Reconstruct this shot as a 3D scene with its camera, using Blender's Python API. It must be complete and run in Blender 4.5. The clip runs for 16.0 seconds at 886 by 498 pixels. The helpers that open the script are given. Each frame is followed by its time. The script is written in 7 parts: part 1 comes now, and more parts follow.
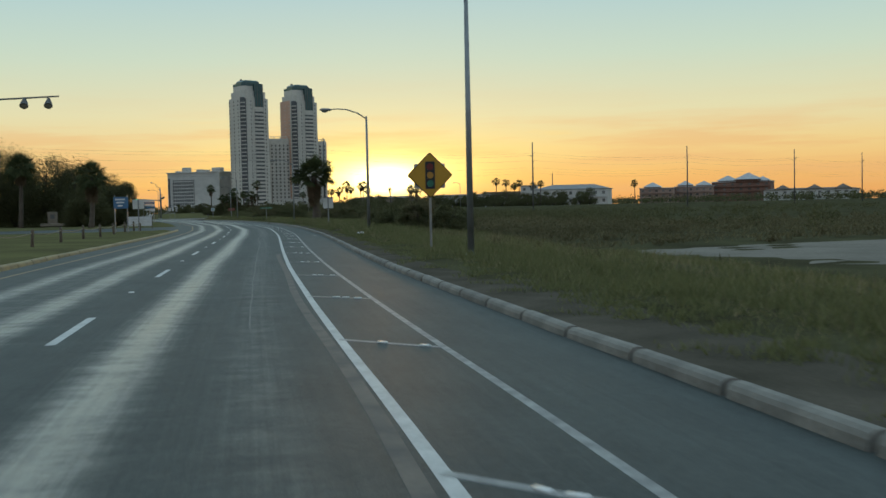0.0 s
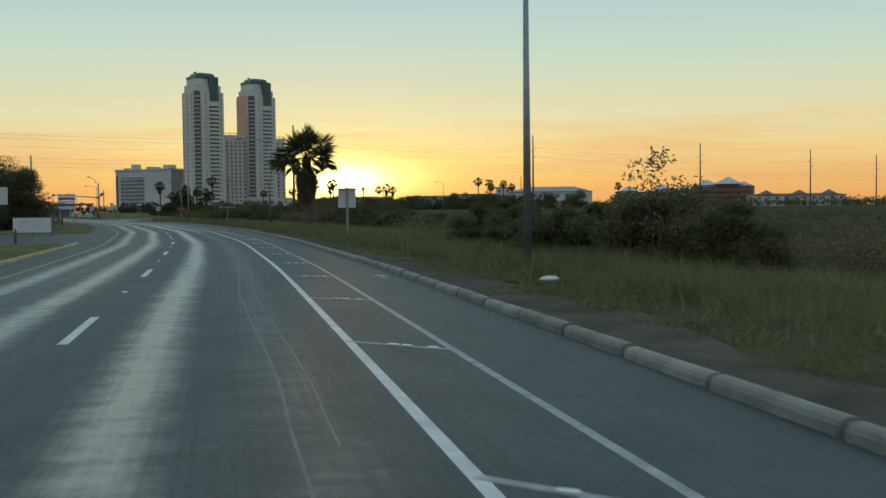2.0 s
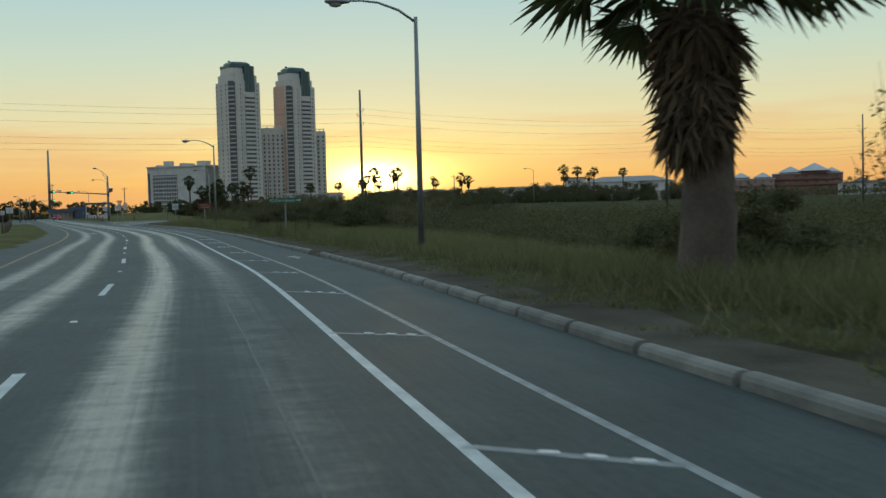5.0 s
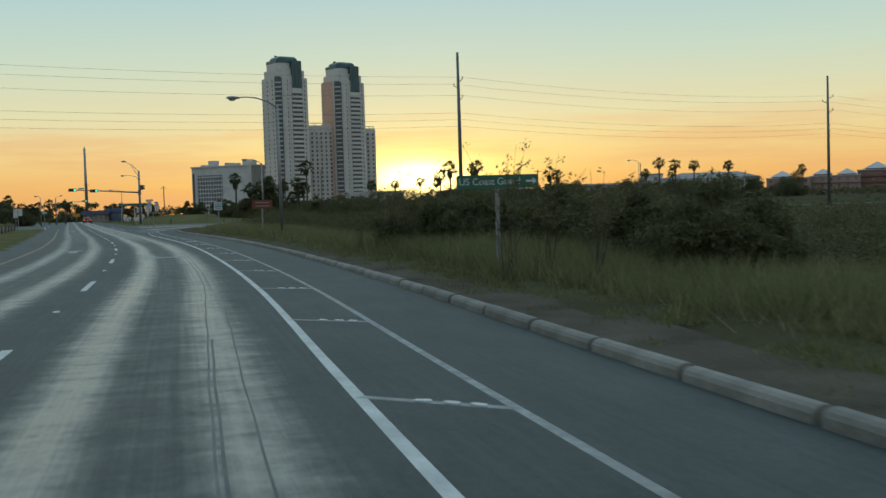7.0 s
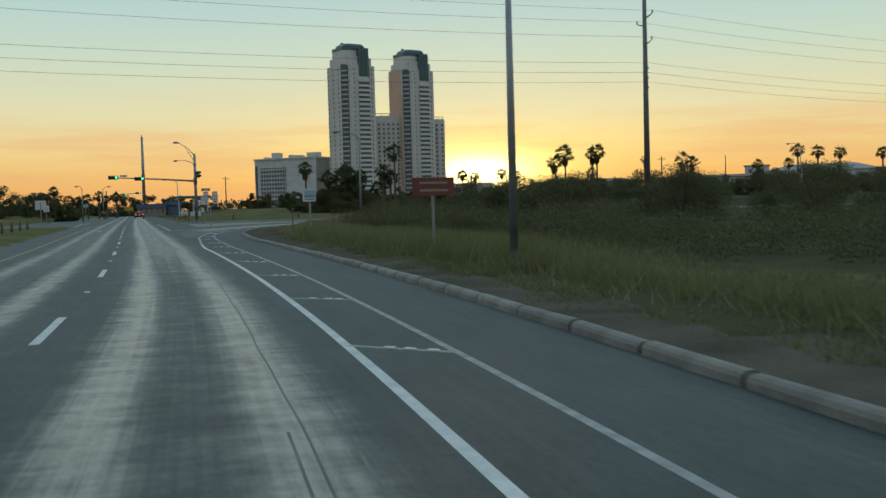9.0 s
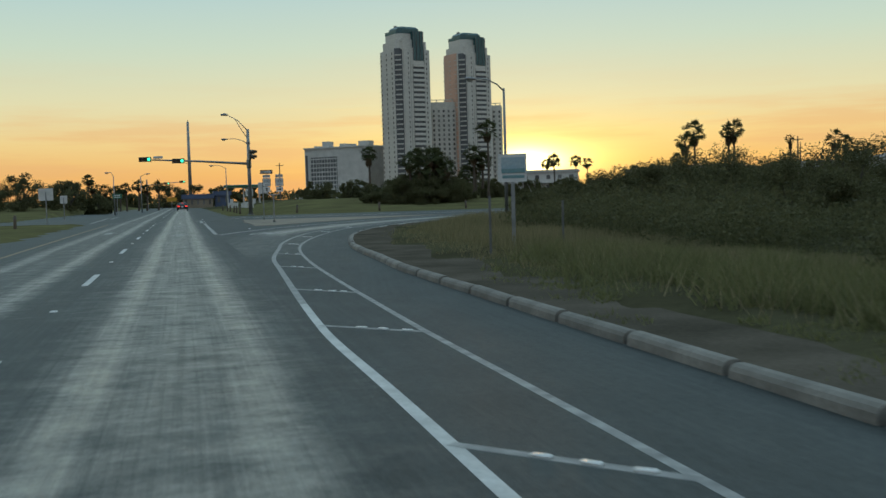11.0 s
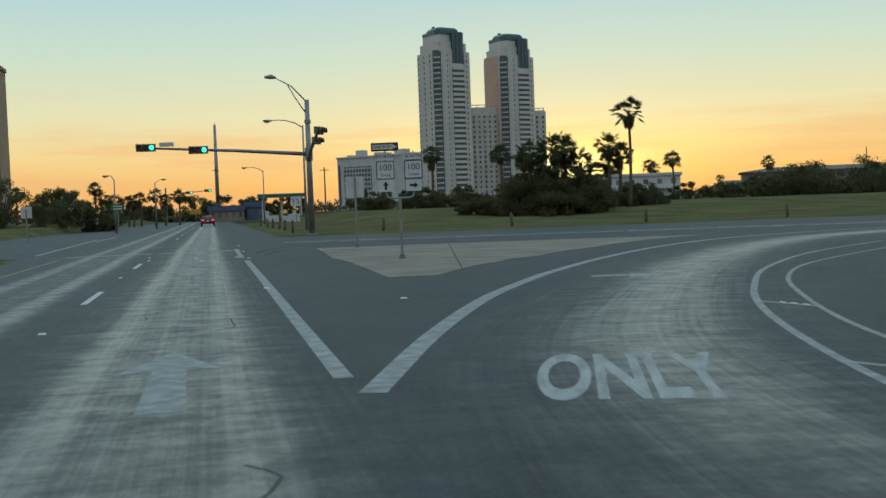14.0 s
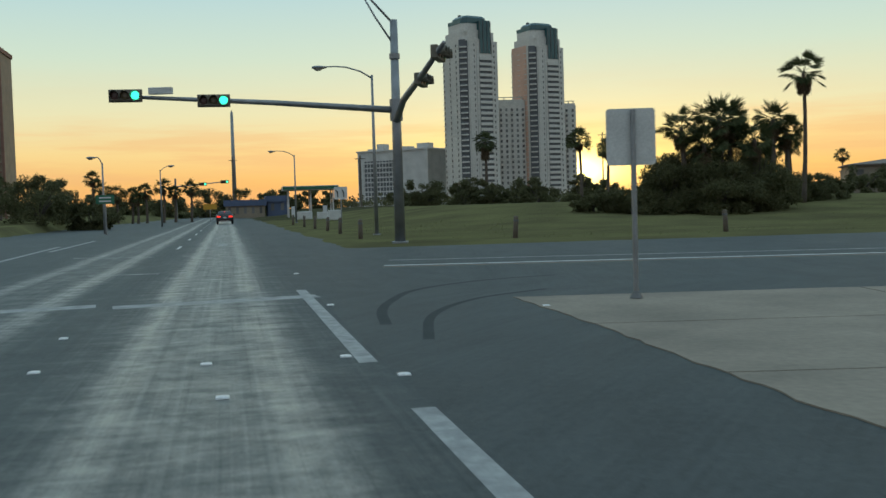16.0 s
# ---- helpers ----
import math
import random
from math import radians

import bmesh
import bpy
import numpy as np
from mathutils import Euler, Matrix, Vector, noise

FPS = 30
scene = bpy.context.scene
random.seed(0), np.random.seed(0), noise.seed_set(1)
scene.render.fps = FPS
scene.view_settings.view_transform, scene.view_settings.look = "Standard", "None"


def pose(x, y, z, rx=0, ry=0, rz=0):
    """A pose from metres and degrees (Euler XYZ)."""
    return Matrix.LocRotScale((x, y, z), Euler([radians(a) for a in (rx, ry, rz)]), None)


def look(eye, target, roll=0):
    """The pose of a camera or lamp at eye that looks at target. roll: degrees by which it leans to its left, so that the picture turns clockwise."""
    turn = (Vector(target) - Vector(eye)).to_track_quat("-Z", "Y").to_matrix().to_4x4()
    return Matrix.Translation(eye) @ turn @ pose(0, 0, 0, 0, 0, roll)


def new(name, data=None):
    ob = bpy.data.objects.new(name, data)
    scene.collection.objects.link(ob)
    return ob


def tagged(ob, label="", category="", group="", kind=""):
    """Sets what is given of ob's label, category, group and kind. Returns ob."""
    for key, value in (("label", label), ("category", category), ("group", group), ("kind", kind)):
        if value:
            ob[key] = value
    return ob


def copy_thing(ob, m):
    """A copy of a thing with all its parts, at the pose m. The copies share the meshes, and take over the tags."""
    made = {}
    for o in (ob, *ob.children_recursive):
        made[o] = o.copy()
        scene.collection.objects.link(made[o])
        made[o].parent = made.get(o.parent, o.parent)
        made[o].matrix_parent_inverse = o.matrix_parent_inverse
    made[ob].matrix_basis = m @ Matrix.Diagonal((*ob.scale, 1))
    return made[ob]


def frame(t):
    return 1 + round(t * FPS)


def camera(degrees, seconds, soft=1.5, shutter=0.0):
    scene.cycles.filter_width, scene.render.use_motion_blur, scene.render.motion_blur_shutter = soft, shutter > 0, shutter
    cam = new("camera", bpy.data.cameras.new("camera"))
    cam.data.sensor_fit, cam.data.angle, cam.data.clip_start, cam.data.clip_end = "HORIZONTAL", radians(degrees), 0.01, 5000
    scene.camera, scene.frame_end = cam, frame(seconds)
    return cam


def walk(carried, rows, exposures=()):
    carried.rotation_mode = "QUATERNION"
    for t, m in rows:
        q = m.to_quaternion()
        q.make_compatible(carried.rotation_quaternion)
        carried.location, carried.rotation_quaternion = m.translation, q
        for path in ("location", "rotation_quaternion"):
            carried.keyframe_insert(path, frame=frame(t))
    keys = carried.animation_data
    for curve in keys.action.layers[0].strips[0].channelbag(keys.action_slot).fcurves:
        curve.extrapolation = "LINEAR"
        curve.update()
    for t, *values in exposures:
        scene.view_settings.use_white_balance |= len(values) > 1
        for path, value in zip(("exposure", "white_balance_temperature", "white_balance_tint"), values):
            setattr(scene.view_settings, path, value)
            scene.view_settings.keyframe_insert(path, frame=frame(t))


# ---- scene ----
cam = camera(47.07, 16.0, shutter=0.12)
PATH = [
    (0.0, pose(25.836, -248.957, 1.470, 87.654, 1.259, -10.034)),
    (0.5, pose(25.415, -239.402, 1.482, 87.696, 1.165, -10.741)),
    (1.0, pose(25.198, -229.968, 1.485, 87.810, 0.823, -11.423)),
    (1.5, pose(25.125, -220.889, 1.464, 87.816, 0.634, -12.040)),
    (2.0, pose(25.177, -212.365, 1.481, 87.757, 0.614, -12.561)),
    (2.5, pose(25.213, -203.635, 1.507, 87.690, 0.808, -12.851)),
    (3.0, pose(25.270, -194.234, 1.479, 87.594, 1.163, -12.831)),
    (3.5, pose(25.300, -185.044, 1.487, 87.609, 1.258, -12.543)),
    (4.0, pose(25.185, -175.951, 1.472, 87.553, 1.310, -12.047)),
    (4.5, pose(24.949, -167.188, 1.480, 87.522, 1.392, -11.313)),
    (5.0, pose(24.603, -158.534, 1.480, 87.513, 1.492, -10.583)),
    (5.5, pose(24.156, -149.886, 1.480, 87.521, 1.592, -9.961)),
    (6.0, pose(23.627, -141.254, 1.480, 87.542, 1.677, -9.442)),
    (6.5, pose(23.025, -132.642, 1.489, 87.571, 1.733, -8.913)),
    (7.0, pose(22.325, -124.040, 1.467, 87.606, 1.744, -8.161)),
    (7.5, pose(21.459, -115.397, 1.480, 87.598, 1.659, -7.242)),
    (8.0, pose(20.450, -106.843, 1.483, 87.525, 1.668, -6.382)),
    (8.5, pose(19.412, -98.560, 1.483, 87.481, 1.612, -5.551)),
    (9.0, pose(18.278, -90.675, 1.479, 87.402, 1.586, -4.838)),
    (9.5, pose(17.085, -83.070, 1.480, 87.265, 1.574, -3.951)),
    (10.0, pose(15.827, -75.719, 1.480, 87.114, 1.580, -3.163)),
    (10.5, pose(14.527, -68.635, 1.480, 86.993, 1.608, -2.599)),
    (11.0, pose(13.228, -61.840, 1.480, 86.946, 1.662, -2.268)),
    (11.5, pose(11.956, -55.342, 1.487, 87.018, 1.747, -2.071)),
    (12.0, pose(10.700, -49.111, 1.480, 87.253, 1.866, -1.787)),
    (12.5, pose(9.447, -42.996, 1.480, 87.424, 1.968, -1.516)),
    (13.0, pose(8.186, -37.008, 1.480, 87.532, 2.107, -1.273)),
    (13.5, pose(6.946, -31.053, 1.484, 87.605, 2.204, -1.012)),
    (14.0, pose(5.657, -25.078, 1.483, 87.625, 2.051, -0.807)),
    (14.5, pose(4.284, -18.913, 1.482, 87.556, 1.791, -0.575)),
    (15.0, pose(2.832, -12.495, 1.484, 87.473, 1.637, -0.309)),
    (15.5, pose(1.412, -6.160, 1.467, 87.516, 1.579, -0.103)),
    (16.0, pose(0.000, 0.000, 1.475, 87.478, 1.688, 0.000)),
]
walk(cam, PATH, ((0.0, 0.0), (11.0, 0.0), (16.0, 0.14)))

# ---- sky, sun and exposure ----
SUN_AZ, SUN_EL = 6.6, 1.7
world = bpy.data.worlds.new("sunset_sky")
world.use_nodes = True
scene.world = world
wt = world.node_tree
wt.nodes.clear()


def wn(kind, **props):
    n = wt.nodes.new(kind)
    for k, v in props.items():
        if k == "operation":
            n.operation = v
    return n


def wmath(op, a, b=None, c=None):
    n = wn("ShaderNodeMath", operation=op)
    for i, v in enumerate((a, b, c)):
        if v is None:
            continue
        if isinstance(v, (int, float)):
            n.inputs[i].default_value = v
        else:
            wt.links.new(v, n.inputs[i])
    return n.outputs[0]


def wramp(fac, stops):
    n = wn("ShaderNodeValToRGB")
    el = n.color_ramp.elements
    while len(el) < len(stops):
        el.new(0.5)
    for e, (p, c) in zip(el, stops):
        e.position, e.color = p, (*c, 1)
    wt.links.new(fac, n.inputs[0])
    return n.outputs[0]


def wmix(blend, fac, a, b):
    n = wt.nodes.new("ShaderNodeMixRGB")
    n.blend_type = blend
    for i, v in enumerate((fac, a, b)):
        if isinstance(v, (int, float)):
            n.inputs[i].default_value = v
        elif isinstance(v, tuple):
            n.inputs[i].default_value = (*v, 1)
        else:
            wt.links.new(v, n.inputs[i])
    return n.outputs[0]


tc = wn("ShaderNodeTexCoord")
sep = wn("ShaderNodeSeparateXYZ")
wt.links.new(tc.outputs["Generated"], sep.inputs[0])
elev = wmath("MULTIPLY", wmath("ARCSINE", sep.outputs[2]), 57.2958)
azim = wmath("SUBTRACT", wmath("MULTIPLY", wmath("ARCTAN2", sep.outputs[0], sep.outputs[1]), 57.2958), SUN_AZ)
azim = wmath("WRAP", azim, 180.0, -180.0)
fac_e = wmath("DIVIDE", wmath("ADD", elev, 2.0), 42.0)


def st(e):
    return (e + 2.0) / 42.0


west = wramp(fac_e, [(st(-1), (0.55, 0.24, 0.09)), (st(0.3), (0.83, 0.40, 0.13)), (st(1.6), (0.88, 0.51, 0.17)), (st(3.2), (0.88, 0.655, 0.28)),
                     (st(5.2), (0.78, 0.74, 0.45)), (st(8.3), (0.59, 0.72, 0.58)), (st(11.5), (0.46, 0.65, 0.65)), (st(22), (0.44, 0.65, 0.74)), (st(40), (0.43, 0.64, 0.79))])
east = wramp(fac_e, [(st(-1), (0.25, 0.22, 0.24)), (st(3), (0.42, 0.37, 0.40)), (st(10), (0.46, 0.50, 0.56)), (st(22), (0.46, 0.60, 0.70)), (st(40), (0.46, 0.66, 0.80))])
w_mix = wn("ShaderNodeMapRange")
w_mix.interpolation_type = "SMOOTHSTEP"
wt.links.new(wmath("ABSOLUTE", azim), w_mix.inputs[0])
for i, v in enumerate((35.0, 150.0, 0.0, 1.0)):
    w_mix.inputs[i + 1].default_value = v
sky = wmix("MIX", w_mix.outputs[0], west, east)
# streaks of cloud low over the horizon
comb = wn("ShaderNodeCombineXYZ")
wt.links.new(wmath("MULTIPLY", azim, 0.055), comb.inputs[0])
wt.links.new(wmath("MULTIPLY", elev, 0.62), comb.inputs[1])
cloud = wn("ShaderNodeTexNoise")
cloud.inputs["Scale"].default_value, cloud.inputs["Detail"].default_value, cloud.inputs["Roughness"].default_value = 1.5, 6.0, 0.55
wt.links.new(comb.outputs[0], cloud.inputs["Vector"])
band = wramp(fac_e, [(st(-0.5), (0.5, 0.5, 0.5)), (st(2.4), (1, 1, 1)), (st(3.8), (0.9, 0.9, 0.9)), (st(5.5), (0.12, 0.12, 0.12)), (st(9), (0, 0, 0))])
dark = wramp(cloud.outputs[0], [(0.46, (0, 0, 0)), (0.60, (1, 1, 1))])
sky = wmix("MIX", wmath("MULTIPLY", wmath("MULTIPLY", dark, band), 0.5), sky, (0.82, 0.46, 0.20))
lit = wramp(cloud.outputs[0], [(0.28, (1, 1, 1)), (0.40, (0, 0, 0))])
near_sun = wmath("EXPONENT", wmath("MULTIPLY", wmath("POWER", wmath("DIVIDE", azim, 15.0), 2.0), -1.0))
sky = wmix("MIX", wmath("MULTIPLY", wmath("MULTIPLY", lit, band), wmath("MULTIPLY", near_sun, 0.8)), sky, (1.0, 0.68, 0.20))


def blob(da, a_w, e0, e_w):
    q = wmath("ADD", wmath("POWER", wmath("DIVIDE", wmath("SUBTRACT", azim, da), a_w), 2.0), wmath("POWER", wmath("DIVIDE", wmath("SUBTRACT", elev, e0), e_w), 2.0))
    return wmath("EXPONENT", wmath("MULTIPLY", q, -1.0))


for da, a_w, e0, e_w, col in ((0, 9.0, 2.2, 2.4, (0.18, 0.22, 0.03)), (-0.3, 4.0, 1.7, 1.05, (1.5, 1.3, 0.42)), (0.3, 1.8, 1.6, 0.75, (2.6, 2.3, 1.2))):
    glow = wmix("MIX", blob(da, a_w, e0, e_w), (0, 0, 0), col)
    sky = wmix("ADD", 1.0, sky, glow)
sky_tex = wn("ShaderNodeTexSky")
sky_tex.sky_type, sky_tex.sun_disc = "NISHITA", False
sky_tex.sun_elevation, sky_tex.sun_rotation = radians(SUN_EL), radians(SUN_AZ)
bg_a, bg_b, add, wout = wn("ShaderNodeBackground"), wn("ShaderNodeBackground"), wn("ShaderNodeAddShader"), wn("ShaderNodeOutputWorld")
wt.links.new(sky, bg_a.inputs[0])
wt.links.new(sky_tex.outputs[0], bg_b.inputs[0])
bg_a.inputs[1].default_value, bg_b.inputs[1].default_value = 0.95, 0.006
wt.links.new(bg_a.outputs[0], add.inputs[0])
wt.links.new(bg_b.outputs[0], add.inputs[1])
wt.links.new(add.outputs[0], wout.inputs[0])

sun = new("sun", bpy.data.lights.new("sun", "SUN"))
sun.data.energy, sun.data.angle, sun.data.color = 0.22, radians(2.5), (1.0, 0.55, 0.22)
sun_dir = Vector((math.sin(radians(SUN_AZ)), math.cos(radians(SUN_AZ)), math.tan(radians(SUN_EL))))
sun.matrix_world = look(sun_dir * 400, (0, 0, 0))


# ---- materials ----
MATS = {}


def material(name, color, rough=0.7, var=0.25, scale=3.0, fine=40.0, bump=0.15, metal=0.0, rand=0.0, spec=0.5, hue=None, emit=None):
    """A plain surface with grain at two scales; rand varies it from piece to piece; hue is a second colour for stains."""
    if name in MATS:
        return MATS[name]
    m = bpy.data.materials.new(name)
    m.use_nodes = True
    nt = m.node_tree
    b = nt.nodes["Principled BSDF"]
    co = nt.nodes.new("ShaderNodeTexCoord")
    n1, n2 = nt.nodes.new("ShaderNodeTexNoise"), nt.nodes.new("ShaderNodeTexNoise")
    n1.inputs["Scale"].default_value, n1.inputs["Detail"].default_value = scale, 5
    n2.inputs["Scale"].default_value, n2.inputs["Detail"].default_value = fine, 3
    for n in (n1, n2):
        nt.links.new(co.outputs["Object"], n.inputs["Vector"])
    ramp = nt.nodes.new("ShaderNodeValToRGB")
    second = hue or tuple(c * (1 - var) for c in color)
    ramp.color_ramp.elements[0].position, ramp.color_ramp.elements[0].color = 0.3, (*second, 1)
    ramp.color_ramp.elements[1].position, ramp.color_ramp.elements[1].color = 0.68, (*color, 1)
    nt.links.new(n1.outputs[0], ramp.inputs[0])
    mix = nt.nodes.new("ShaderNodeMixRGB")
    mix.blend_type, mix.inputs[0].default_value = "MULTIPLY", 0.5
    g = nt.nodes.new("ShaderNodeValToRGB")
    g.color_ramp.elements[0].position, g.color_ramp.elements[0].color = 0.25, (0.55, 0.55, 0.55, 1)
    g.color_ramp.elements[1].position, g.color_ramp.elements[1].color = 0.7, (1, 1, 1, 1)
    nt.links.new(n2.outputs[0], g.inputs[0])
    nt.links.new(ramp.outputs[0], mix.inputs[1])
    nt.links.new(g.outputs[0], mix.inputs[2])
    out = mix.outputs[0]
    if rand:
        info, hsv, mr = nt.nodes.new("ShaderNodeObjectInfo"), nt.nodes.new("ShaderNodeHueSaturation"), nt.nodes.new("ShaderNodeMapRange")
        mr.inputs[3].default_value, mr.inputs[4].default_value = 1 - rand, 1 + rand
        nt.links.new(info.outputs["Random"], mr.inputs[0])
        nt.links.new(mr.outputs[0], hsv.inputs["Value"])
        nt.links.new(out, hsv.inputs["Color"])
        out = hsv.outputs[0]
    nt.links.new(out, b.inputs["Base Color"])
    b.inputs["Roughness"].default_value, b.inputs["Metallic"].default_value = rough, metal
    b.inputs["Specular IOR Level"].default_value = spec
    if bump:
        bp = nt.nodes.new("ShaderNodeBump")
        bp.inputs["Strength"].default_value, bp.inputs["Distance"].default_value = bump, 0.02
        nt.links.new(n2.outputs[0], bp.inputs["Height"])
        nt.links.new(bp.outputs[0], b.inputs["Normal"])
    if emit:
        b.inputs["Emission Color"].default_value, b.inputs["Emission Strength"].default_value = (*emit[0], 1), emit[1]
    MATS[name] = m
    return m


def leaf_material(name, a, b2, thru=0.3):
    """Leaves: each island takes its own green between two colours and lets some light through."""
    if name in MATS:
        return MATS[name]
    m = bpy.data.materials.new(name)
    m.use_nodes = True
    nt = m.node_tree
    b = nt.nodes["Principled BSDF"]
    geo, ramp = nt.nodes.new("ShaderNodeNewGeometry"), nt.nodes.new("ShaderNodeValToRGB")
    ramp.color_ramp.elements[0].color, ramp.color_ramp.elements[1].color = (*a, 1), (*b2, 1)
    nt.links.new(geo.outputs["Random Per Island"], ramp.inputs[0])
    nt.links.new(ramp.outputs[0], b.inputs["Base Color"])
    b.inputs["Roughness"].default_value = 0.75
    b.inputs["Specular IOR Level"].default_value = 0.2
    tr, mx = nt.nodes.new("ShaderNodeBsdfTranslucent"), nt.nodes.new("ShaderNodeMixShader")
    nt.links.new(ramp.outputs[0], tr.inputs[0])
    mx.inputs[0].default_value = thru
    nt.links.new(b.outputs[0], mx.inputs[1])
    nt.links.new(tr.outputs[0], mx.inputs[2])
    nt.links.new(mx.outputs[0], nt.nodes["Material Output"].inputs[0])
    MATS[name] = m
    return m


NEW_ASPHALT = (0.044, 0.051, 0.051)


def asphalt_material(name, lanes=True, base=(0.047, 0.055, 0.052), turn=False):
    """Worn asphalt; with lanes, UV holds metres across and along the road and the wheel paths are polished and paler."""
    m = bpy.data.materials.new(name)
    m.use_nodes = True
    nt = m.node_tree
    b = nt.nodes["Principled BSDF"]

    def mth(op, p, q=None, r=None):
        n = nt.nodes.new("ShaderNodeMath")
        n.operation = op
        for i, v in enumerate((p, q, r)):
            if v is None:
                continue
            if isinstance(v, (int, float)):
                n.inputs[i].default_value = v
            else:
                nt.links.new(v, n.inputs[i])
        return n.outputs[0]

    uv = nt.nodes.new("ShaderNodeUVMap")
    uv.uv_map = "UVMap"
    sp = nt.nodes.new("ShaderNodeSeparateXYZ")
    nt.links.new(uv.outputs[0], sp.inputs[0])

    def nz(sx, sy, detail=5, rough=0.6):
        mp = nt.nodes.new("ShaderNodeMapping")
        mp.inputs["Scale"].default_value = (sx, sy, 1)
        nt.links.new(uv.outputs[0], mp.inputs[0])
        n = nt.nodes.new("ShaderNodeTexNoise")
        n.inputs["Scale"].default_value, n.inputs["Detail"].default_value, n.inputs["Roughness"].default_value = 1.0, detail, rough
        nt.links.new(mp.outputs[0], n.inputs["Vector"])
        return n.outputs[0]

    grit, patch, streak, wander = nz(55, 55, 2), nz(0.35, 0.12, 6), nz(7.0, 0.10, 5), nz(0.0, 0.035, 2)
    blot, mott, hair = nz(2.0, 2.2, 8, 0.72), nz(1.6, 0.7, 6, 0.6), nz(16.0, 0.12, 4, 0.6)
    grain, across = nz(13.0, 11.0, 4, 0.75), nz(0.8, 4.2, 5, 0.65)
    u = mth("ADD", sp.outputs[0], mth("MULTIPLY", mth("SUBTRACT", wander, 0.5), 0.5))

    def ramped(v, lo, hi, a, c):
        n = nt.nodes.new("ShaderNodeMapRange")
        n.interpolation_type = "SMOOTHSTEP"
        nt.links.new(v, n.inputs[0])
        for i, w in enumerate((lo, hi, a, c)):
            n.inputs[i + 1].default_value = w
        return n.outputs[0]

    def band(mid, half_width):
        return mth("EXPONENT", mth("MULTIPLY", mth("POWER", mth("DIVIDE", mth("SUBTRACT", u, mid), half_width), 2.0), -1.0))

    if lanes:
        # four wheel paths; the outermost is polished only on the second half of the way, the whole lane before the junction
        v = sp.outputs[1]
        late, brake = ramped(v, 178.0, 222.0, 0.26, 0.92), ramped(v, 240.0, 284.0, 0.0, 0.6)
        path = mth("MAXIMUM", mth("MAXIMUM", band(1.02, 0.34), mth("MULTIPLY", band(2.32, 0.40), late)), mth("MAXIMUM", mth("MULTIPLY", band(-0.95, 0.36), 0.85), mth("MULTIPLY", band(-2.35, 0.36), 0.75)))
        path = mth("MULTIPLY", path, mth("MULTIPLY_ADD", brake, -0.35, 1.0))
        path = mth("MAXIMUM", path, mth("MULTIPLY", band(1.65, 1.15), mth("MAXIMUM", brake, mth("MULTIPLY", late, 0.26))))
        path = mth("MAXIMUM", path, mth("MULTIPLY", band(-1.65, 1.3), mth("MAXIMUM", mth("MULTIPLY", brake, 0.55), 0.24)))
        # newer, darker asphalt beside the lanes on the way to the turn
        fresh = mth("MULTIPLY", ramped(sp.outputs[0], 2.3, 3.3, 0.0, 1.0), ramped(v, 262.0, 285.0, 0.0, 1.0))
    elif turn:
        # one broad worn sweep round the turn, fading in where it begins
        path = mth("MAXIMUM", mth("MULTIPLY", band(0.0, 1.15), ramped(sp.outputs[1], 13.0, 26.0, 0.0, 0.72)), mth("MULTIPLY", band(0.0, 2.0), ramped(sp.outputs[1], 0.0, 8.0, 0.0, 0.30)))
    else:
        path = mth("MAXIMUM", mth("MULTIPLY_ADD", patch, 1.2, -0.74), 0.0)
    uneven = mth("MULTIPLY_ADD", mth("SUBTRACT", blot, 0.5), mth("MULTIPLY_ADD", brake, 0.7, 1.6) if lanes else 1.6, mth("MULTIPLY_ADD", across, 1.0, mth("MULTIPLY_ADD", streak, 0.3, mth("MULTIPLY_ADD", hair, 0.5, -0.9))))
    wear = ramped(mth("ADD", mth("MULTIPLY", path, 0.9), mth("MULTIPLY", uneven, mth("MULTIPLY_ADD", path, 0.6, 0.30))), 0.02, 1.05, 0.02, 0.95)
    wear = mth("MINIMUM", mth("MAXIMUM", wear, 0.0), 1.0)
    ramp = nt.nodes.new("ShaderNodeMixRGB")
    nt.links.new(wear, ramp.inputs[0])
    ramp.inputs[1].default_value = (*base, 1)
    if lanes:
        old_new = nt.nodes.new("ShaderNodeMixRGB")
        old_new.inputs[1].default_value, old_new.inputs[2].default_value = (*base, 1), (*NEW_ASPHALT, 1)
        nt.links.new(fresh, old_new.inputs[0])
        nt.links.new(old_new.outputs[0], ramp.inputs[1])
    ramp.inputs[2].default_value = (0.222, 0.206, 0.172, 1)
    mul = nt.nodes.new("ShaderNodeMixRGB")
    mul.blend_type, mul.inputs[0].default_value = "MULTIPLY", 1.0
    gr = nt.nodes.new("ShaderNodeValToRGB")
    gr.color_ramp.elements[0].position, gr.color_ramp.elements[0].color = 0.41, (0.62, 0.62, 0.62, 1)
    gr.color_ramp.elements[1].position, gr.color_ramp.elements[1].color = 0.59, (1.38, 1.38, 1.38, 1)
    nt.links.new(mth("MULTIPLY_ADD", grit, 0.22, mth("MULTIPLY_ADD", grain, 0.28, mth("MULTIPLY_ADD", mott, 0.24, mth("MULTIPLY_ADD", hair, 0.14, mth("MULTIPLY", patch, 0.12))))), gr.inputs[0])
    nt.links.new(ramp.outputs[0], mul.inputs[1])
    nt.links.new(gr.outputs[0], mul.inputs[2])
    nt.links.new(mul.outputs[0], b.inputs["Base Color"])
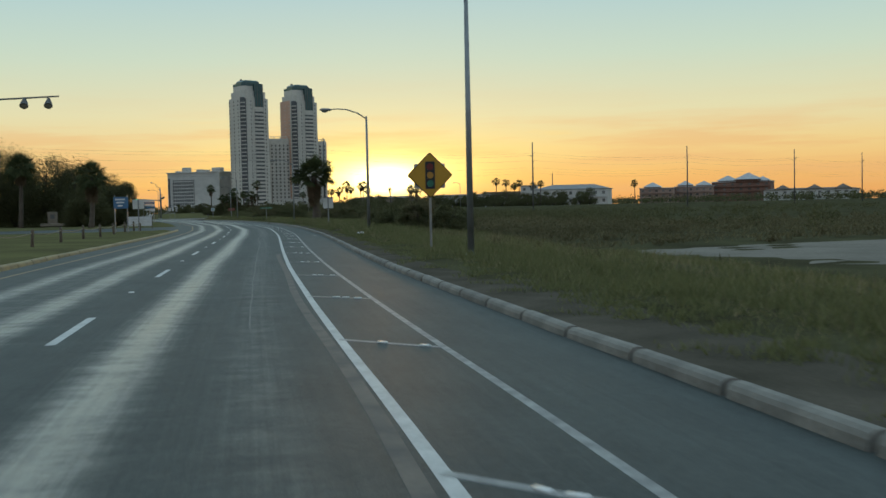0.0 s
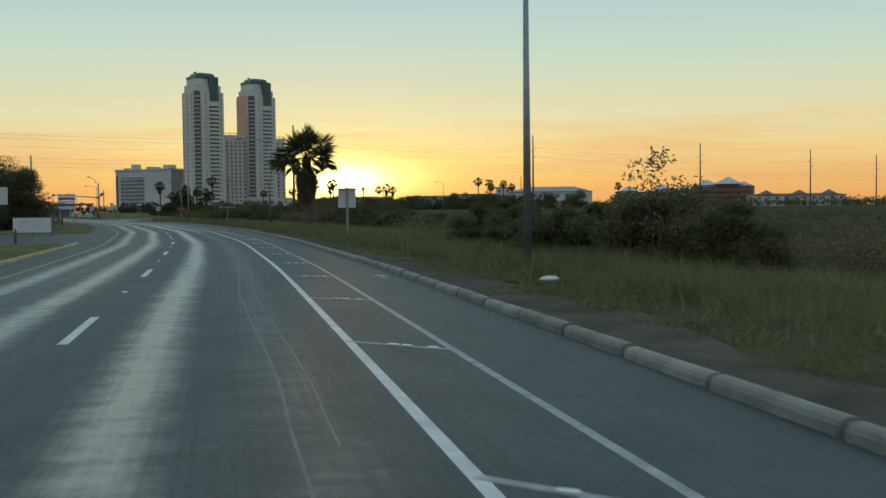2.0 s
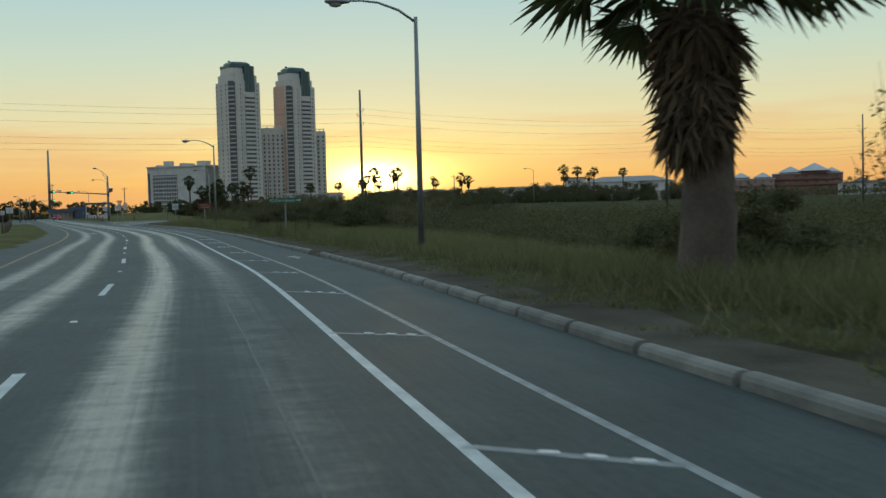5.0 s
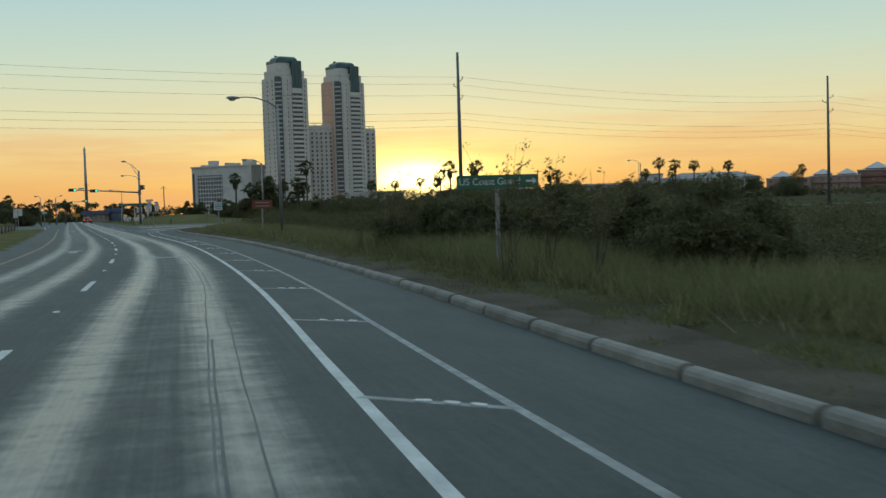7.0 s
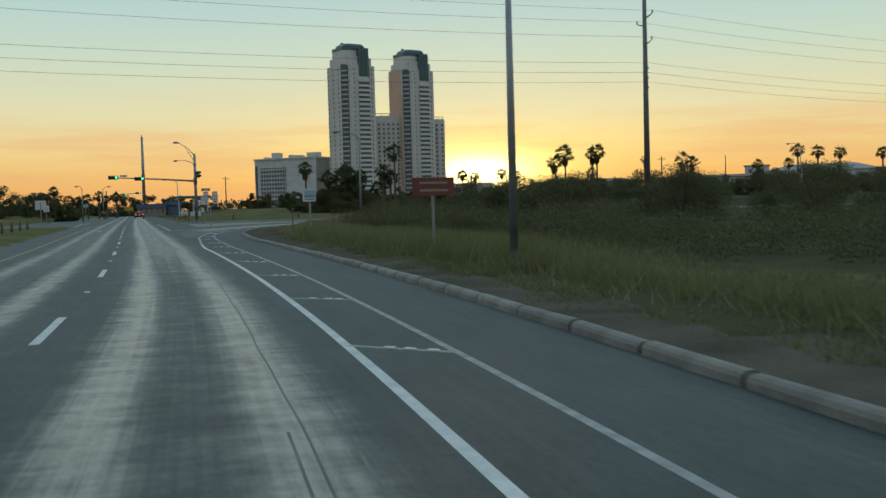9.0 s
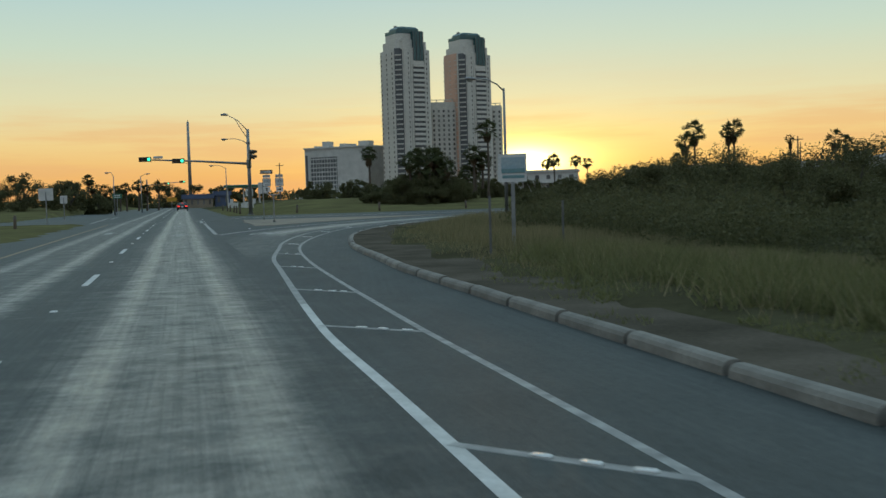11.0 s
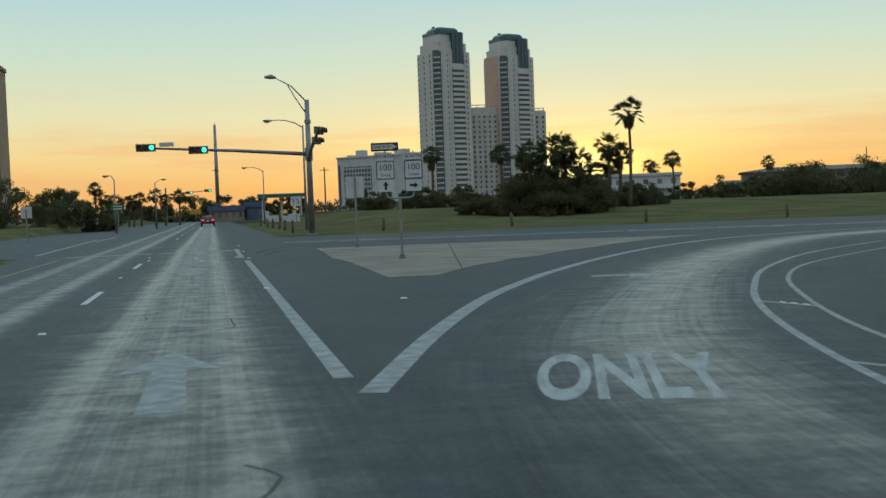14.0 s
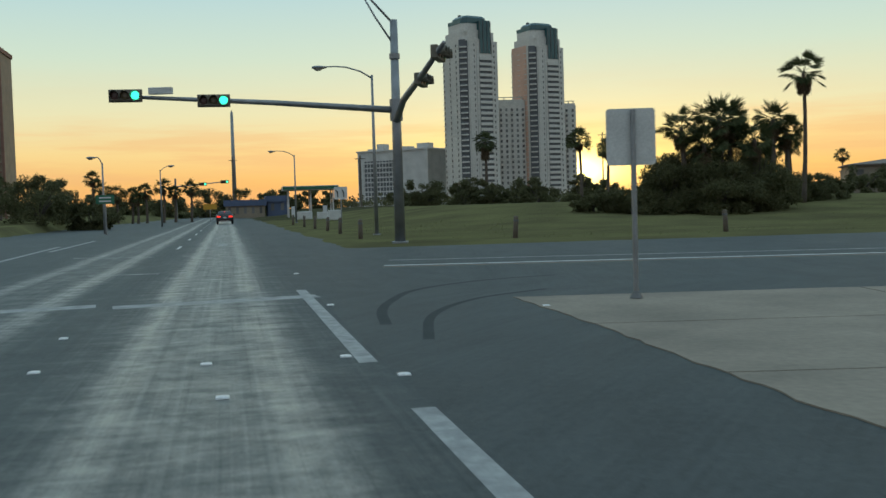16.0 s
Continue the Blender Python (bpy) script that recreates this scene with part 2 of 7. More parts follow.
    nt.links.new(mth("SUBTRACT", mth("MULTIPLY_ADD", patch, 0.20, 0.54), mth("MULTIPLY", wear, 0.32)), b.inputs["Roughness"])
    nt.links.new(mth("MULTIPLY_ADD", wear, 0.45, mth("MULTIPLY_ADD", fresh, -0.06, 0.20) if lanes else 0.14), b.inputs["Specular IOR Level"])
    bp = nt.nodes.new("ShaderNodeBump")
    bp.inputs["Strength"].default_value, bp.inputs["Distance"].default_value = 0.35, 0.01
    nt.links.new(mth("ADD", grit, mth("MULTIPLY", streak, 0.5)), bp.inputs["Height"])
    nt.links.new(bp.outputs[0], b.inputs["Normal"])
    MATS[name] = m
    return m


ASPHALT = asphalt_material("asphalt_lanes")
ASPHALT_PLAIN = asphalt_material("asphalt_plain", lanes=False, base=NEW_ASPHALT)
ASPHALT_TURN = asphalt_material("asphalt_turn", lanes=False, base=NEW_ASPHALT, turn=True)
PAINT = material("road_paint_white", (0.62, 0.62, 0.59), 0.6, fine=22, hue=(0.42, 0.42, 0.40), scale=2.6)
PAINT_OLD = material("road_paint_worn", (0.36, 0.36, 0.34), 0.65, fine=30, hue=(0.17, 0.17, 0.165), scale=5.0)
PAINT_MID = material("road_paint_scuffed", (0.42, 0.42, 0.40), 0.6, fine=30, hue=(0.21, 0.21, 0.20), scale=4.0)
PAINT_YELLOW = material("road_paint_yellow", (0.25, 0.16, 0.055), 0.6, fine=14, hue=(0.20, 0.13, 0.05), scale=1.1)
SEAM_PALE = material("pale_seam", (0.15, 0.146, 0.13), 0.6, hue=(0.06, 0.064, 0.06), scale=1.6, fine=9)
SEAM_DARK = material("dark_seam", (0.062, 0.066, 0.062), 0.6, hue=(0.125, 0.122, 0.108), scale=1.3, fine=9)
GHOST = material("scuffed_old_line", (0.15, 0.125, 0.10), 0.7, hue=(0.055, 0.056, 0.052), scale=2.2, fine=14)
TAR = material("tar_seal", (0.028, 0.028, 0.028), 0.6, bump=0.1)
BUTTON = material("ceramic_button", (0.72, 0.72, 0.70), 0.3, var=0.15)
CONCRETE = material("kerb_concrete", (0.24, 0.225, 0.195), 0.85, hue=(0.125, 0.116, 0.10), scale=1.7, fine=26, bump=0.4, rand=0.16)
CONCRETE_YELLOW = material("kerb_painted_yellow", (0.38, 0.30, 0.15), 0.8, hue=(0.24, 0.20, 0.13), scale=1.7, fine=26, bump=0.4, rand=0.14)
KERB_PALE = material("kerb_faded_white", (0.46, 0.45, 0.42), 0.8, hue=(0.24, 0.23, 0.20), scale=2.4, fine=26, bump=0.4, rand=0.2)
SLAB = material("island_concrete", (0.285, 0.236, 0.178), 0.9, hue=(0.18, 0.148, 0.112), scale=0.6, fine=12, bump=0.3)
DIRT = material("sandy_dirt", (0.135, 0.115, 0.09), 0.95, hue=(0.075, 0.066, 0.05), scale=0.8, fine=18, bump=0.6, spec=0.0)
SAND = material("mud_flat_sand", (0.27, 0.24, 0.20), 0.95, hue=(0.20, 0.18, 0.15), scale=0.3, fine=6, bump=0.2, spec=0.0)
SOIL = material("ground_soil_grass", (0.10, 0.095, 0.052), 0.95, hue=(0.062, 0.056, 0.034), scale=0.25, fine=7, bump=0.8, spec=0.0)
LAWN_M = material("lawn", (0.165, 0.155, 0.07), 0.95, hue=(0.105, 0.095, 0.05), scale=0.22, fine=16, bump=0.7, spec=0.0)
WATER = material("still_water", (0.03, 0.035, 0.03), 0.06, var=0.1, bump=0.03, fine=3)
GALV = material("galvanised_steel", (0.30, 0.31, 0.31), 0.45, metal=0.6, var=0.3, scale=2, bump=0.05)
STEEL_DARK = material("weathered_steel", (0.16, 0.16, 0.155), 0.55, metal=0.4, var=0.3, scale=2, bump=0.05)
WOOD_POLE = material("weathered_timber", (0.17, 0.135, 0.10), 0.9, var=0.4, scale=1.5, fine=30, bump=0.5)
BRONZE = material("signal_housing_bronze", (0.17, 0.145, 0.10), 0.55, var=0.3, scale=6, bump=0.03)
SKID = material("tyre_scuffs", (0.036, 0.041, 0.041), 0.75, hue=(0.045, 0.052, 0.051), scale=3, fine=30, spec=0.10)
BLACK = material("black_enamel", (0.015, 0.015, 0.015), 0.45, var=0.2, bump=0.0)
SIGN_YELLOW = material("sign_amber", (0.52, 0.27, 0.015), 0.4, var=0.12, bump=0.0)
SIGN_WHITE = material("sign_white", (0.62, 0.62, 0.60), 0.45, var=0.12, scale=2, bump=0.0)
SIGN_BACK = material("sign_back_aluminium", (0.60, 0.59, 0.55), 0.5, metal=0.0, var=0.2, scale=2, bump=0.03)
SIGN_GREEN = material("sign_green", (0.02, 0.14, 0.075), 0.4, var=0.15, bump=0.0)
SIGN_BLUE = material("sign_blue", (0.06, 0.16, 0.29), 0.4, var=0.15, bump=0.0)
SIGN_RED = material("sign_red_brown", (0.17, 0.035, 0.02), 0.5, var=0.2, bump=0.0)
LENS_RED = material("lens_red", (0.16, 0.012, 0.012), 0.3, bump=0.0)
LENS_AMBER = material("lens_amber", (0.45, 0.22, 0.03), 0.3, bump=0.0)
UNLIT_RED = material("unlit_red_lens", (0.10, 0.045, 0.035), 0.3, bump=0.0)
UNLIT_AMBER = material("unlit_amber_lens", (0.12, 0.085, 0.04), 0.3, bump=0.0)
PRINT_PALE = material("faded_blue_print", (0.24, 0.36, 0.42), 0.5, hue=(0.36, 0.42, 0.43), scale=4, fine=20, bump=0.0)
PRINT_TEAL = material("faded_teal_print", (0.10, 0.24, 0.26), 0.5, hue=(0.2, 0.3, 0.3), scale=5, fine=20, bump=0.0)
ROPE = material("manila_rope", (0.30, 0.24, 0.16), 0.9, fine=60, bump=0.5)
LENS_GREEN = material("lens_green", (0.02, 0.17, 0.11), 0.3, bump=0.0)
GO = material("lit_green_lamp", (0.05, 0.6, 0.35), 0.3, bump=0.0, emit=((0.05, 1.0, 0.55), 1.6))
TAIL = material("lit_tail_lamp", (0.4, 0.01, 0.01), 0.3, bump=0.0, emit=((1.0, 0.04, 0.02), 1.3))
GLASS_LAMP = material("lamp_glass", (0.35, 0.33, 0.28), 0.2, bump=0.0)
WALL_WHITE = material("tower_render_white", (0.64, 0.605, 0.535), 0.8, hue=(0.53, 0.50, 0.445), scale=0.06, fine=1.2, bump=0.05)
# one dark colour for glazing together with the shade inside recesses
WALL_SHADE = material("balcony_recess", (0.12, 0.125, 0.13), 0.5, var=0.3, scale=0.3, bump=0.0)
GLASS_TEAL = material("teal_glazing", (0.045, 0.115, 0.12), 0.2, var=0.25, scale=0.2, bump=0.0, metal=0.2)
GLASS_DARK = material("window_glass", (0.05, 0.06, 0.07), 0.12, var=0.3, scale=0.3, bump=0.0, rand=0.4)
GLASS_HOUSE = material("house_window_glass", (0.17, 0.165, 0.155), 0.25, var=0.3, scale=0.3, bump=0.0, rand=0.5)
STUCCO_WHITE = material("stucco_white", (0.60, 0.58, 0.54), 0.85, hue=(0.47, 0.455, 0.42), scale=0.2, fine=3, bump=0.1)
STUCCO_RED = material("stucco_brick_red", (0.25, 0.13, 0.095), 0.85, hue=(0.18, 0.095, 0.07), scale=0.3, fine=3, bump=0.1)
STUCCO_ROSE = material("stucco_rose_brown", (0.36, 0.25, 0.20), 0.85, hue=(0.28, 0.19, 0.155), scale=0.3, fine=3, bump=0.1)
ROOF_PALE = material("metal_roof_pale", (0.52, 0.52, 0.52), 0.6, var=0.2, scale=0.5, fine=4)
# salmon holds the sunset's glow on one tower face as colour
SUNSET_TINT = material("wall_sunset_tint", (0.72, 0.44, 0.32), 0.85, hue=(0.62, 0.39, 0.29), scale=0.1, fine=2, bump=0.1)
STUCCO_TAN = material("stucco_tan", (0.30, 0.24, 0.17), 0.85, hue=(0.22, 0.18, 0.13), scale=0.3, fine=3, bump=0.1)
ROOF_GREY = material("metal_roof_grey", (0.31, 0.30, 0.29), 0.8, var=0.2, scale=0.5, fine=4)
ROOF_BROWN = material("roof_brown", (0.19, 0.15, 0.12), 0.8, var=0.3, scale=0.5, fine=4)
BUILD_BLUE = material("fascia_blue", (0.075, 0.105, 0.18), 0.6, var=0.2, scale=0.5)
CAR_PAINT = material("car_paint_dark", (0.012, 0.013, 0.016), 0.22, var=0.2, bump=0.0)
CAR_GLASS = material("car_glass", (0.02, 0.022, 0.025), 0.06, bump=0.0)
RUBBER = material("tyre_rubber", (0.02, 0.02, 0.02), 0.85)
CHROME = material("chrome", (0.6, 0.6, 0.6), 0.2, metal=1.0, bump=0.0)
BARK = material("palm_bark", (0.13, 0.10, 0.075), 0.95, var=0.4, scale=2, fine=14, bump=0.8)
FROND = leaf_material("palm_frond", (0.035, 0.048, 0.02), (0.09, 0.10, 0.04), 0.25)
DEAD_FROND = leaf_material("dead_palm_frond", (0.09, 0.066, 0.04), (0.17, 0.12, 0.07), 0.2)
LEAF = leaf_material("scrub_leaf", (0.072, 0.075, 0.034), (0.13, 0.125, 0.058), 0.4)
LEAF_WEED = leaf_material("weed_leaf", (0.09, 0.085, 0.04), (0.17, 0.15, 0.075), 0.5)
LEAF_OLIVE = leaf_material("scrub_leaf_olive", (0.10, 0.088, 0.045), (0.18, 0.155, 0.08), 0.3)
GRASS_GREEN = leaf_material("tall_grass_green", (0.11, 0.118, 0.048), (0.20, 0.196, 0.085), 0.4)
GRASS_STRAW = leaf_material("grass_straw_green", (0.13, 0.125, 0.06), (0.29, 0.24, 0.13), 0.4)
GRASS_DRY = leaf_material("tall_grass_dry", (0.22, 0.175, 0.095), (0.38, 0.31, 0.18), 0.4)
TWIG = material("bare_twigs", (0.07, 0.055, 0.04), 0.95)


# ---- mesh helpers ----
class Shape:
    """Collects vertices and faces for one mesh."""

    def __init__(self):
        self.v, self.f, self.uv = [], [], []

    def face(self, pts):
        n = len(self.v)
        self.v.extend([tuple(p) for p in pts])
        self.f.append(tuple(range(n, n + len(pts))))
        return self

    def box(self, cx, cy, cz, sx, sy, sz, m=None, bevel=0.0):
        """A box with chamfered upright edges and top when bevel is given."""
        b = min(bevel, sx * 0.45, sy * 0.45, sz * 0.45)
        hx, hy, hz = sx / 2, sy / 2, sz / 2
        if b <= 0:
            rings = [[(-hx, -hy), (hx, -hy), (hx, hy), (-hx, hy)]] * 2
            zs = [-hz, hz]
        else:
            def ring(i):
                x, y = hx - i, hy - i
                return [(-x + b, -y), (x - b, -y), (x, -y + b), (x, y - b), (x - b, y), (-x + b, y), (-x, y - b), (-x, -y + b)]
            rings, zs = [ring(b * 0.6), ring(0), ring(0), ring(b * 0.6)], [-hz, -hz + b * 0.6, hz - b * 0.6, hz]
        return self.loft([[Vector((cx + x, cy + y, cz + z)) for x, y in r] for r, z in zip(rings, zs)], m)

    def loft(self, rings, m=None, caps=True):
        n0, k = len(self.v), len(rings[0])
        for r in rings:
            for p in r:
                p = Vector(p)
                self.v.append(tuple(m @ p if m else p))
        for i in range(len(rings) - 1):
            for j in range(k):
                a, b = n0 + i * k + j, n0 + i * k + (j + 1) % k
                self.f.append((a, b, b + k, a + k))
        if caps:
            self.f.append(tuple(n0 + j for j in reversed(range(k))))
            self.f.append(tuple(n0 + (len(rings) - 1) * k + j for j in range(k)))
        return self

    def tube(self, pts, radii, seg=8, caps=True):
        """A round bar along points."""
        pts = [Vector(p) for p in pts]
        if isinstance(radii, (int, float)):
            radii = [radii] * len(pts)
        rings = []
        for i, p in enumerate(pts):
            d = (pts[min(i + 1, len(pts) - 1)] - pts[max(i - 1, 0)]).normalized()
            side = d.cross(Vector((0, 0, 1)))
            if side.length < 1e-3:
                side = d.cross(Vector((0, 1, 0)))
            side.normalize()
            up = side.cross(d)
            rings.append([p + (side * math.cos(a) + up * math.sin(a)) * radii[i] for a in [2 * math.pi * j / seg for j in range(seg)]])
        return self.loft(rings, None, caps)

    def prism(self, outline, axis, lo, hi, m=None):
        """An outline of 2D points pushed along x, y or z."""
        def put(p, t):
            return {"x": (t, p[0], p[1]), "y": (p[0], t, p[1]), "z": (p[0], p[1], t)}[axis]
        return self.loft([[put(p, lo) for p in outline], [put(p, hi) for p in outline]], m)

    def mesh(self, name, mat, smooth=False):
        me = bpy.data.meshes.new(name)
        me.from_pydata(self.v, [], self.f)
        if mat:
            me.materials.append(mat)
        if self.uv:
            layer = me.uv_layers.new(name="UVMap")
            for li, loop in enumerate(me.loops):
                layer.data[li].uv = self.uv[loop.vertex_index]
        if smooth:
            for p in me.polygons:
                p.use_smooth = True
        me.update()
        return me


def part(name, shape, mat, parent=None, label="", m=None, smooth=False):
    """One mesh object under a thing or a part."""
    me = shape.mesh(name, mat, smooth) if isinstance(shape, Shape) else shape
    ob = new(name, me)
    if parent:
        ob.parent = parent
    if m is not None:
        ob.matrix_basis = m
    if label:
        tagged(ob, label)
    return ob


def thing(name, m, label, category, group="", kind=""):
    ob = new(name)
    ob.empty_display_size = 0.2
    ob.matrix_basis = m
    return tagged(ob, label, category, group, kind)


def tri_mesh(name, tris, mat):
    """A mesh of loose triangles from an array n x 3 x 3."""
    n = len(tris)
    me = bpy.data.meshes.new(name)
    me.vertices.add(n * 3)
    me.vertices.foreach_set("co", np.ascontiguousarray(tris, dtype=np.float32).ravel())
    me.loops.add(n * 3)
    me.loops.foreach_set("vertex_index", np.arange(n * 3, dtype=np.int32))
    me.polygons.add(n)
    me.polygons.foreach_set("loop_start", np.arange(0, n * 3, 3, dtype=np.int32))
    me.polygons.foreach_set("loop_total", np.full(n, 3, dtype=np.int32))
    me.materials.append(mat)
    me.update(calc_edges=True)
    me.validate()
    return me


def text_mesh(body, size, mat, align="CENTER", offset=0.0):
    cu = bpy.data.curves.new("lettering", "FONT")
    cu.body, cu.size, cu.align_x, cu.align_y, cu.extrude = body, size, align, "CENTER", 0.002
    cu.offset = offset
    ob = bpy.data.objects.new("lettering", cu)
    scene.collection.objects.link(ob)
    me = bpy.data.meshes.new_from_object(ob.evaluated_get(bpy.context.evaluated_depsgraph_get()))
    bpy.data.objects.remove(ob)
    me.materials.clear()
    me.materials.append(mat)
    return me


# ---- the road's line: the dashed line between the two lanes ----
KNOTS = [(24.32, -330), (24.31, -325.0), (24.28, -300.0), (23.9, -270.0), (23.41, -237.0), (23.37, -223.0), (23.38, -211.0), (23.46, -199.0), (23.5, -186.0), (23.36, -174.0), (23.13, -162.0), (22.55, -151.0),
         (21.37, -133.1), (19.28, -114.2), (17.84, -101.3), (16.24, -89.4), (14.52, -78.5), (12.14, -65.7), (7.39, -43.2), (4.4, -29.5), (1.86, -17.8), (-0.47, -7.1), (-3.47, 6.9), (-24.2, 104.3), (-45.0, 202.0), (-87.0, 398.0)]


def spline(knots, step=1.0):
    """A smooth line through the knots, as points evenly apart."""
    p = np.array(knots, float)
    d = np.r_[0, np.cumsum(np.linalg.norm(np.diff(p, axis=0), axis=1))]
    tan = np.zeros_like(p)
    for i in range(len(p)):
        a, b = max(i - 1, 0), min(i + 1, len(p) - 1)
        tan[i] = (p[b] - p[a]) / (d[b] - d[a])
    out = []
    for i in range(len(p) - 1):
        h = d[i + 1] - d[i]
        for t in np.linspace(0, 1, max(2, int(h / 0.25)), endpoint=False):
            t2, t3 = t * t, t * t * t
            out.append((2 * t3 - 3 * t2 + 1) * p[i] + (t3 - 2 * t2 + t) * h * tan[i] + (-2 * t3 + 3 * t2) * p[i + 1] + (t3 - t2) * h * tan[i + 1])
    out.append(p[-1])
    out = np.array(out)
    s = np.r_[0, np.cumsum(np.linalg.norm(np.diff(out, axis=0), axis=1))]
    g = np.arange(0, s[-1], step)
    return np.stack([np.interp(g, s, out[:, 0]), np.interp(g, s, out[:, 1])], 1)


LINE = spline(KNOTS)
_dir = np.gradient(LINE, axis=0)
_dir /= np.linalg.norm(_dir, axis=1)[:, None]
RIGHT = np.stack([_dir[:, 1], -_dir[:, 0]], 1)


def station(y):
    """Metres along the line where it passes y."""
    return float(np.interp(y, LINE[:, 1], np.arange(len(LINE))))


def on_road(s, o, z=0.0):
    g = np.arange(len(LINE))
    return Vector((np.interp(s, g, LINE[:, 0]) + o * np.interp(s, g, RIGHT[:, 0]), np.interp(s, g, LINE[:, 1]) + o * np.interp(s, g, RIGHT[:, 1]), z))


def heading(s):
    """Turn about z that lays a thing's own y along the road."""
    a, b = on_road(s - 0.5, 0), on_road(s + 0.5, 0)
    return math.degrees(math.atan2(-(b.x - a.x), b.y - a.y))


def ribbon(s0, s1, o0, o1, z, step=2.0):
    """A strip of road surface between two offsets, with metres in its UV."""
    sh = Shape()
    ss = np.linspace(s0, s1, max(2, int((s1 - s0) / step) + 1))
    oo = np.linspace(o0, o1, max(2, int(abs(o1 - o0) / 3) + 1))
    for s in ss:
        for o in oo:
            sh.v.append(tuple(on_road(s, o, z)))
            sh.uv.append((o, s))
    k = len(oo)
    for i in range(len(ss) - 1):
        for j in range(k - 1):
            sh.f.append((i * k + j, i * k + j + 1, (i + 1) * k + j + 1, (i + 1) * k + j))
    return sh


def along(points, width, z):
    """A painted strip of a given width that follows points in plan."""
    p = np.array(points, float)
    d = np.gradient(p, axis=0)
    d /= np.linalg.norm(d, axis=1)[:, None]
    r = np.stack([d[:, 1], -d[:, 0]], 1) * width / 2
    sh = Shape()
    for a, n in zip(p, r):
        sh.v += [(a[0] - n[0], a[1] - n[1], z), (a[0] + n[0], a[1] + n[1], z)]
    for i in range(len(p) - 1):
        sh.f.append((2 * i, 2 * i + 1, 2 * i + 3, 2 * i + 2))
    return sh


# metres from the dashed line to the white edge line, the buffer line, the kerb, the yellow line and the left kerb
SIDE_Y = [-242, -223, -202, -186, -170, -150, -126, -108, -90, -78, -60, -48]
SIDE = {
    "edge": [3.28, 3.11, 3.16, 3.20, 3.22, 3.17, 3.12, 3.33, 3.30, 3.32, 3.30, 3.28],
    "buffer": [4.28, 4.10, 4.15, 4.26, 4.28, 4.22, 4.15, 4.31, 4.28, 4.27, 4.30, 4.33],
    "kerb": [5.75, 5.47, 5.65, 5.70, 5.65, 5.70, 5.76, 5.85, 5.80, 5.85, 5.85, 5.87],
    "yellow": [-3.82, -3.75, -3.35, -3.15, -3.08, -3.25, -3.40, -3.50, -3.55, -3.55, -3.45, -3.35],
    "left_kerb": [-4.75, -4.70, -4.42, -4.30, -4.22, -4.3, -4.6, -5.3, -5.3, -5.3, -5.3, -5.3],
}


def side_line(kind, y0, y1, step):
    """Points in plan along one of the road's side lines."""
    ss = np.arange(station(y0), station(y1), step)
    ys = np.interp(ss, np.arange(len(LINE)), LINE[:, 1])
    return [tuple(on_road(a, float(np.interp(b, SIDE_Y, SIDE[kind]))))[:2] for a, b in zip(ss, ys)]


S_TURN = station(-48.0)
S_X0, S_X1 = station(16.8), station(38.0)
# kerb on the right, from the straight round into the cross street
KERB = side_line("kerb", -290, -48, 4.0) + [(13.09, -41.4), (12.74, -39.0), (12.15, -35.2), (11.66, -31.7), (11.36, -27.5), (11.26, -24.2),
        (11.34, -20.7), (11.70, -17.5), (12.32, -14.0), (13.3, -10.4), (14.5, -7.0), (16.5, -3.0), (19.8, 1.8), (25.0, 6.6), (33.0, 10.6), (48.0, 14.0), (80.0, 16.4), (150.0, 17.0), (320.0, 17.2)]
KERB_LINE = spline(KERB, 0.5)
EDGE = side_line("edge", -290, -48, 4.0) + [(10.55, -40.0), (9.94, -36.15), (9.42, -30.67), (9.15, -27.8), (9.0, -24.2), (9.0, -20.6), (9.17, -17.3), (9.52, -14.4), (10.15, -11.2), (11.05, -8.2), (12.5, -4.4), (15.4, 0.7), (19.2, 5.2)]
EDGE2 = side_line("buffer", -290, -48, 4.0) + [(11.4, -40.2), (10.59, -35.2), (10.12, -31.5), (9.88, -28.3), (9.80, -25.0), (9.86, -21.1), (10.06, -17.4), (10.45, -13.4), (11.35, -9.3), (12.15, -6.7), (13.4, -4.0), (15.4, -1.2), (18.6, 2.6)]
EDGE_LINE, EDGE2_LINE = spline(EDGE, 0.5), spline(EDGE2, 0.5)

road = part("road", ribbon(station(-320), station(-164), -4.5, 6.1, 0.0), ASPHALT)
tagged(road, "worn grey asphalt road with polished wheel paths", "road", kind="structure")
road1 = part("road", ribbon(station(-164), S_TURN, -5.4, 6.1, 0.0), ASPHALT)
tagged(road1, "worn grey asphalt road with two polished wheel paths", "road", kind="structure")
road2 = part("road", ribbon(S_TURN, S_X0, -5.4, 3.38, 0.0), ASPHALT)
tagged(road2, "worn grey asphalt road running up to the junction", "road", kind="structure")
road3 = part("road", ribbon(S_X0, station(390), -14.5, 6.4, 0.0), ASPHALT)
tagged(road3, "worn asphalt road leading on past the junction", "road", kind="structure")


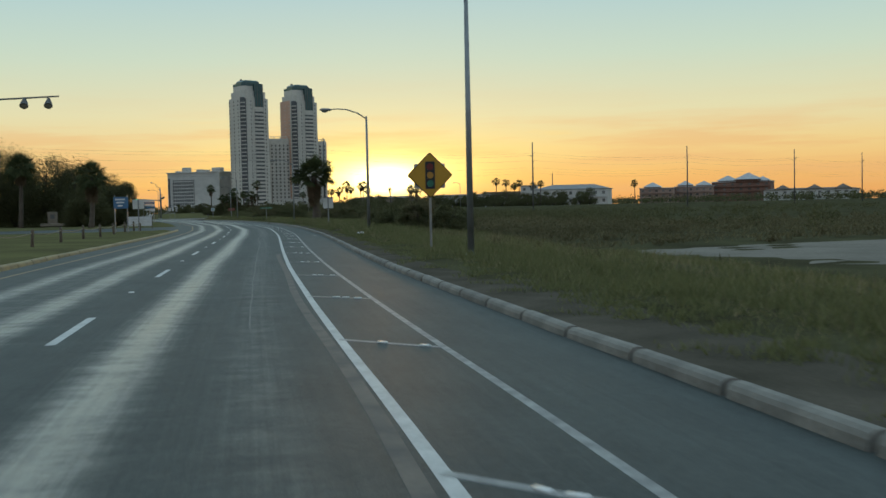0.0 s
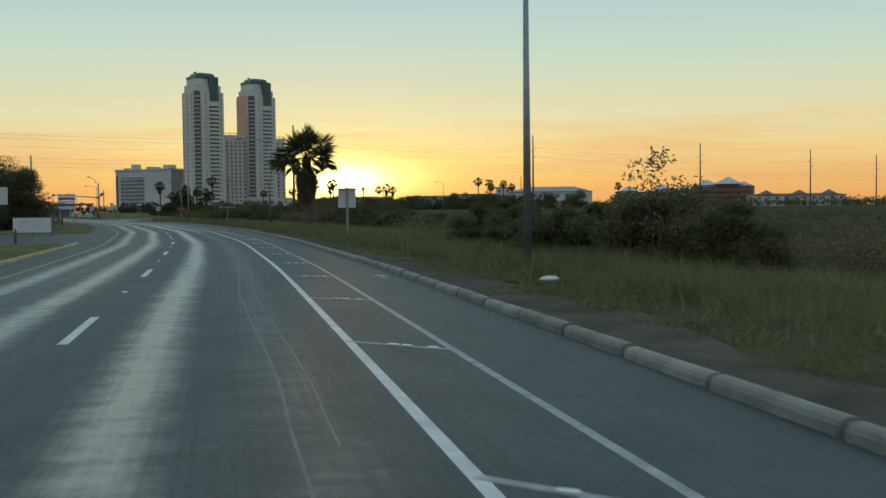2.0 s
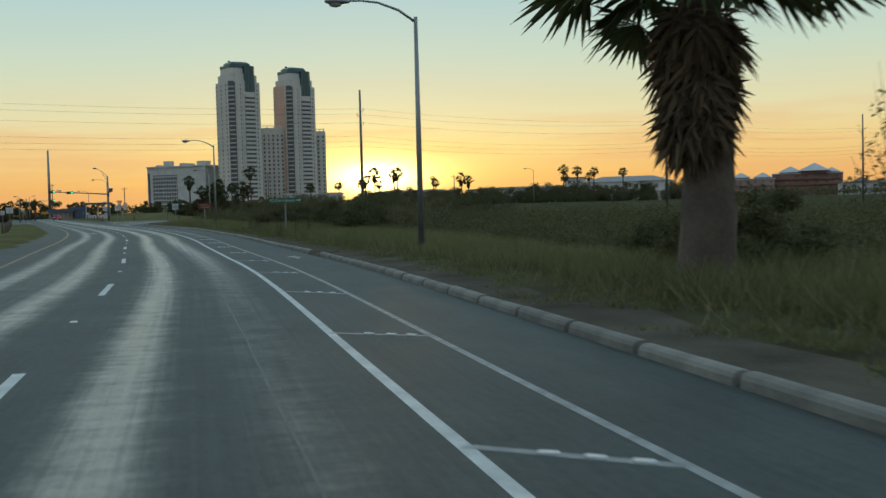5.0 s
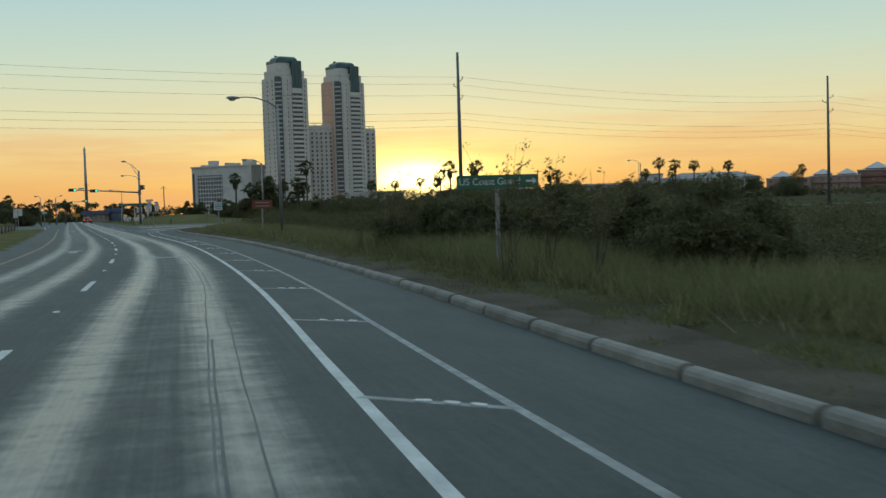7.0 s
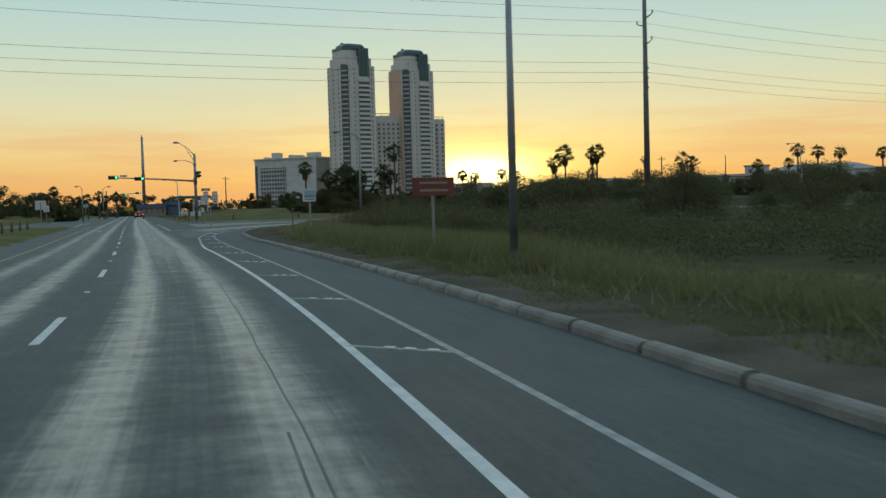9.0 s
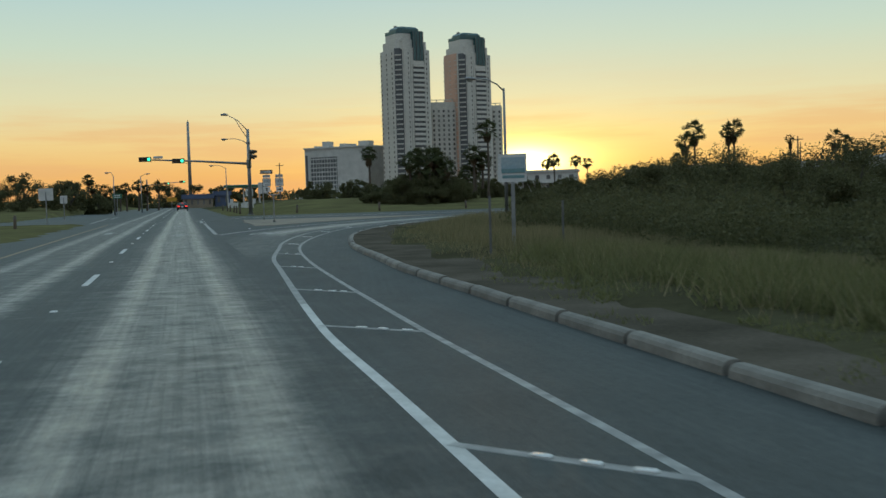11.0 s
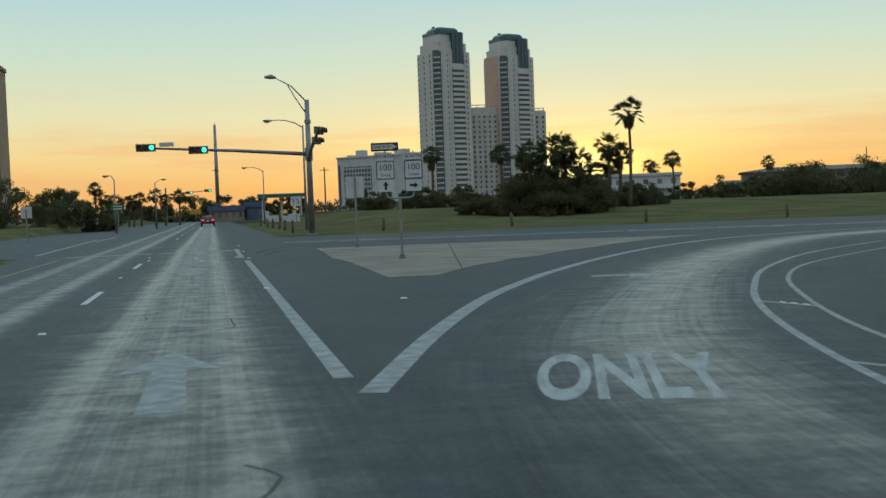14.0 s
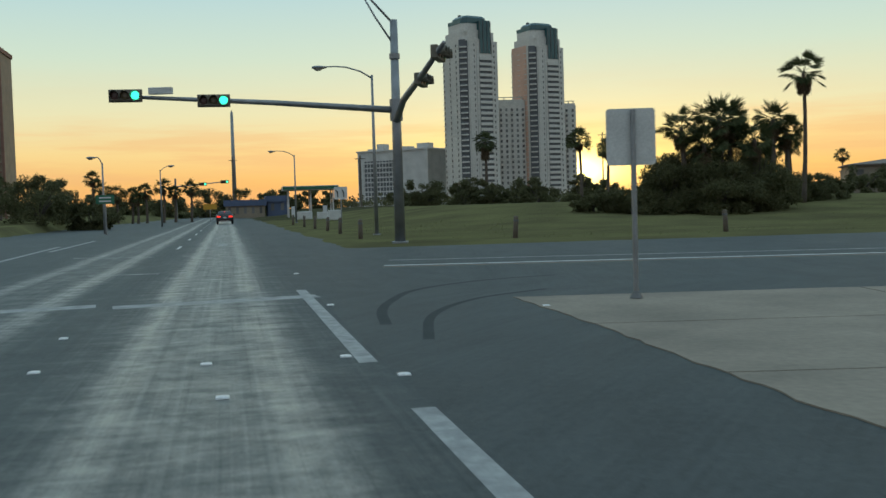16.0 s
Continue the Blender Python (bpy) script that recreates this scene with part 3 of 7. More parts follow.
def flat_sheet(name, outline, z, mat, label, category):
    bm = bmesh.new()
    vs = [bm.verts.new((x, y, z)) for x, y in outline]
    bm.faces.new(vs)
    bmesh.ops.triangulate(bm, faces=bm.faces[:])
    if sum(f.normal.z for f in bm.faces) < 0:
        bmesh.ops.reverse_faces(bm, faces=bm.faces[:])
    uv = bm.loops.layers.uv.new("UVMap")
    for f in bm.faces:
        for lp in f.loops:
            lp[uv].uv = (lp.vert.co.x, lp.vert.co.y)
    me = bpy.data.meshes.new(name)
    bm.to_mesh(me)
    bm.free()
    me.materials.append(mat)
    ob = new(name, me)
    return tagged(ob, label, category, kind="structure")


cross = flat_sheet("road", [(-260, 16.0), (320, 16.0), (320, 37.9), (-260, 37.9)], -0.0016, ASPHALT_PLAIN, "grey asphalt cross street at the junction", "road")
side = flat_sheet("road", [tuple(on_road(station(-165), -5.2))[:2], (-41, -169), (-41, -151), tuple(on_road(station(-134), -5.2))[:2]], -0.0016, ASPHALT_PLAIN, "asphalt side road opening through the lawn", "road")

# ---- ground ----
PONDS = [(60, -213, 18, 9.0, 0.25), (33.2, -70.0, 7.5, 3.2, 1.6), (49.8, -18.0, 4.5, 0.8, 1.2), (58, -17.0, 3, 0.5, 1.2), (66, -120, 14, 2.5, 1.0)]


def signed_kerb(x, y):
    """Distance in plan beyond the right-hand kerb (positive on the land side)."""
    K = KERB_LINE[::2]
    T_ = np.gradient(K, axis=0)
    out = np.zeros(len(x))
    for a in range(0, len(x), 4000):
        dx, dy = x[a:a + 4000, None] - K[None, :, 0], y[a:a + 4000, None] - K[None, :, 1]
        q = dx * dx + dy * dy
        j = q.argmin(1)
        r = np.arange(len(j))
        cr = T_[j, 0] * dy[r, j] - T_[j, 1] * dx[r, j]
        out[a:a + 4000] = -np.sign(cr) * np.sqrt(q[r, j])
    return out


# the right-turn lane, a fine sheet whose UV follows the sweep of the turn
SWEEP = spline([(9.0, -40.0), (8.5, -30.0), (8.05, -22.0), (7.8, -16.6), (8.15, -13.4), (9.2, -9.4), (10.8, -4.4), (13.2, 1.2), (16.7, 7.2), (20.6, 11.4), (27.0, 14.8), (40.0, 18.0), (66.0, 20.0)], 0.5)
rx, ry = np.meshgrid(np.arange(-6.0, 60.5, 0.5), np.arange(-51.0, 17.6, 0.5), indexing="ij")
sw_d = np.gradient(SWEEP, axis=0)
sw_d /= np.linalg.norm(sw_d, axis=1)[:, None]
flat_x, flat_y = rx.ravel(), ry.ravel()
near = np.array([int(np.argmin((SWEEP[:, 0] - x) ** 2 + (SWEEP[:, 1] - y) ** 2)) for x, y in zip(flat_x, flat_y)])
dx_, dy_ = flat_x - SWEEP[near, 0], flat_y - SWEEP[near, 1]
sheet = Shape()
sheet.v = [(float(x), float(y), -0.0008) for x, y in zip(flat_x, flat_y)]
sheet.uv = [(float(a), float(c)) for a, c in zip(dx_ * sw_d[near, 1] - dy_ * sw_d[near, 0], near * 0.5 + dx_ * sw_d[near, 0] + dy_ * sw_d[near, 1])]
inside = (signed_kerb(flat_x, flat_y) < 0.7).reshape(rx.shape)
east_of = (flat_x > np.interp(flat_y, LINE[:, 1], LINE[:, 0]) + 2.4).reshape(rx.shape)
nyr = rx.shape[1]
sheet.f = [(i * nyr + j, (i + 1) * nyr + j, (i + 1) * nyr + j + 1, i * nyr + j + 1) for i in range(rx.shape[0] - 1) for j in range(nyr - 1) if inside[i, j] and east_of[i, j]]
tagged(part("road", sheet, ASPHALT_TURN), "dark asphalt right-turn lane curving into the cross street", "road", kind="structure")


def offset_of(x, y):
    g = np.interp(y, LINE[:, 1], np.arange(len(LINE)))
    lx, ly = np.interp(g, np.arange(len(LINE)), LINE[:, 0]), np.interp(g, np.arange(len(LINE)), RIGHT[:, 0])
    return (x - lx) * np.clip(ly, 0.9, 1)


def smooth(a, b, v):
    t = np.clip((v - a) / (b - a), 0, 1)
    return t * t * (3 - 2 * t)


def wave(x, y):
    return (np.sin(x * 0.61 + 1.3 * np.sin(y * 0.23)) * np.cos(y * 0.47 + np.sin(x * 0.31)) + 0.6 * np.sin(x * 1.7 + y * 1.1) * np.sin(y * 1.9 - x * 0.7))


def ground_height(x, y):
    x, y = np.atleast_1d(np.asarray(x, float)), np.atleast_1d(np.asarray(y, float))
    d, o = signed_kerb(x, y), offset_of(x, y)
    w = wave(x, y)
    marsh = 0.13 - 0.68 * smooth(4.0, 12.5, d) + 0.06 * w * smooth(1, 5, d) + 0.35 * smooth(120, 300, d)
    for px, py, rx, ry, dep in PONDS:
        q = ((x - px) / rx) ** 2 + ((y - py) / ry) ** 2
        marsh = marsh - dep * 0.6 * np.exp(-q * q * 0.8)
    h = np.where((d > 1.05) & (y < 17), marsh, -0.09)
    left = (o < np.where(y < -162, -4.55, -5.45)) & (y < 15.2 - 0.02 * np.abs(x))
    gap = (y > -164 + (x - 17.7) * 0.07) & (y < -136 + (x - 15.7) * 0.28) & (x > -40)
    lawn = 0.12 + 0.03 * w + 0.5 * smooth(20, 60, -o)
    h = np.where(left & ~gap, lawn, h)
    north = (y > 34.5) & (o > 4.6)
    lift = np.minimum(smooth(5.1, 6.9, o), smooth(35.2, 37.4, y - 0.03 * np.maximum(x, 0)))
    h = np.where(north, -0.09 + 0.16 * lift + 1.25 * smooth(42, 82, y - 0.1 * x) * smooth(8, 22, o) + 0.03 * w * lift, h)
    nw = (y > 38.3) & (o < -14.7)
    h = np.where(nw, 0.06 + 0.9 * smooth(40, 110, y) + 0.03 * w, h)
    return h


def axis(lo, hi, step, far):
    core = list(np.arange(lo, hi + step, step))
    up, dn = [], []
    v, st_ = hi + step, step
    while v < far:
        st_ *= 1.25
        v += st_
        up.append(v)
    v, st_ = lo, step
    while v > -far:
        st_ *= 1.25
        v -= st_
        dn.append(v)
    return np.array(dn[::-1] + core + up)


gx, gy = axis(-45, 95, 1.0, 4500), axis(-262, 110, 1.0, 4500)
GX, GY = np.meshgrid(gx, gy, indexing="ij")
GZ = ground_height(GX.ravel(), GY.ravel())
sh = Shape()
sh.v = list(zip(GX.ravel().tolist(), GY.ravel().tolist(), GZ.tolist()))
ny = len(gy)
sh.f = [(i * ny + j, (i + 1) * ny + j, (i + 1) * ny + j + 1, i * ny + j + 1) for i in range(len(gx) - 1) for j in range(ny - 1)]
gm = sh.mesh("ground", SOIL, True)
gm.materials.append(LAWN_M)
cx = (GX[:-1, :-1] + 0.5).ravel()
cy = (GY[:-1, :-1] + 0.5).ravel()
is_lawn = ((offset_of(cx, cy) < -3.8) & (cx > -300) | (cy > 36) & (cx < 70) & (cy < 125)).astype(np.int32)
gm.polygons.foreach_set("material_index", is_lawn)
ground = tagged(new("ground", gm), "dark scrubby marsh ground and mown lawns", "ground", kind="structure")

water = flat_sheet("water", [(26, -250), (220, -250), (220, 10), (26, 10)], -0.66, WATER, "still marsh water reflecting the sunset", "water")
sh = Shape()
ring = [(60 + (21 + 1.5 * math.sin(a * 3)) * math.cos(a), -213 + (11.0 + math.sin(a * 2 + 1)) * math.sin(a), -0.40) for a in np.linspace(0, 2 * math.pi, 60, endpoint=False)]
mud = flat_sheet("mud_flat", [(p[0], p[1]) for p in ring], -0.595, SAND, "pale bare mud flat in the marsh", "mud flat")

# bare dirt strip behind the kerb
sh = Shape()
K2 = KERB_LINE[:: 2]
sel = [i for i in range(len(K2)) if -262 < K2[i][1] < 6]
kt = np.gradient(K2, axis=0)
kt /= np.linalg.norm(kt, axis=1)[:, None]
for n, i in enumerate(sel):
    wdt = 1.15 + 0.35 * math.sin(i * 0.13) + 0.25 * math.sin(i * 0.57) + 2.7 * float(smooth(-48, -30, np.array(K2[i][1])))
    for f in (0.14, 0.6, 1.0, wdt + 0.4):
        q = K2[i] + np.array([kt[i][1], -kt[i][0]]) * f
        zz = 0.10 if f < 1.1 else float(ground_height([q[0]], [q[1]])[0]) - 0.03
        sh.v.append((q[0], q[1], zz + 0.012 * math.sin(i * 1.7 + f * 3)))
    if n:
        b = 4 * n
        for j in range(3):
            sh.f.append((b - 4 + j, b - 3 + j, b + 1 + j, b + j))
verge = tagged(part("verge", sh, DIRT, smooth=True), "bare sandy dirt strip behind the kerb", "verge", kind="structure")

# ---- road markings ----
Z1 = 0.0014
marks = thing("lane_marking", pose(0, 0, 0), "white painted lane lines and bars on the asphalt", "road marking", kind="structure")
edge_cut = [tuple(p) for p in EDGE_LINE]
part("edge_line", along([p for p in edge_cut if p[1] < -47], 0.105, Z1), PAINT, marks)
part("edge_line", along([p for p in edge_cut if p[1] > -47.6], 0.11, Z1 + 0.0004), PAINT_OLD, marks)
part("buffer_line", along([tuple(p) for p in EDGE2_LINE], 0.085, Z1), PAINT_OLD, marks)
part("yellow_line", along(side_line("yellow", -300, 14.5, 2.0), 0.12, Z1), PAINT_YELLOW, marks, "faded yellow edge line")
part("gore_line", along([tuple(on_road(s, 3.28 + 0.04 * math.sin(s * 0.1)))[:2] for s in np.arange(station(-16.8), station(7.0), 1.0)], 0.18, Z1), PAINT_OLD, marks)
part("gore_line", along([tuple(on_road(s, 3.22))[:2] for s in np.arange(station(8.9), station(18.0), 1.0)], 0.18, Z1), PAINT_OLD, marks)
part("turn_line", along(spline([(5.15, -16.9), (5.6, -13.6), (6.18, -10.4), (6.68, -8.2), (7.3, -6.1), (8.25, -3.2), (10.4, 2.0), (13.4, 7.6), (17.4, 12.4), (24, 16.0), (40, 19.0)], 0.5), 0.24, Z1 + 0.0008), PAINT_OLD, marks)
dash_sh = Shape()
dash_sh.box(0, 1.525, 0, 0.12, 3.05, 0.001)
dash_me = dash_sh.mesh("dash", PAINT)
s_dash = station(-78.76) - 0.1
dot_sh = Shape()
dot_sh.loft([[(x * k, y * k2, z) for x, y in [(-0.05, -0.05), (0.05, -0.05), (0.05, 0.05), (-0.05, 0.05)]] for k, k2, z in ((1, 1, 0), (0.95, 0.95, 0.012), (0.6, 0.5, 0.02))])
dot_me = dot_sh.mesh("reflector", BUTTON)
for i in range(-15, 26):
    s = s_dash + i * 12.19
    if S_X0 - 4 < s < S_X1 + 1:
        continue
    p = on_road(s, 0, Z1)
    part("dash", dash_me, PAINT, marks, m=pose(p.x, p.y, p.z, 0, 0, heading(s + 1.5)))
    q = on_road(s + 7.6, 0, Z1)
    if s < station(40):
        part("reflector", dot_me, BUTTON, marks, m=pose(q.x, q.y, q.z, 0, 0, heading(s)))
# bars of the buffer, each with three ceramic buttons
bar_sh = Shape()
bar_sh.box(0, 0, 0, 1.0, 0.10, 0.001)
bar_me = bar_sh.mesh("bar", PAINT_OLD)
btn = Shape()
btn.box(0, 0, 0.008, 0.13, 0.055, 0.016, bevel=0.012)
btn_me = btn.mesh("button", BUTTON, True)
rnd = random.Random(5)


def edge_at(line, s):
    g = np.arange(len(line)) * 0.5
    return np.array([np.interp(s, g, line[:, 0]), np.interp(s, g, line[:, 1])])


j9 = int(np.argmin(np.abs(EDGE2_LINE[:, 1] + 165.6)))
s_bar0 = (j9 * 0.5) % 6.085
TURN_BARS = [-46.3, -40.4, -34.65, -28.7, -23.0, -17.4, -12.0]
bar_s = [s_bar0 + i * 6.085 for i in range(60)]
bar_s = [v for v in bar_s if edge_at(EDGE2_LINE, v)[1] < -50] + [0.5 * int(np.argmin(np.abs(EDGE2_LINE[:, 1] - y))) for y in TURN_BARS]
for s in bar_s:
    b = edge_at(EDGE2_LINE, s)
    j = int(np.argmin(((EDGE_LINE - b) ** 2).sum(1)))
    j = min(j + 2, len(EDGE_LINE) - 1)
    a = EDGE_LINE[j]
    c, v = (a + b) / 2, b - a
    ang = math.degrees(math.atan2(v[1], v[0]))
    m = pose(c[0], c[1], Z1, 0, 0, ang) @ Matrix.Diagonal((float(np.linalg.norm(v)), 1, 1, 1))
    part("bar", bar_me, PAINT_OLD, marks, m=m)
    for f in (0.42, 0.6, 0.8):
        if rnd.random() < 0.06:
            continue
        q = a + v * (f + rnd.uniform(-0.03, 0.03))
        part("button", btn_me, BUTTON, marks, m=pose(q[0], q[1], Z1, 0, 0, ang + rnd.uniform(-14, 14)))


def arrow_shape():
    sh = Shape()
    sh.prism([(-0.19, -1.95), (0.19, -1.95), (0.16, 0.32), (0.52, 0.12), (0.0, 1.6), (-0.52, 0.12), (-0.16, 0.32)], "z", 0, 0.0006)
    return sh


def bike_arrow():
    sh = Shape()
    sh.prism([(-0.06, -0.9), (0.06, -0.9), (0.06, 0.35), (0.34, 0.2), (0, 0.95), (-0.34, 0.2), (-0.06, 0.35)], "z", 0, 0.0006)
    return sh


for y, o in ((-15.9, 1.75), (2.0, 1.7), (-78.0, -1.75), (44.0, 1.75), (-9.0, -1.75)):
    s = station(y)
    p = on_road(s, o, Z1)
    part("arrow", arrow_shape(), PAINT_OLD, marks, m=pose(p.x, p.y, p.z, 0, 0, heading(s)))
# straight-or-right arrow
fork_m = pose(17.0, -88.0, Z1, 0, 0, heading(station(-88.0)))
part("arrow", Shape().prism([(0.05, -1.66), (0.34, -1.66), (0.28, 1.05), (0.58, 0.88), (0.2, 2.5), (-0.3, 0.93), (0.02, 1.1)], "z", 0, 0.0006), PAINT_MID, marks, m=fork_m)
part("arrow", Shape().prism([(0.3, -0.75), (0.42, -0.62), (0.65, -0.42), (1.06, -0.38), (1.06, -0.82), (1.8, 0.27), (1.08, 0.62), (1.08, 0.2), (0.6, 0.16), (0.3, 0.0)], "z", 0.0003, 0.0009), PAINT_OLD, marks, m=fork_m)
for y in (-189.9,):
    s = station(y)
    p = on_road(s, 5.25, Z1)
    part("arrow", bike_arrow(), PAINT_OLD, marks, m=pose(p.x, p.y, p.z, 0, 0, heading(s)) @ Matrix.Diagonal((0.75, 0.6, 1, 1)))
part("arrow", bike_arrow(), PAINT_MID, marks, m=pose(25.83, -127.3, Z1, 0, 0, heading(station(-127.3))) @ Matrix.Diagonal((0.85, 0.92, 1, 1)))
only = text_mesh("ONLY", 1.0, PAINT_MID, offset=0.03)
co = np.array([v.co[:2] for v in only.vertices])
span = co.max(0) - co.min(0)
part("lettering", only, PAINT_MID, marks, m=pose(7.3, -16.55, Z1, 0, 0, -8) @ Matrix.Diagonal((1.6 / float(span[0]), 2.35 / float(span[1]), 0.2, 1)))
sh = Shape().prism([(-0.72, -0.12), (0.05, -0.1), (-0.05, -0.62), (0.75, 0.0), (0.1, 0.7), (0.08, 0.28), (-0.5, 0.3), (-0.72, 0.15)], "z", 0, 0.0006)
part("arrow", sh, PAINT_OLD, marks, m=pose(9.55, -5.05, Z1, 0, 0, -6))
for o0, o1 in ((-3.4, -0.15), (0.15, 3.4)):
    a, b = on_road(station(15.9), o0), on_road(station(16.3), o1)
    part("stop_line", along([(a.x + (b.x - a.x) * f, a.y + (b.y - a.y) * f) for f in (0, 0.5, 1)], 0.6, Z1 + 0.0012), PAINT_OLD, marks)
for y0, y1, wd, mt in ((25.3, 24.4, 0.26, PAINT), (27.8, 26.4, 0.2, PAINT_OLD), (24.75, 23.85, 0.14, PAINT_YELLOW)):
    part("cross_line", along([(x, y0 + (y1 - y0) * (x + 4) / 16) for x in np.arange(-1.5, 90, 3.0)], wd, Z1), mt, marks)
for a, b in (((-11.2, 18.6), (-18.0, 47.5)), ((-12.6, 34.5), (-9.7, 33.7)), ((-8.8, 34.0), (-8.0, 33.6)), ((-8.6, 24.4), (-6.9, 24.5)), ((-16.0, 41.2), (-19.4, 56.5))):
    part("cross_line", along([(a[0] + (b[0] - a[0]) * f, a[1] + (b[1] - a[1]) * f) for f in (0, 0.5, 1)], 0.2, Z1), PAINT_OLD, marks)
for x, y in ((-3.89, 9.5), (-2.32, 9.72), (-1.78, 7.95), (-1.0, 9.97), (-0.38, 8.8), (1.41, 14.27), (-3.35, 22.9), (-1.74, 15.3), (2.4, -5.0), (5.2, -8.4)):
    part("reflector", dot_me, BUTTON, marks, m=pose(x, y, Z1, 0, 0, 12) @ Matrix.Diagonal((1.1, 1.1, 1, 1)))
for pts, wd in (([(-0.75, 12.6), (-0.9, 14.2), (-0.86, 15.6), (-0.5, 17.7), (0.7, 19.4), (2.4, 20.4)], 0.15), ([(-0.2, 11.1), (-0.2, 13.3), (0.1, 14.8), (0.65, 16.0), (1.8, 17.2)], 0.13)):
    part("tyre_scuff", along(spline(pts, 0.3), wd, Z1), SKID, marks, "dark curved tyre scuff")
# long seams in the right-hand wheel path, and what is left of an older edge line
SEAM_Y = [-248, -225, -203, -194, -178, -170, -150, -125, -116, -103, -92, -80, -60, -45, -30, -12, 4]
SEAM_O = [2.25, 2.22, 2.24, 2.06, 2.36, 2.30, 2.20, 1.96, 2.17, 2.40, 2.40, 2.35, 2.40, 2.45, 2.40, 2.40, 2.45]


def seam(y0, y1, shift, wobble):
    ss = np.arange(station(y0), station(y1), 0.4)
    ys = np.interp(ss, np.arange(len(LINE)), LINE[:, 1])
    return [tuple(on_road(a, float(np.interp(b, SEAM_Y, SEAM_O)) + shift + wobble * (math.sin(a * 0.9) + 0.6 * math.sin(a * 2.3 + 1))))[:2] for a, b in zip(ss, ys)]


for y0, y1, shift, wd, mt in ((-236, -164, 0.0, 0.035, SEAM_PALE), (-206, -168, 0.27, 0.025, SEAM_PALE), (-160, -112, 0.0, 0.034, SEAM_DARK), (-132, -108, 0.24, 0.026, SEAM_DARK), (-128, -84, -0.05, 0.03, SEAM_PALE),
                              (-104, -58, 0.06, 0.028, SEAM_DARK), (-92, -66, 0.32, 0.03, SEAM_PALE)):
    part("seam", along(seam(y0, y1, shift, 0.007), wd * 0.7, Z1 - 0.0006), mt, marks, "worn lengthwise seam in the asphalt")
ghost = [(x, y) for x, y in side_line("edge", -262, -214, 0.5)]
part("ghost_line", along([(x - 0.17 - 0.03 * math.sin(y * 0.4), y) for x, y in ghost], 0.13, Z1 - 0.0005), GHOST, marks, "scuffed brownish trace of an older edge line")
# dark sealed cracks in the through lane
for pts in ([(1.29, -11.5), (1.14, -10.9), (1.16, -10.6), (1.5, -10.44), (1.45, -10.1), (1.32, -9.8)], [(2.88, -12.05), (3.04, -11.7), (2.9, -11.1), (2.76, -10.5)], [(0.95, -10.4), (1.5, -10.42)], [(3.9, -22.15), (4.15, -21.95)], [(4.7, -20.0), (4.78, -19.4), (4.5, -19.1)]):
    part("sealed_crack", along(spline(pts, 0.1), 0.028, Z1), TAR, marks, "dark tar-sealed crack")

# ---- kerbs ----
ks = Shape()
prof = [(-0.02, -0.05), (-0.01, 0.07), (0.012, 0.105), (0.05, 0.125), (0.125, 0.125), (0.155, 0.105), (0.17, -0.05)]
ks.prism(prof, "y", -0.875, 0.875)
KERB_ME = ks.mesh("kerb_stone", CONCRETE)
ks2 = Shape()
ks2.prism([(-x, z) for x, z in prof[::-1]], "y", -0.875, 0.875)
KERB_LEFT_ME = ks2.mesh("kerb_stone", CONCRETE_YELLOW)
ks3 = Shape()
ks3.prism(prof, "y", -0.875, 0.875)
KERB_WHITE_ME = ks3.mesh("kerb_stone", KERB_PALE)
kerb = thing("kerb", pose(0, 0, 0), "pale grey concrete kerb laid in separate stones", "kerb", kind="structure")
kp = spline(KERB, 1.85)
for i in range(len(kp) - 1):
    a, b = kp[i], kp[i + 1]
    if a[1] < -262 or a[0] > 75:
        continue
    ang = math.degrees(math.atan2(-(b[0] - a[0]), b[1] - a[1]))
    c = (a + b) / 2
    if -126.8 < c[1] < -124.95:
        # one stone is gone: bare earth slopes down to the asphalt
        part("earth", Shape().prism([(-0.07, -0.12), (0.6, -0.12), (0.6, 0.13), (0.22, 0.135), (0.06, 0.07), (-0.07, 0.01)], "y", -1.0, 1.0), DIRT, kerb, "bare brown earth where a stone is missing", m=pose(c[0], c[1], 0, 0, 0, ang))
        continue
    L = float(np.linalg.norm(b - a)) / 1.85
    ob = part("kerb_stone", KERB_WHITE_ME if -16 < c[1] < -2 and i % 3 else KERB_ME, CONCRETE, kerb, m=pose(c[0], c[1], rnd.uniform(-0.008, 0.008), rnd.uniform(-0.4, 0.4), 0, ang + rnd.uniform(-0.5, 0.5)) @ Matrix.Diagonal((1, L, 1, 1)))
left_kerb = thing("kerb", pose(0, 0, 0), "yellowish painted concrete kerb along the lawn", "kerb", kind="structure")
for a, b in zip(side_line("left_kerb", -262, -161, 1.85)[:-1], side_line("left_kerb", -262, -161, 1.85)[1:]):
    ang = math.degrees(math.atan2(-(b[0] - a[0]), b[1] - a[1]))
    part("kerb_stone", KERB_LEFT_ME, CONCRETE_YELLOW, left_kerb, m=pose((a[0] + b[0]) / 2, (a[1] + b[1]) / 2, rnd.uniform(-0.006, 0.006), 0, 0, ang + rnd.uniform(-0.5, 0.5)))

# ---- concrete island at the junction ----
isl = thing("traffic_island", pose(0, 0, 0), "weathered flush concrete traffic island with ragged asphalt edge", "traffic island", kind="structure")
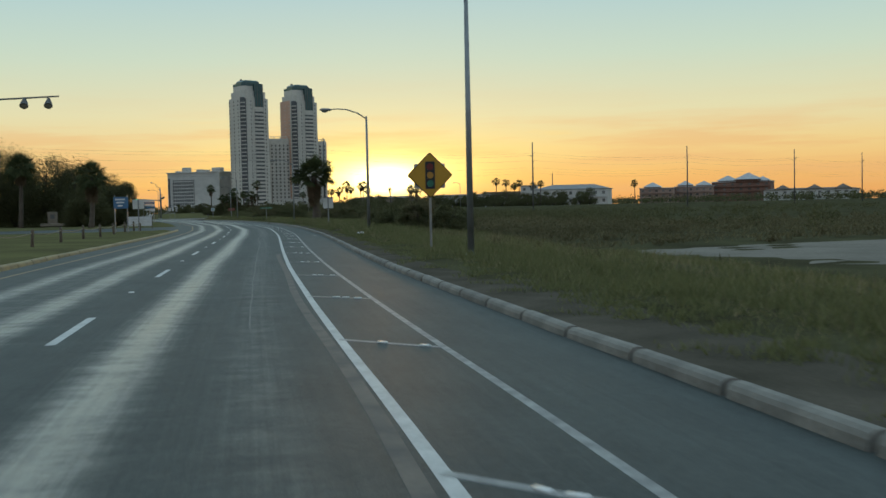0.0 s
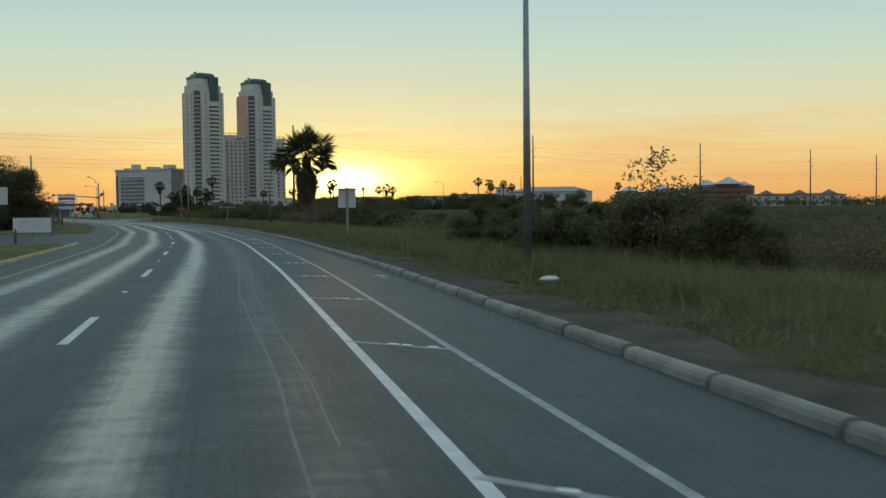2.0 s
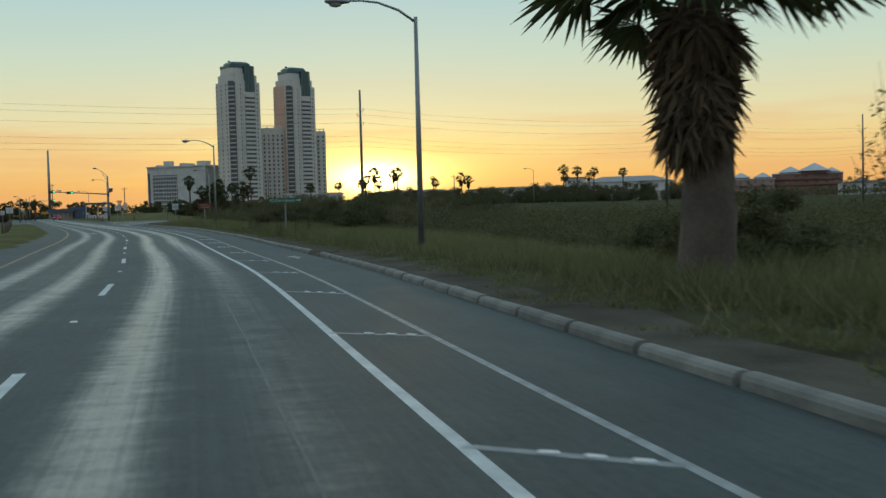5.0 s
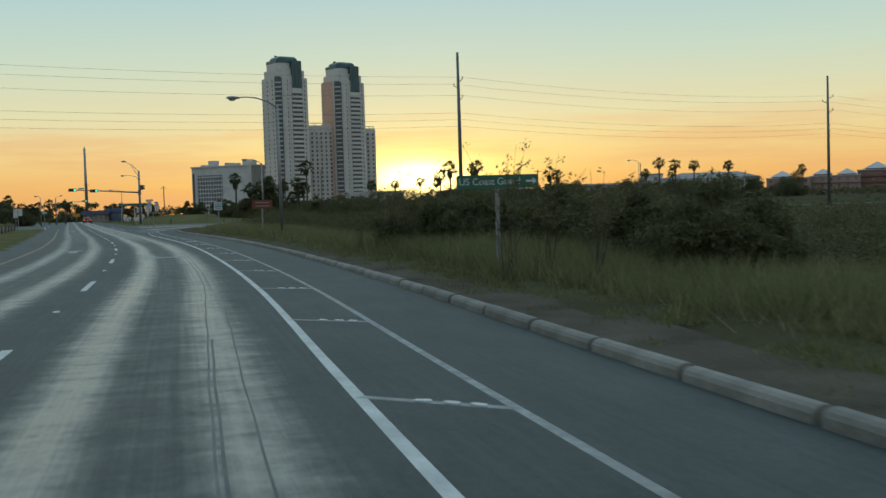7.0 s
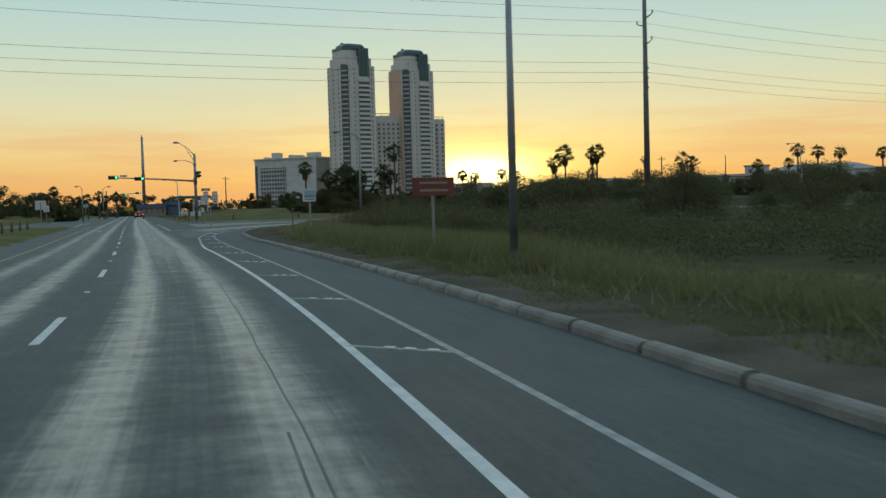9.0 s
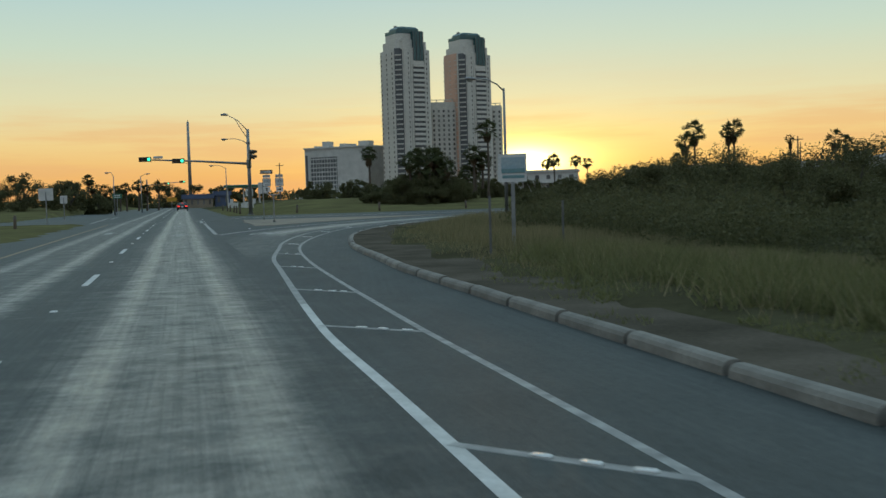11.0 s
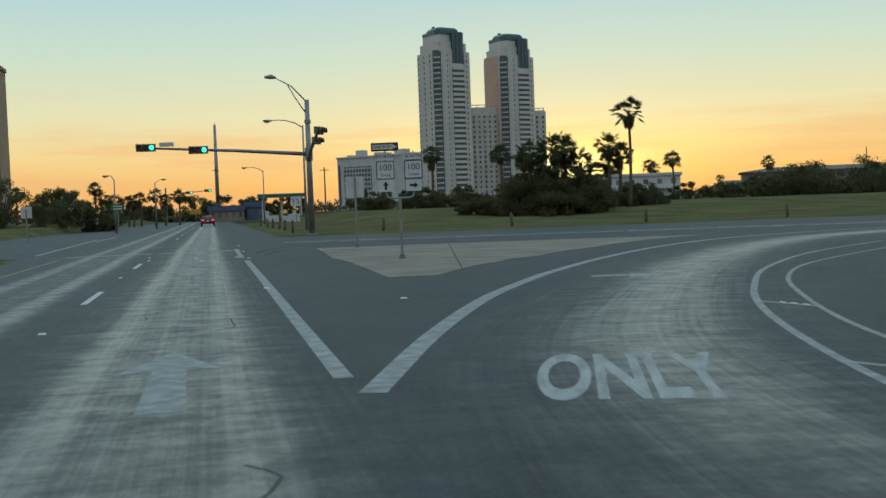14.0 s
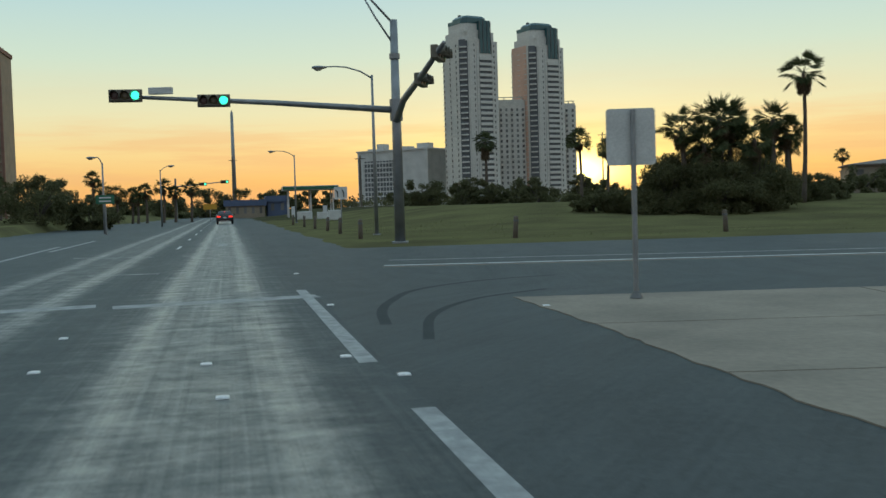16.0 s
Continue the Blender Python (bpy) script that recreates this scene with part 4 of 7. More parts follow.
outline = [(1.05, 15.7), (1.75, 12.0), (2.5, 7.2), (3.4, 3.6), (4.75, -3.2), (5.8, -3.0), (6.2, -1.6), (6.9, 0.4), (7.4, 1.2), (7.85, 2.5), (8.6, 3.4), (9.8, 6.0), (10.9, 7.6), (12.3, 10.2), (14.2, 12.9), (16.5, 15.2), (11, 15.7)]
rag = []
for a, c in zip(outline, outline[1:] + outline[:1]):
    k = max(1, int(math.dist(a, c) / 0.3))
    rag += [(a[0] + (c[0] - a[0]) * i / k + rnd.uniform(-0.035, 0.035), a[1] + (c[1] - a[1]) * i / k + rnd.uniform(-0.035, 0.035)) for i in range(k)]
outline = rag


def clip_poly(poly, axis_i, lim, keep_less):
    out = []
    for i in range(len(poly)):
        p, q = poly[i], poly[(i + 1) % len(poly)]
        pin, qin = (p[axis_i] <= lim) == keep_less, (q[axis_i] <= lim) == keep_less
        if pin:
            out.append(p)
        if pin != qin:
            f = (lim - p[axis_i]) / (q[axis_i] - p[axis_i])
            out.append((p[0] + f * (q[0] - p[0]), p[1] + f * (q[1] - p[1])))
    return out


for y0, y1 in ((-4, 1.2), (1.2, 4.8), (4.8, 8.4), (8.4, 12.0), (12.0, 16)):
    for x0, x1 in ((0, 6.4), (6.4, 18)):
        poly = clip_poly(clip_poly(clip_poly(clip_poly(outline, 1, y1 - 0.02, True), 1, y0 + 0.02, False), 0, x1 - 0.02, True), 0, x0 + 0.02, False)
        if len(poly) >= 3:
            area = sum(poly[i][0] * poly[(i + 1) % len(poly)][1] - poly[(i + 1) % len(poly)][0] * poly[i][1] for i in range(len(poly)))
            part("slab", Shape().prism(poly if area > 0 else poly[::-1], "z", -0.03, 0.012), SLAB, isl)

# ---- plants ----
rng = np.random.default_rng(11)


def leaf_tris(centres, radii, per, size, flat=0.0):
    """Small leaves spread through ellipsoid clumps, denser towards their skins."""
    n = len(centres) * per
    c = np.repeat(np.asarray(centres, float), per, axis=0)
    r = np.repeat(np.asarray(radii, float), per, axis=0)
    u = rng.normal(size=(n, 3))
    u /= np.linalg.norm(u, axis=1)[:, None]
    p = c + u * r * (rng.random((n, 1)) ** 0.45) * (0.85 + 0.3 * rng.random((n, 1)))
    a = rng.normal(size=(n, 3))
    a[:, 2] *= 1 - flat
    a /= np.linalg.norm(a, axis=1)[:, None]
    b = np.cross(a, rng.normal(size=(n, 3)))
    b /= np.linalg.norm(b, axis=1)[:, None] + 1e-9
    s = size * (0.6 + 0.8 * rng.random((n, 1)))
    return np.stack([p - a * s * 0.5 - b * s * 0.22, p + b * s * 0.28, p + a * s * 0.6], 1)


def tree(name, x, y, h, spread, label, seed=0, leaf=0.16, per=150, clumps=26, mat=None, base=0.25, z=None, dense=1.0):
    """A shrubby tree: forking tapered limbs with clumps of small leaves."""
    r = random.Random(seed)
    gz = float(ground_height([x], [y])[0]) if z is None else z
    t = thing(name, pose(x, y, gz - 0.05, 0, 0, r.uniform(0, 360)), label, "tree" if h > 2.6 else "shrub")
    limbs, cs, rs = Shape(), [], []
    for i in range(max(5, clumps // 4)):
        a, hh = r.uniform(0, 2 * math.pi), h * r.uniform(0.45, 0.8)
        d = spread * r.uniform(0.15, 0.75)
        mid = Vector((math.cos(a) * d * 0.35, math.sin(a) * d * 0.35, hh * 0.5))
        limbs.tube([(r.uniform(-0.1, 0.1), r.uniform(-0.1, 0.1), 0), mid, (math.cos(a) * d, math.sin(a) * d, hh)], [0.035 * h * 0.6, 0.02 * h * 0.6, 0.008 * h * 0.5], 5)
    for i in range(clumps):
        a, q = r.uniform(0, 2 * math.pi), math.sqrt(r.random())
        f = 1 - r.random() ** 1.7
        top = h * (base + (1 - base) * (1 - 0.55 * q * q) * f)
        k = h * r.uniform(0.10, 0.19) * dense
        cs.append((math.cos(a) * q * spread * 0.85, math.sin(a) * q * spread * 0.85, max(top - k * 0.6, k * 0.5)))
        rs.append((k * r.uniform(0.9, 1.5), k * r.uniform(0.9, 1.5), k * r.uniform(0.7, 1.0)))
    part("trunk", limbs, TWIG, t)
    part("crown", tri_mesh("crown", leaf_tris(cs, rs, per, leaf), mat or LEAF), mat or LEAF, t)
    return t


def fan_leaf(sh, base, yaw, pitch, stalk, rad, droop, r, seg=17, stiff=False):
    """A fan palm's leaf: a stalk and a fan of narrow drooping blades."""
    d = Vector((math.cos(yaw) * math.cos(pitch), math.sin(yaw) * math.cos(pitch), math.sin(pitch)))
    hub = Vector(base) + d * stalk + Vector((0, 0, -droop * 0.4 * stalk))
    side = d.cross(Vector((0, 0, 1)))
    if side.length < 0.05:
        side = Vector((1, 0, 0))
    side.normalize()
    side = Matrix.Rotation(r.uniform(-1.1, 1.1), 3, d) @ side
    up = side.cross(d)
    w = side * 0.022
    sh.face([Vector(base) - w, Vector(base) + w, hub + w * 0.5, hub - w * 0.5])
    d = (d + Vector((0, 0, -1)) * (r.uniform(0.0, 0.35) if stiff else r.uniform(0.2, 1.0))).normalized()
    side = d.cross(Vector((0.02, 0.01, 1))).normalized()
    side = Matrix.Rotation(r.uniform(-0.8, 0.8) if stiff else r.uniform(-0.7, 0.7), 3, d) @ side
    up = side.cross(d)
    for i in range(seg):
        a = math.radians((-1 + 2 * (i + 0.5 + r.uniform(-0.2, 0.2)) / seg) * (82 if stiff else 105))
        ln = rad * (0.75 + 0.25 * math.cos(a)) * r.uniform(0.85, 1.1)
        tip_d = d * math.cos(a) + side * math.sin(a) + up * r.uniform(-0.1, 0.12)
        m1 = hub + tip_d * ln * 0.58
        tip = hub + tip_d * ln + Vector((0, 0, -droop * ln * r.uniform(0.25, 0.6)))
        nrm = tip_d.cross(up).normalized() * ln * (0.046 if stiff else 0.057)
        sh.face([hub, m1 - nrm, tip, m1 + nrm])


def palm(x, y, h, crown, label, seed=0, skirt=0.0, trunk=0.16, leaves=34, z=None, group="", stiff=False):
    """A fan palm: ringed trunk, round crown of fans and, where given, a skirt of dead leaves."""
    r = random.Random(seed)
    gz = float(ground_height([x], [y])[0]) if z is None else z
    t = thing("palm_tree", pose(x, y, gz - 0.05), label, "palm tree", group)
    top = Vector((r.uniform(-0.03, 0.03) * h, r.uniform(-0.03, 0.03) * h, h - crown * 0.75))
    pts, rad = [], []
    for i in range(13):
        f = i / 12
        pts.append(top * f + Vector((0.12 * math.sin(f * 3), 0, 0)))
        rad.append(trunk * (1.35 - 0.5 * f) * (1 + 0.05 * (i % 2)) * (1.3 if i == 0 else 1))
    part("trunk", Shape().tube(pts, rad, 9), BARK, t, smooth=True)
    sh = Shape()
    leaves = int(leaves * (1.3 if crown > 2 else 0.95) if stiff else leaves * 1.45)
    for i in range(leaves):
        f = (i + 0.5) / leaves
        pitch = math.asin(1 - (1.45 if crown > 2 else 1.62) * f) + math.radians(r.uniform(-7, 7)) if stiff else math.radians(86 - 112 * f ** 0.9 + r.uniform(-12, 12))
        fan_leaf(sh, pts[-1], i * 2.39996 + r.uniform(-0.3, 0.3), pitch, crown * (r.uniform(0.3, 0.66) if stiff else r.uniform(0.40, 0.60)), crown * r.uniform(0.40, 0.52), 0.06 + 0.14 * f if stiff else 0.12 + 0.2 * f, r, 24 if stiff else 17, stiff)
    part("crown", sh, FROND, t)
    if skirt > 0:
        sk = Shape()
        for i in range(int((190 if stiff else 90) * skirt) + 12):
            a, f = r.uniform(0, 2 * math.pi), r.random()
            b = pts[-1] - Vector((0, 0, f * skirt))
            fan_leaf(sk, b, a, math.radians(r.uniform(-82, -50)), crown * (0.32 - 0.12 * f if stiff else 0.2), crown * (0.28 if stiff else 0.36), 0.4, r, 9)
        part("skirt", sk, DEAD_FROND, t, "hanging skirt of dead brown fronds")
    return t


def spread_along(n, d0, d1, y0, y1, power=1.0):
    """Random places on the land side of the kerb, d0 to d1 metres behind it."""
    K = KERB_LINE[(KERB_LINE[:, 1] > y0) & (KERB_LINE[:, 1] < y1)]
    T_ = np.gradient(K, axis=0)
    T_ /= np.linalg.norm(T_, axis=1)[:, None]
    i = rng.integers(0, len(K), n)
    d = d0 + (d1 - d0) * rng.random(n) ** power
    q = K[i] + np.stack([T_[i, 1], -T_[i, 0]], 1) * d[:, None]
    q += rng.normal(size=q.shape) * 0.25
    return q, d


def grass(name, places, h0, h1, wid, mat, label, lean=0.5):
    n = len(places)
    z = ground_height(places[:, 0], places[:, 1])
    ok = z > -0.62
    places, z = places[ok], z[ok]
    if h1 < 0.3 and "verge" in label:
        z = np.maximum(z, 0.10)
    n = len(places)
    base = np.stack([places[:, 0], places[:, 1], z - 0.03], 1)
    a = rng.random(n) * 2 * math.pi
    w = np.stack([np.cos(a), np.sin(a), np.zeros(n)], 1) * (wid * (0.6 + 0.8 * rng.random((n, 1))))
    patch = 0.55 + 0.45 * np.clip(0.5 + 0.5 * wave(places[:, 0] * 0.35, places[:, 1] * 0.35), 0, 1)
    h = (h0 + (h1 - h0) * rng.random(n)) * patch
    if h1 > 0.5:
        h = h * (0.42 + 0.58 * smooth(-222, -182, places[:, 1]))
        low = (places[:, 1] > -93) & (places[:, 1] < -66) & (signed_kerb(places[:, 0], places[:, 1]) > 3.2)
        h = np.where(low, h * 0.4, h)
    tip = base + np.stack([rng.normal(size=n) * lean * h, rng.normal(size=n) * lean * h, h], 1)
    return tagged(new(name, tri_mesh(name, np.stack([base - w, base + w, tip], 1), mat)), label, "grass", kind="stuff")




def tufts(n, blades, wide, d0, d1, y0, y1, power=1.0):
    """Places of blades that stand together in tufts."""
    c, _ = spread_along(n, d0, d1, y0, y1, power)
    return np.repeat(c, blades, axis=0) + rng.normal(size=(n * blades, 2)) * wide


q1 = np.concatenate([tufts(3300, 38, 0.17, 2.15, 4.4, -262, -42), tufts(1900, 36, 0.22, 4.0, 9.0, -262, -42)])
grass("tall_grass", q1, 0.25, 0.80, 0.012, GRASS_GREEN, "tall green roadside grass behind the dirt strip")
q2, _ = spread_along(31000, 1.8, 8.5, -262, -44)
grass("dry_grass", q2, 0.3, 0.85, 0.006, GRASS_DRY, "dry straw-coloured grass stems among the green")
q3 = tufts(3600, 34, 0.14, 0.75, 3.0, -262, -44, 0.8)
q3 = q3[wave(q3[:, 0] * 0.9, q3[:, 1] * 0.6) > -0.85]
grass("short_grass", q3, 0.04, 0.17, 0.012, GRASS_GREEN, "thin short grass on the dirt verge")
q4 = tufts(2500, 38, 0.2, 3.1, 9.5, -46, 4)
grass("dry_grass", q4, 0.2, 0.66, 0.009, GRASS_STRAW, "pale dry grass at the turn", 0.22)
q7 = tufts(1300, 22, 0.22, 1.7, 4.2, -46, 4, 0.6)
grass("dry_grass", q7, 0.05, 0.24, 0.009, GRASS_STRAW, "short thin dry grass at the turn", 0.4)
q6 = np.stack([rng.uniform(34, 100, 52000), rng.uniform(-240, -150, 52000)], 1)
q6 = q6[wave(q6[:, 0] * 0.3, q6[:, 1] * 0.7) > -0.7]
q6 = q6[(((q6[:, 0] - 60) / 25) ** 2 + ((q6[:, 1] + 213) / 13) ** 2 > 1) & (np.abs(q6[:, 1] + 222 - (q6[:, 0] - 60) * 0.3) > 6)]
grass("marsh_sedge", q6, 0.15, 0.48, 0.05, LEAF_OLIVE, "low olive marsh sedge in uneven beds")
q5 = np.stack([rng.uniform(-6, 55, 26000), rng.uniform(39, 75, 26000)], 1)
q5 = q5[offset_of(q5[:, 0], q5[:, 1]) > 7.6]
grass("lawn_grass", q5, 0.04, 0.12, 0.02, GRASS_GREEN, "short mown lawn grass on the corner")


def scrub(name, places, hs, per, leaf, mat, label):
    """Low scrub: clumps of small leaves standing on the ground."""
    z = ground_height(places[:, 0], places[:, 1])
    ok = z > -0.615
    places, z, hs = places[ok], z[ok], hs[ok]
    c = np.stack([places[:, 0], places[:, 1], z + hs * 0.45], 1)
    r = np.stack([hs * rng.uniform(0.5, 1.1, len(hs)), hs * rng.uniform(0.5, 1.1, len(hs)), hs * 0.52], 1)
    return tagged(new(name, tri_mesh(name, leaf_tris(c, r, per, leaf), mat)), label, "scrub", kind="stuff")


p1, d1 = spread_along(820, 7.5, 36, -158, -46)
open_marsh = (p1[:, 1] > -92) & (p1[:, 1] < -64) & (d1 < 24)
p1, d1 = p1[~open_marsh], d1[~open_marsh]
scrub("scrub", p1, rng.uniform(1.0, 2.05, len(p1)) * (0.6 + 0.4 * (d1 > 11)), 250, 0.14, LEAF, "dense dark green marsh scrub")
p2, _ = spread_along(620, 12, 90, -262, -140)
p2 = p2[((p2[:, 0] - 54) / 27) ** 2 + ((p2[:, 1] + 217) / 13) ** 2 > 1]
scrub("scrub", p2, rng.uniform(0.35, 0.75, len(p2)), 160, 0.12, LEAF_OLIVE, "low olive marsh scrub")
p3, _ = spread_along(260, 6.5, 20, -50, -2)
scrub("scrub", p3, rng.uniform(1.1, 2.3, 260), 330, 0.13, LEAF, "dark shrubs crowding the inside of the turn")
p4 = np.stack([rng.uniform(45, 330, 2600), rng.uniform(-240, 230, 2600)], 1)
p4 = p4[(signed_kerb(p4[:, 0], p4[:, 1]) > 30) & (((p4[:, 0] - 57) / 30) ** 2 + ((p4[:, 1] + 215) / 15) ** 2 > 1)]
scrub("scrub", p4, rng.uniform(0.9, 2.2, len(p4)), 120, 0.22, LEAF, "broad dark marsh scrub reaching to the buildings")
p5, _ = spread_along(230, 5.5, 22, -190, -148)
scrub("scrub", p5, rng.uniform(0.8, 1.45, 230), 260, 0.12, LEAF_OLIVE, "olive shrubs beside the road")
# distant woods along the skyline
n = 2600
ang, dist = np.radians(rng.uniform(-50, 75, n)), rng.uniform(330, 760, n)
p6 = np.stack([np.sin(ang) * dist, np.cos(ang) * dist], 1)
keep = np.abs(offset_of(p6[:, 0], np.clip(p6[:, 1], -300, 380))) > 25
p6 = p6[keep]
scrub("far_woods", p6, rng.uniform(2.5, 5.5, len(p6)), 32, 1.25, LEAF, "distant dark belt of trees on the skyline")

for i, (x, y, h, sp) in enumerate([(34.6, -191.9, 2.85, 0.95), (36.5, -80.5, 2.9, 2.2), (34.5, -86.5, 2.4, 1.8), (39.5, -76.0, 3.0, 2.2), (41.0, -62.0, 2.8, 2.4), (33.5, -94, 2.2, 1.7)]):
    tree("shrub", x, y, h, sp, "wispy olive shrub with thin bare twigs above the marsh", 40 + i, 0.10, 110, 30, LEAF_OLIVE)


def tall_weed(x, y, h, seed, label="tall wispy weed with thin stems and small drooping leaves"):
    """A roadside weed: several thin bent stems that carry sparse leaves towards their tips."""
    r = random.Random(seed)
    gz = max(float(ground_height([x], [y])[0]), 0.05)
    t = thing("weed", pose(x, y, gz - 0.05), label, "weed", "roadside weeds")
    stems, cs = Shape(), []
    for i in range(10):
        a, d, hh = r.uniform(0, 2 * math.pi), r.uniform(0.1, 0.8), h * r.uniform(0.55, 0.98)
        tip = Vector((math.cos(a) * d, math.sin(a) * d, hh))
        mid = Vector((tip.x * 0.3, tip.y * 0.3, hh * 0.55))
        stems.tube([(r.uniform(-0.12, 0.12), r.uniform(-0.12, 0.12), 0), mid, tip], [0.006, 0.005, 0.002], 4)
        for k in range(6):
            f = r.uniform(0.45, 1.0)
            cs.append(tuple(mid.lerp(tip, (f - 0.45) / 0.55) + Vector((r.uniform(-0.16, 0.16), r.uniform(-0.16, 0.16), r.uniform(-0.12, 0.06)))))
    tagged(part("stalk", stems, TWIG, t), kind="stuff")
    tagged(part("foliage", tri_mesh("foliage", leaf_tris(cs, [(0.10, 0.10, 0.09)] * len(cs), 8, 0.065), LEAF_WEED), LEAF_WEED, t), kind="stuff")


for i, (x, y, h) in enumerate([(25.9, -106.9, 2.6), (26.7, -106.4, 2.5), (27.3, -107.6, 2.1), (25.2, -93.0, 2.75), (25.7, -92.3, 2.4), (26.3, -93.6, 2.45), (24.9, -91.6, 2.2), (26.6, -92.2, 2.3), (27.2, -94.2, 2.3), (25.6, -94.6, 2.1),
                               (24.4, -89.8, 2.0), (28.0, -93.4, 2.1), (31.3, -152.6, 2.9), (32.2, -147.6, 3.0), (31.7, -150.4, 2.6), (32.6, -152.0, 2.5)]):
    tall_weed(x, y, h, 720 + i)
for i, (x, y, h, sp) in enumerate([(113.0, 93.5, 3.2, 2.6), (118.0, 91.5, 2.8, 2.6), (124.0, 88.5, 3.0, 2.8), (108.0, 97.0, 3.4, 2.6)]):
    tree("bush", x, y, h, sp, "rounded dark bush in front of the white hall", 840 + i, 0.2, 220, 26, LEAF, 0.03, dense=1.3)
for i, (x, y, h, sp) in enumerate([(25.6, -92.6, 1.75, 1.2), (26.6, -94.4, 1.8, 1.2), (26.4, -90.0, 1.35, 1.1), (27.6, -95.4, 1.9, 1.3), (28.4, -93.0, 2.05, 1.4), (27.8, -90.4, 1.9, 1.4), (29.2, -97.0, 2.1, 1.5), (29.8, -91.5, 2.1, 1.5), (28.6, -87.5, 1.9, 1.5), (30.2, -101.0, 2.0, 1.5), (30.8, -95.0, 2.2, 1.7), (30.4, -105.5, 2.0, 1.6),
                                    (34.2, -191.6, 1.8, 1.2), (35.9, -192.6, 1.8, 1.3), (34.8, -188.8, 1.85, 1.3), (36.5, -184.0, 1.6, 1.5), (35.3, -186.8, 1.7, 1.4), (34.8, -181.0, 1.7, 1.5), (36.8, -190.0, 1.8, 1.4), (33.8, -184.0, 1.6, 1.3), (34.2, -177.5, 1.6, 1.5), (35.6, -174.0, 1.6, 1.6), (33.6, -187.4, 1.6, 1.2),
                                    (34.0, -150.0, 1.75, 2.0), (35.5, -155.0, 1.6, 2.2), (36.5, -146.0, 1.8, 2.4), (33.5, -141.5, 1.8, 2.0), (35.0, -136.0, 1.8, 2.2), (38.5, -151.0, 1.7, 2.4)]):
    tree("bush", x, y, h, sp, "dense dark bush standing behind the roadside grass", 800 + i, 0.10, 420, 34, LEAF, 0.05, dense=1.3)
for i, (x, y, h, sp) in enumerate([(24.0, -16.0, 3.4, 2.8), (28.0, -12.0, 4.3, 3.4), (33.0, -18.0, 4.6, 3.6), (40.0, -24.0, 4.7, 3.8), (28.0, -23.5, 3.4, 2.8), (36.0, -7.0, 4.8, 3.8), (48.0, -27.0, 4.6, 4.0), (46.0, -8.0, 4.8, 4.0), (58, -20, 4.6, 4.0), (31.5, -5.0, 4.4, 3.4), (41.0, -13.0, 4.7, 3.8), (53.0, -13.0, 4.8, 4.0)]):
    tree("bush", x, y, h, sp, "dense dark green bush inside the turn", 60 + i, 0.12, 520, 38, LEAF, 0.06, dense=1.2)

for i, (x, y, h, sp) in enumerate([(20.3, -7.6, 1.9, 1.2), (21.8, -8.8, 2.5, 1.4), (22.4, -5.6, 2.0, 1.5), (24.0, -8.0, 3.1, 1.5), (24.6, -4.6, 2.4, 1.8), (26.4, -7.4, 2.7, 1.6), (23.4, -11.4, 2.4, 1.6), (26.0, -11.2, 3.7, 1.6), (28.6, -6.4, 3.3, 1.7), (27.4, -3.0, 2.4, 1.9), (30.8, -3.4, 3.0, 1.8), (33.5, -1.6, 3.4, 2.1)]):
    tree("bush", x, y, h, sp, "dense dark green bush beside the street lamp at the turn", 900 + i, 0.11, 480, 38, LEAF, 0.02, dense=1.3)
# corner planting beyond the junction
for i in range(26):
    x, y = 36 + i * 3.2 + rnd.uniform(-1.5, 1.5), 112 + rnd.uniform(-10, 12) - i * 0.4
    tree("bush", x, y, rnd.uniform(2.4, 3.6) + 0.7 * (i > 6), rnd.uniform(2.6, 4.0), "dark rounded bush in front of the far apartments", 500 + i, 0.3, 130, 24, LEAF, 0.02)
for i in range(30):
    x, y = 56 + i * 3.1 + rnd.uniform(-1.6, 1.6), 128 + rnd.uniform(-8, 8) - i * 0.5
    tree("tree", x, y, rnd.uniform(4.2, 6.6), rnd.uniform(2.8, 4.4), "dark leafy tree standing before the far apartments", 760 + i, 0.32, 170, 28, LEAF, 0.05, dense=1.2)
for i, (x, y, h, sp) in enumerate([(13.4, 60.5, 3.6, 2.0), (15.2, 61.0, 4.9, 2.1), (17.2, 62.0, 5.2, 2.2), (18.8, 60.8, 4.2, 1.9), (16.0, 58.8, 3.4, 2.4), (19.8, 62.5, 3.4, 2.0)]):
    tree("tree", x, y, h, sp, "dense dark green tree in the corner planting", 80 + i, 0.15, 420, 44, LEAF, 0.02, dense=1.15)
for i, (x, y, h, cr) in enumerate([(14.2, 60.0, 6.2, 1.5), (16.4, 60.4, 6.9, 1.8), (17.4, 61.5, 6.5, 1.7), (18.4, 60.6, 5.4, 1.5), (15.2, 59.6, 5.2, 1.5), (22.3, 69.2, 6.9, 1.6), (23.5, 69.8, 6.1, 1.5), (22.7, 70.4, 5.2, 1.4), (21.6, 70.2, 4.2, 1.5)]):
    palm(x, y, h, cr, "fan palm rising out of the dark corner planting", 100 + i, 0.7, 0.14, 32, stiff=True)
for i, (x, y, h, sp) in enumerate([(11.2, 62.0, 2.0, 1.8), (9.4, 63.5, 1.6, 1.6), (20.8, 66.5, 2.4, 2.0), (24.6, 70.5, 2.2, 1.9), (26.8, 72.0, 1.9, 2.0)]):
    tree("bush", x, y, h, sp, "low dark bush at the foot of the corner planting", 860 + i, 0.13, 380, 32, LEAF, 0.02, dense=1.3)
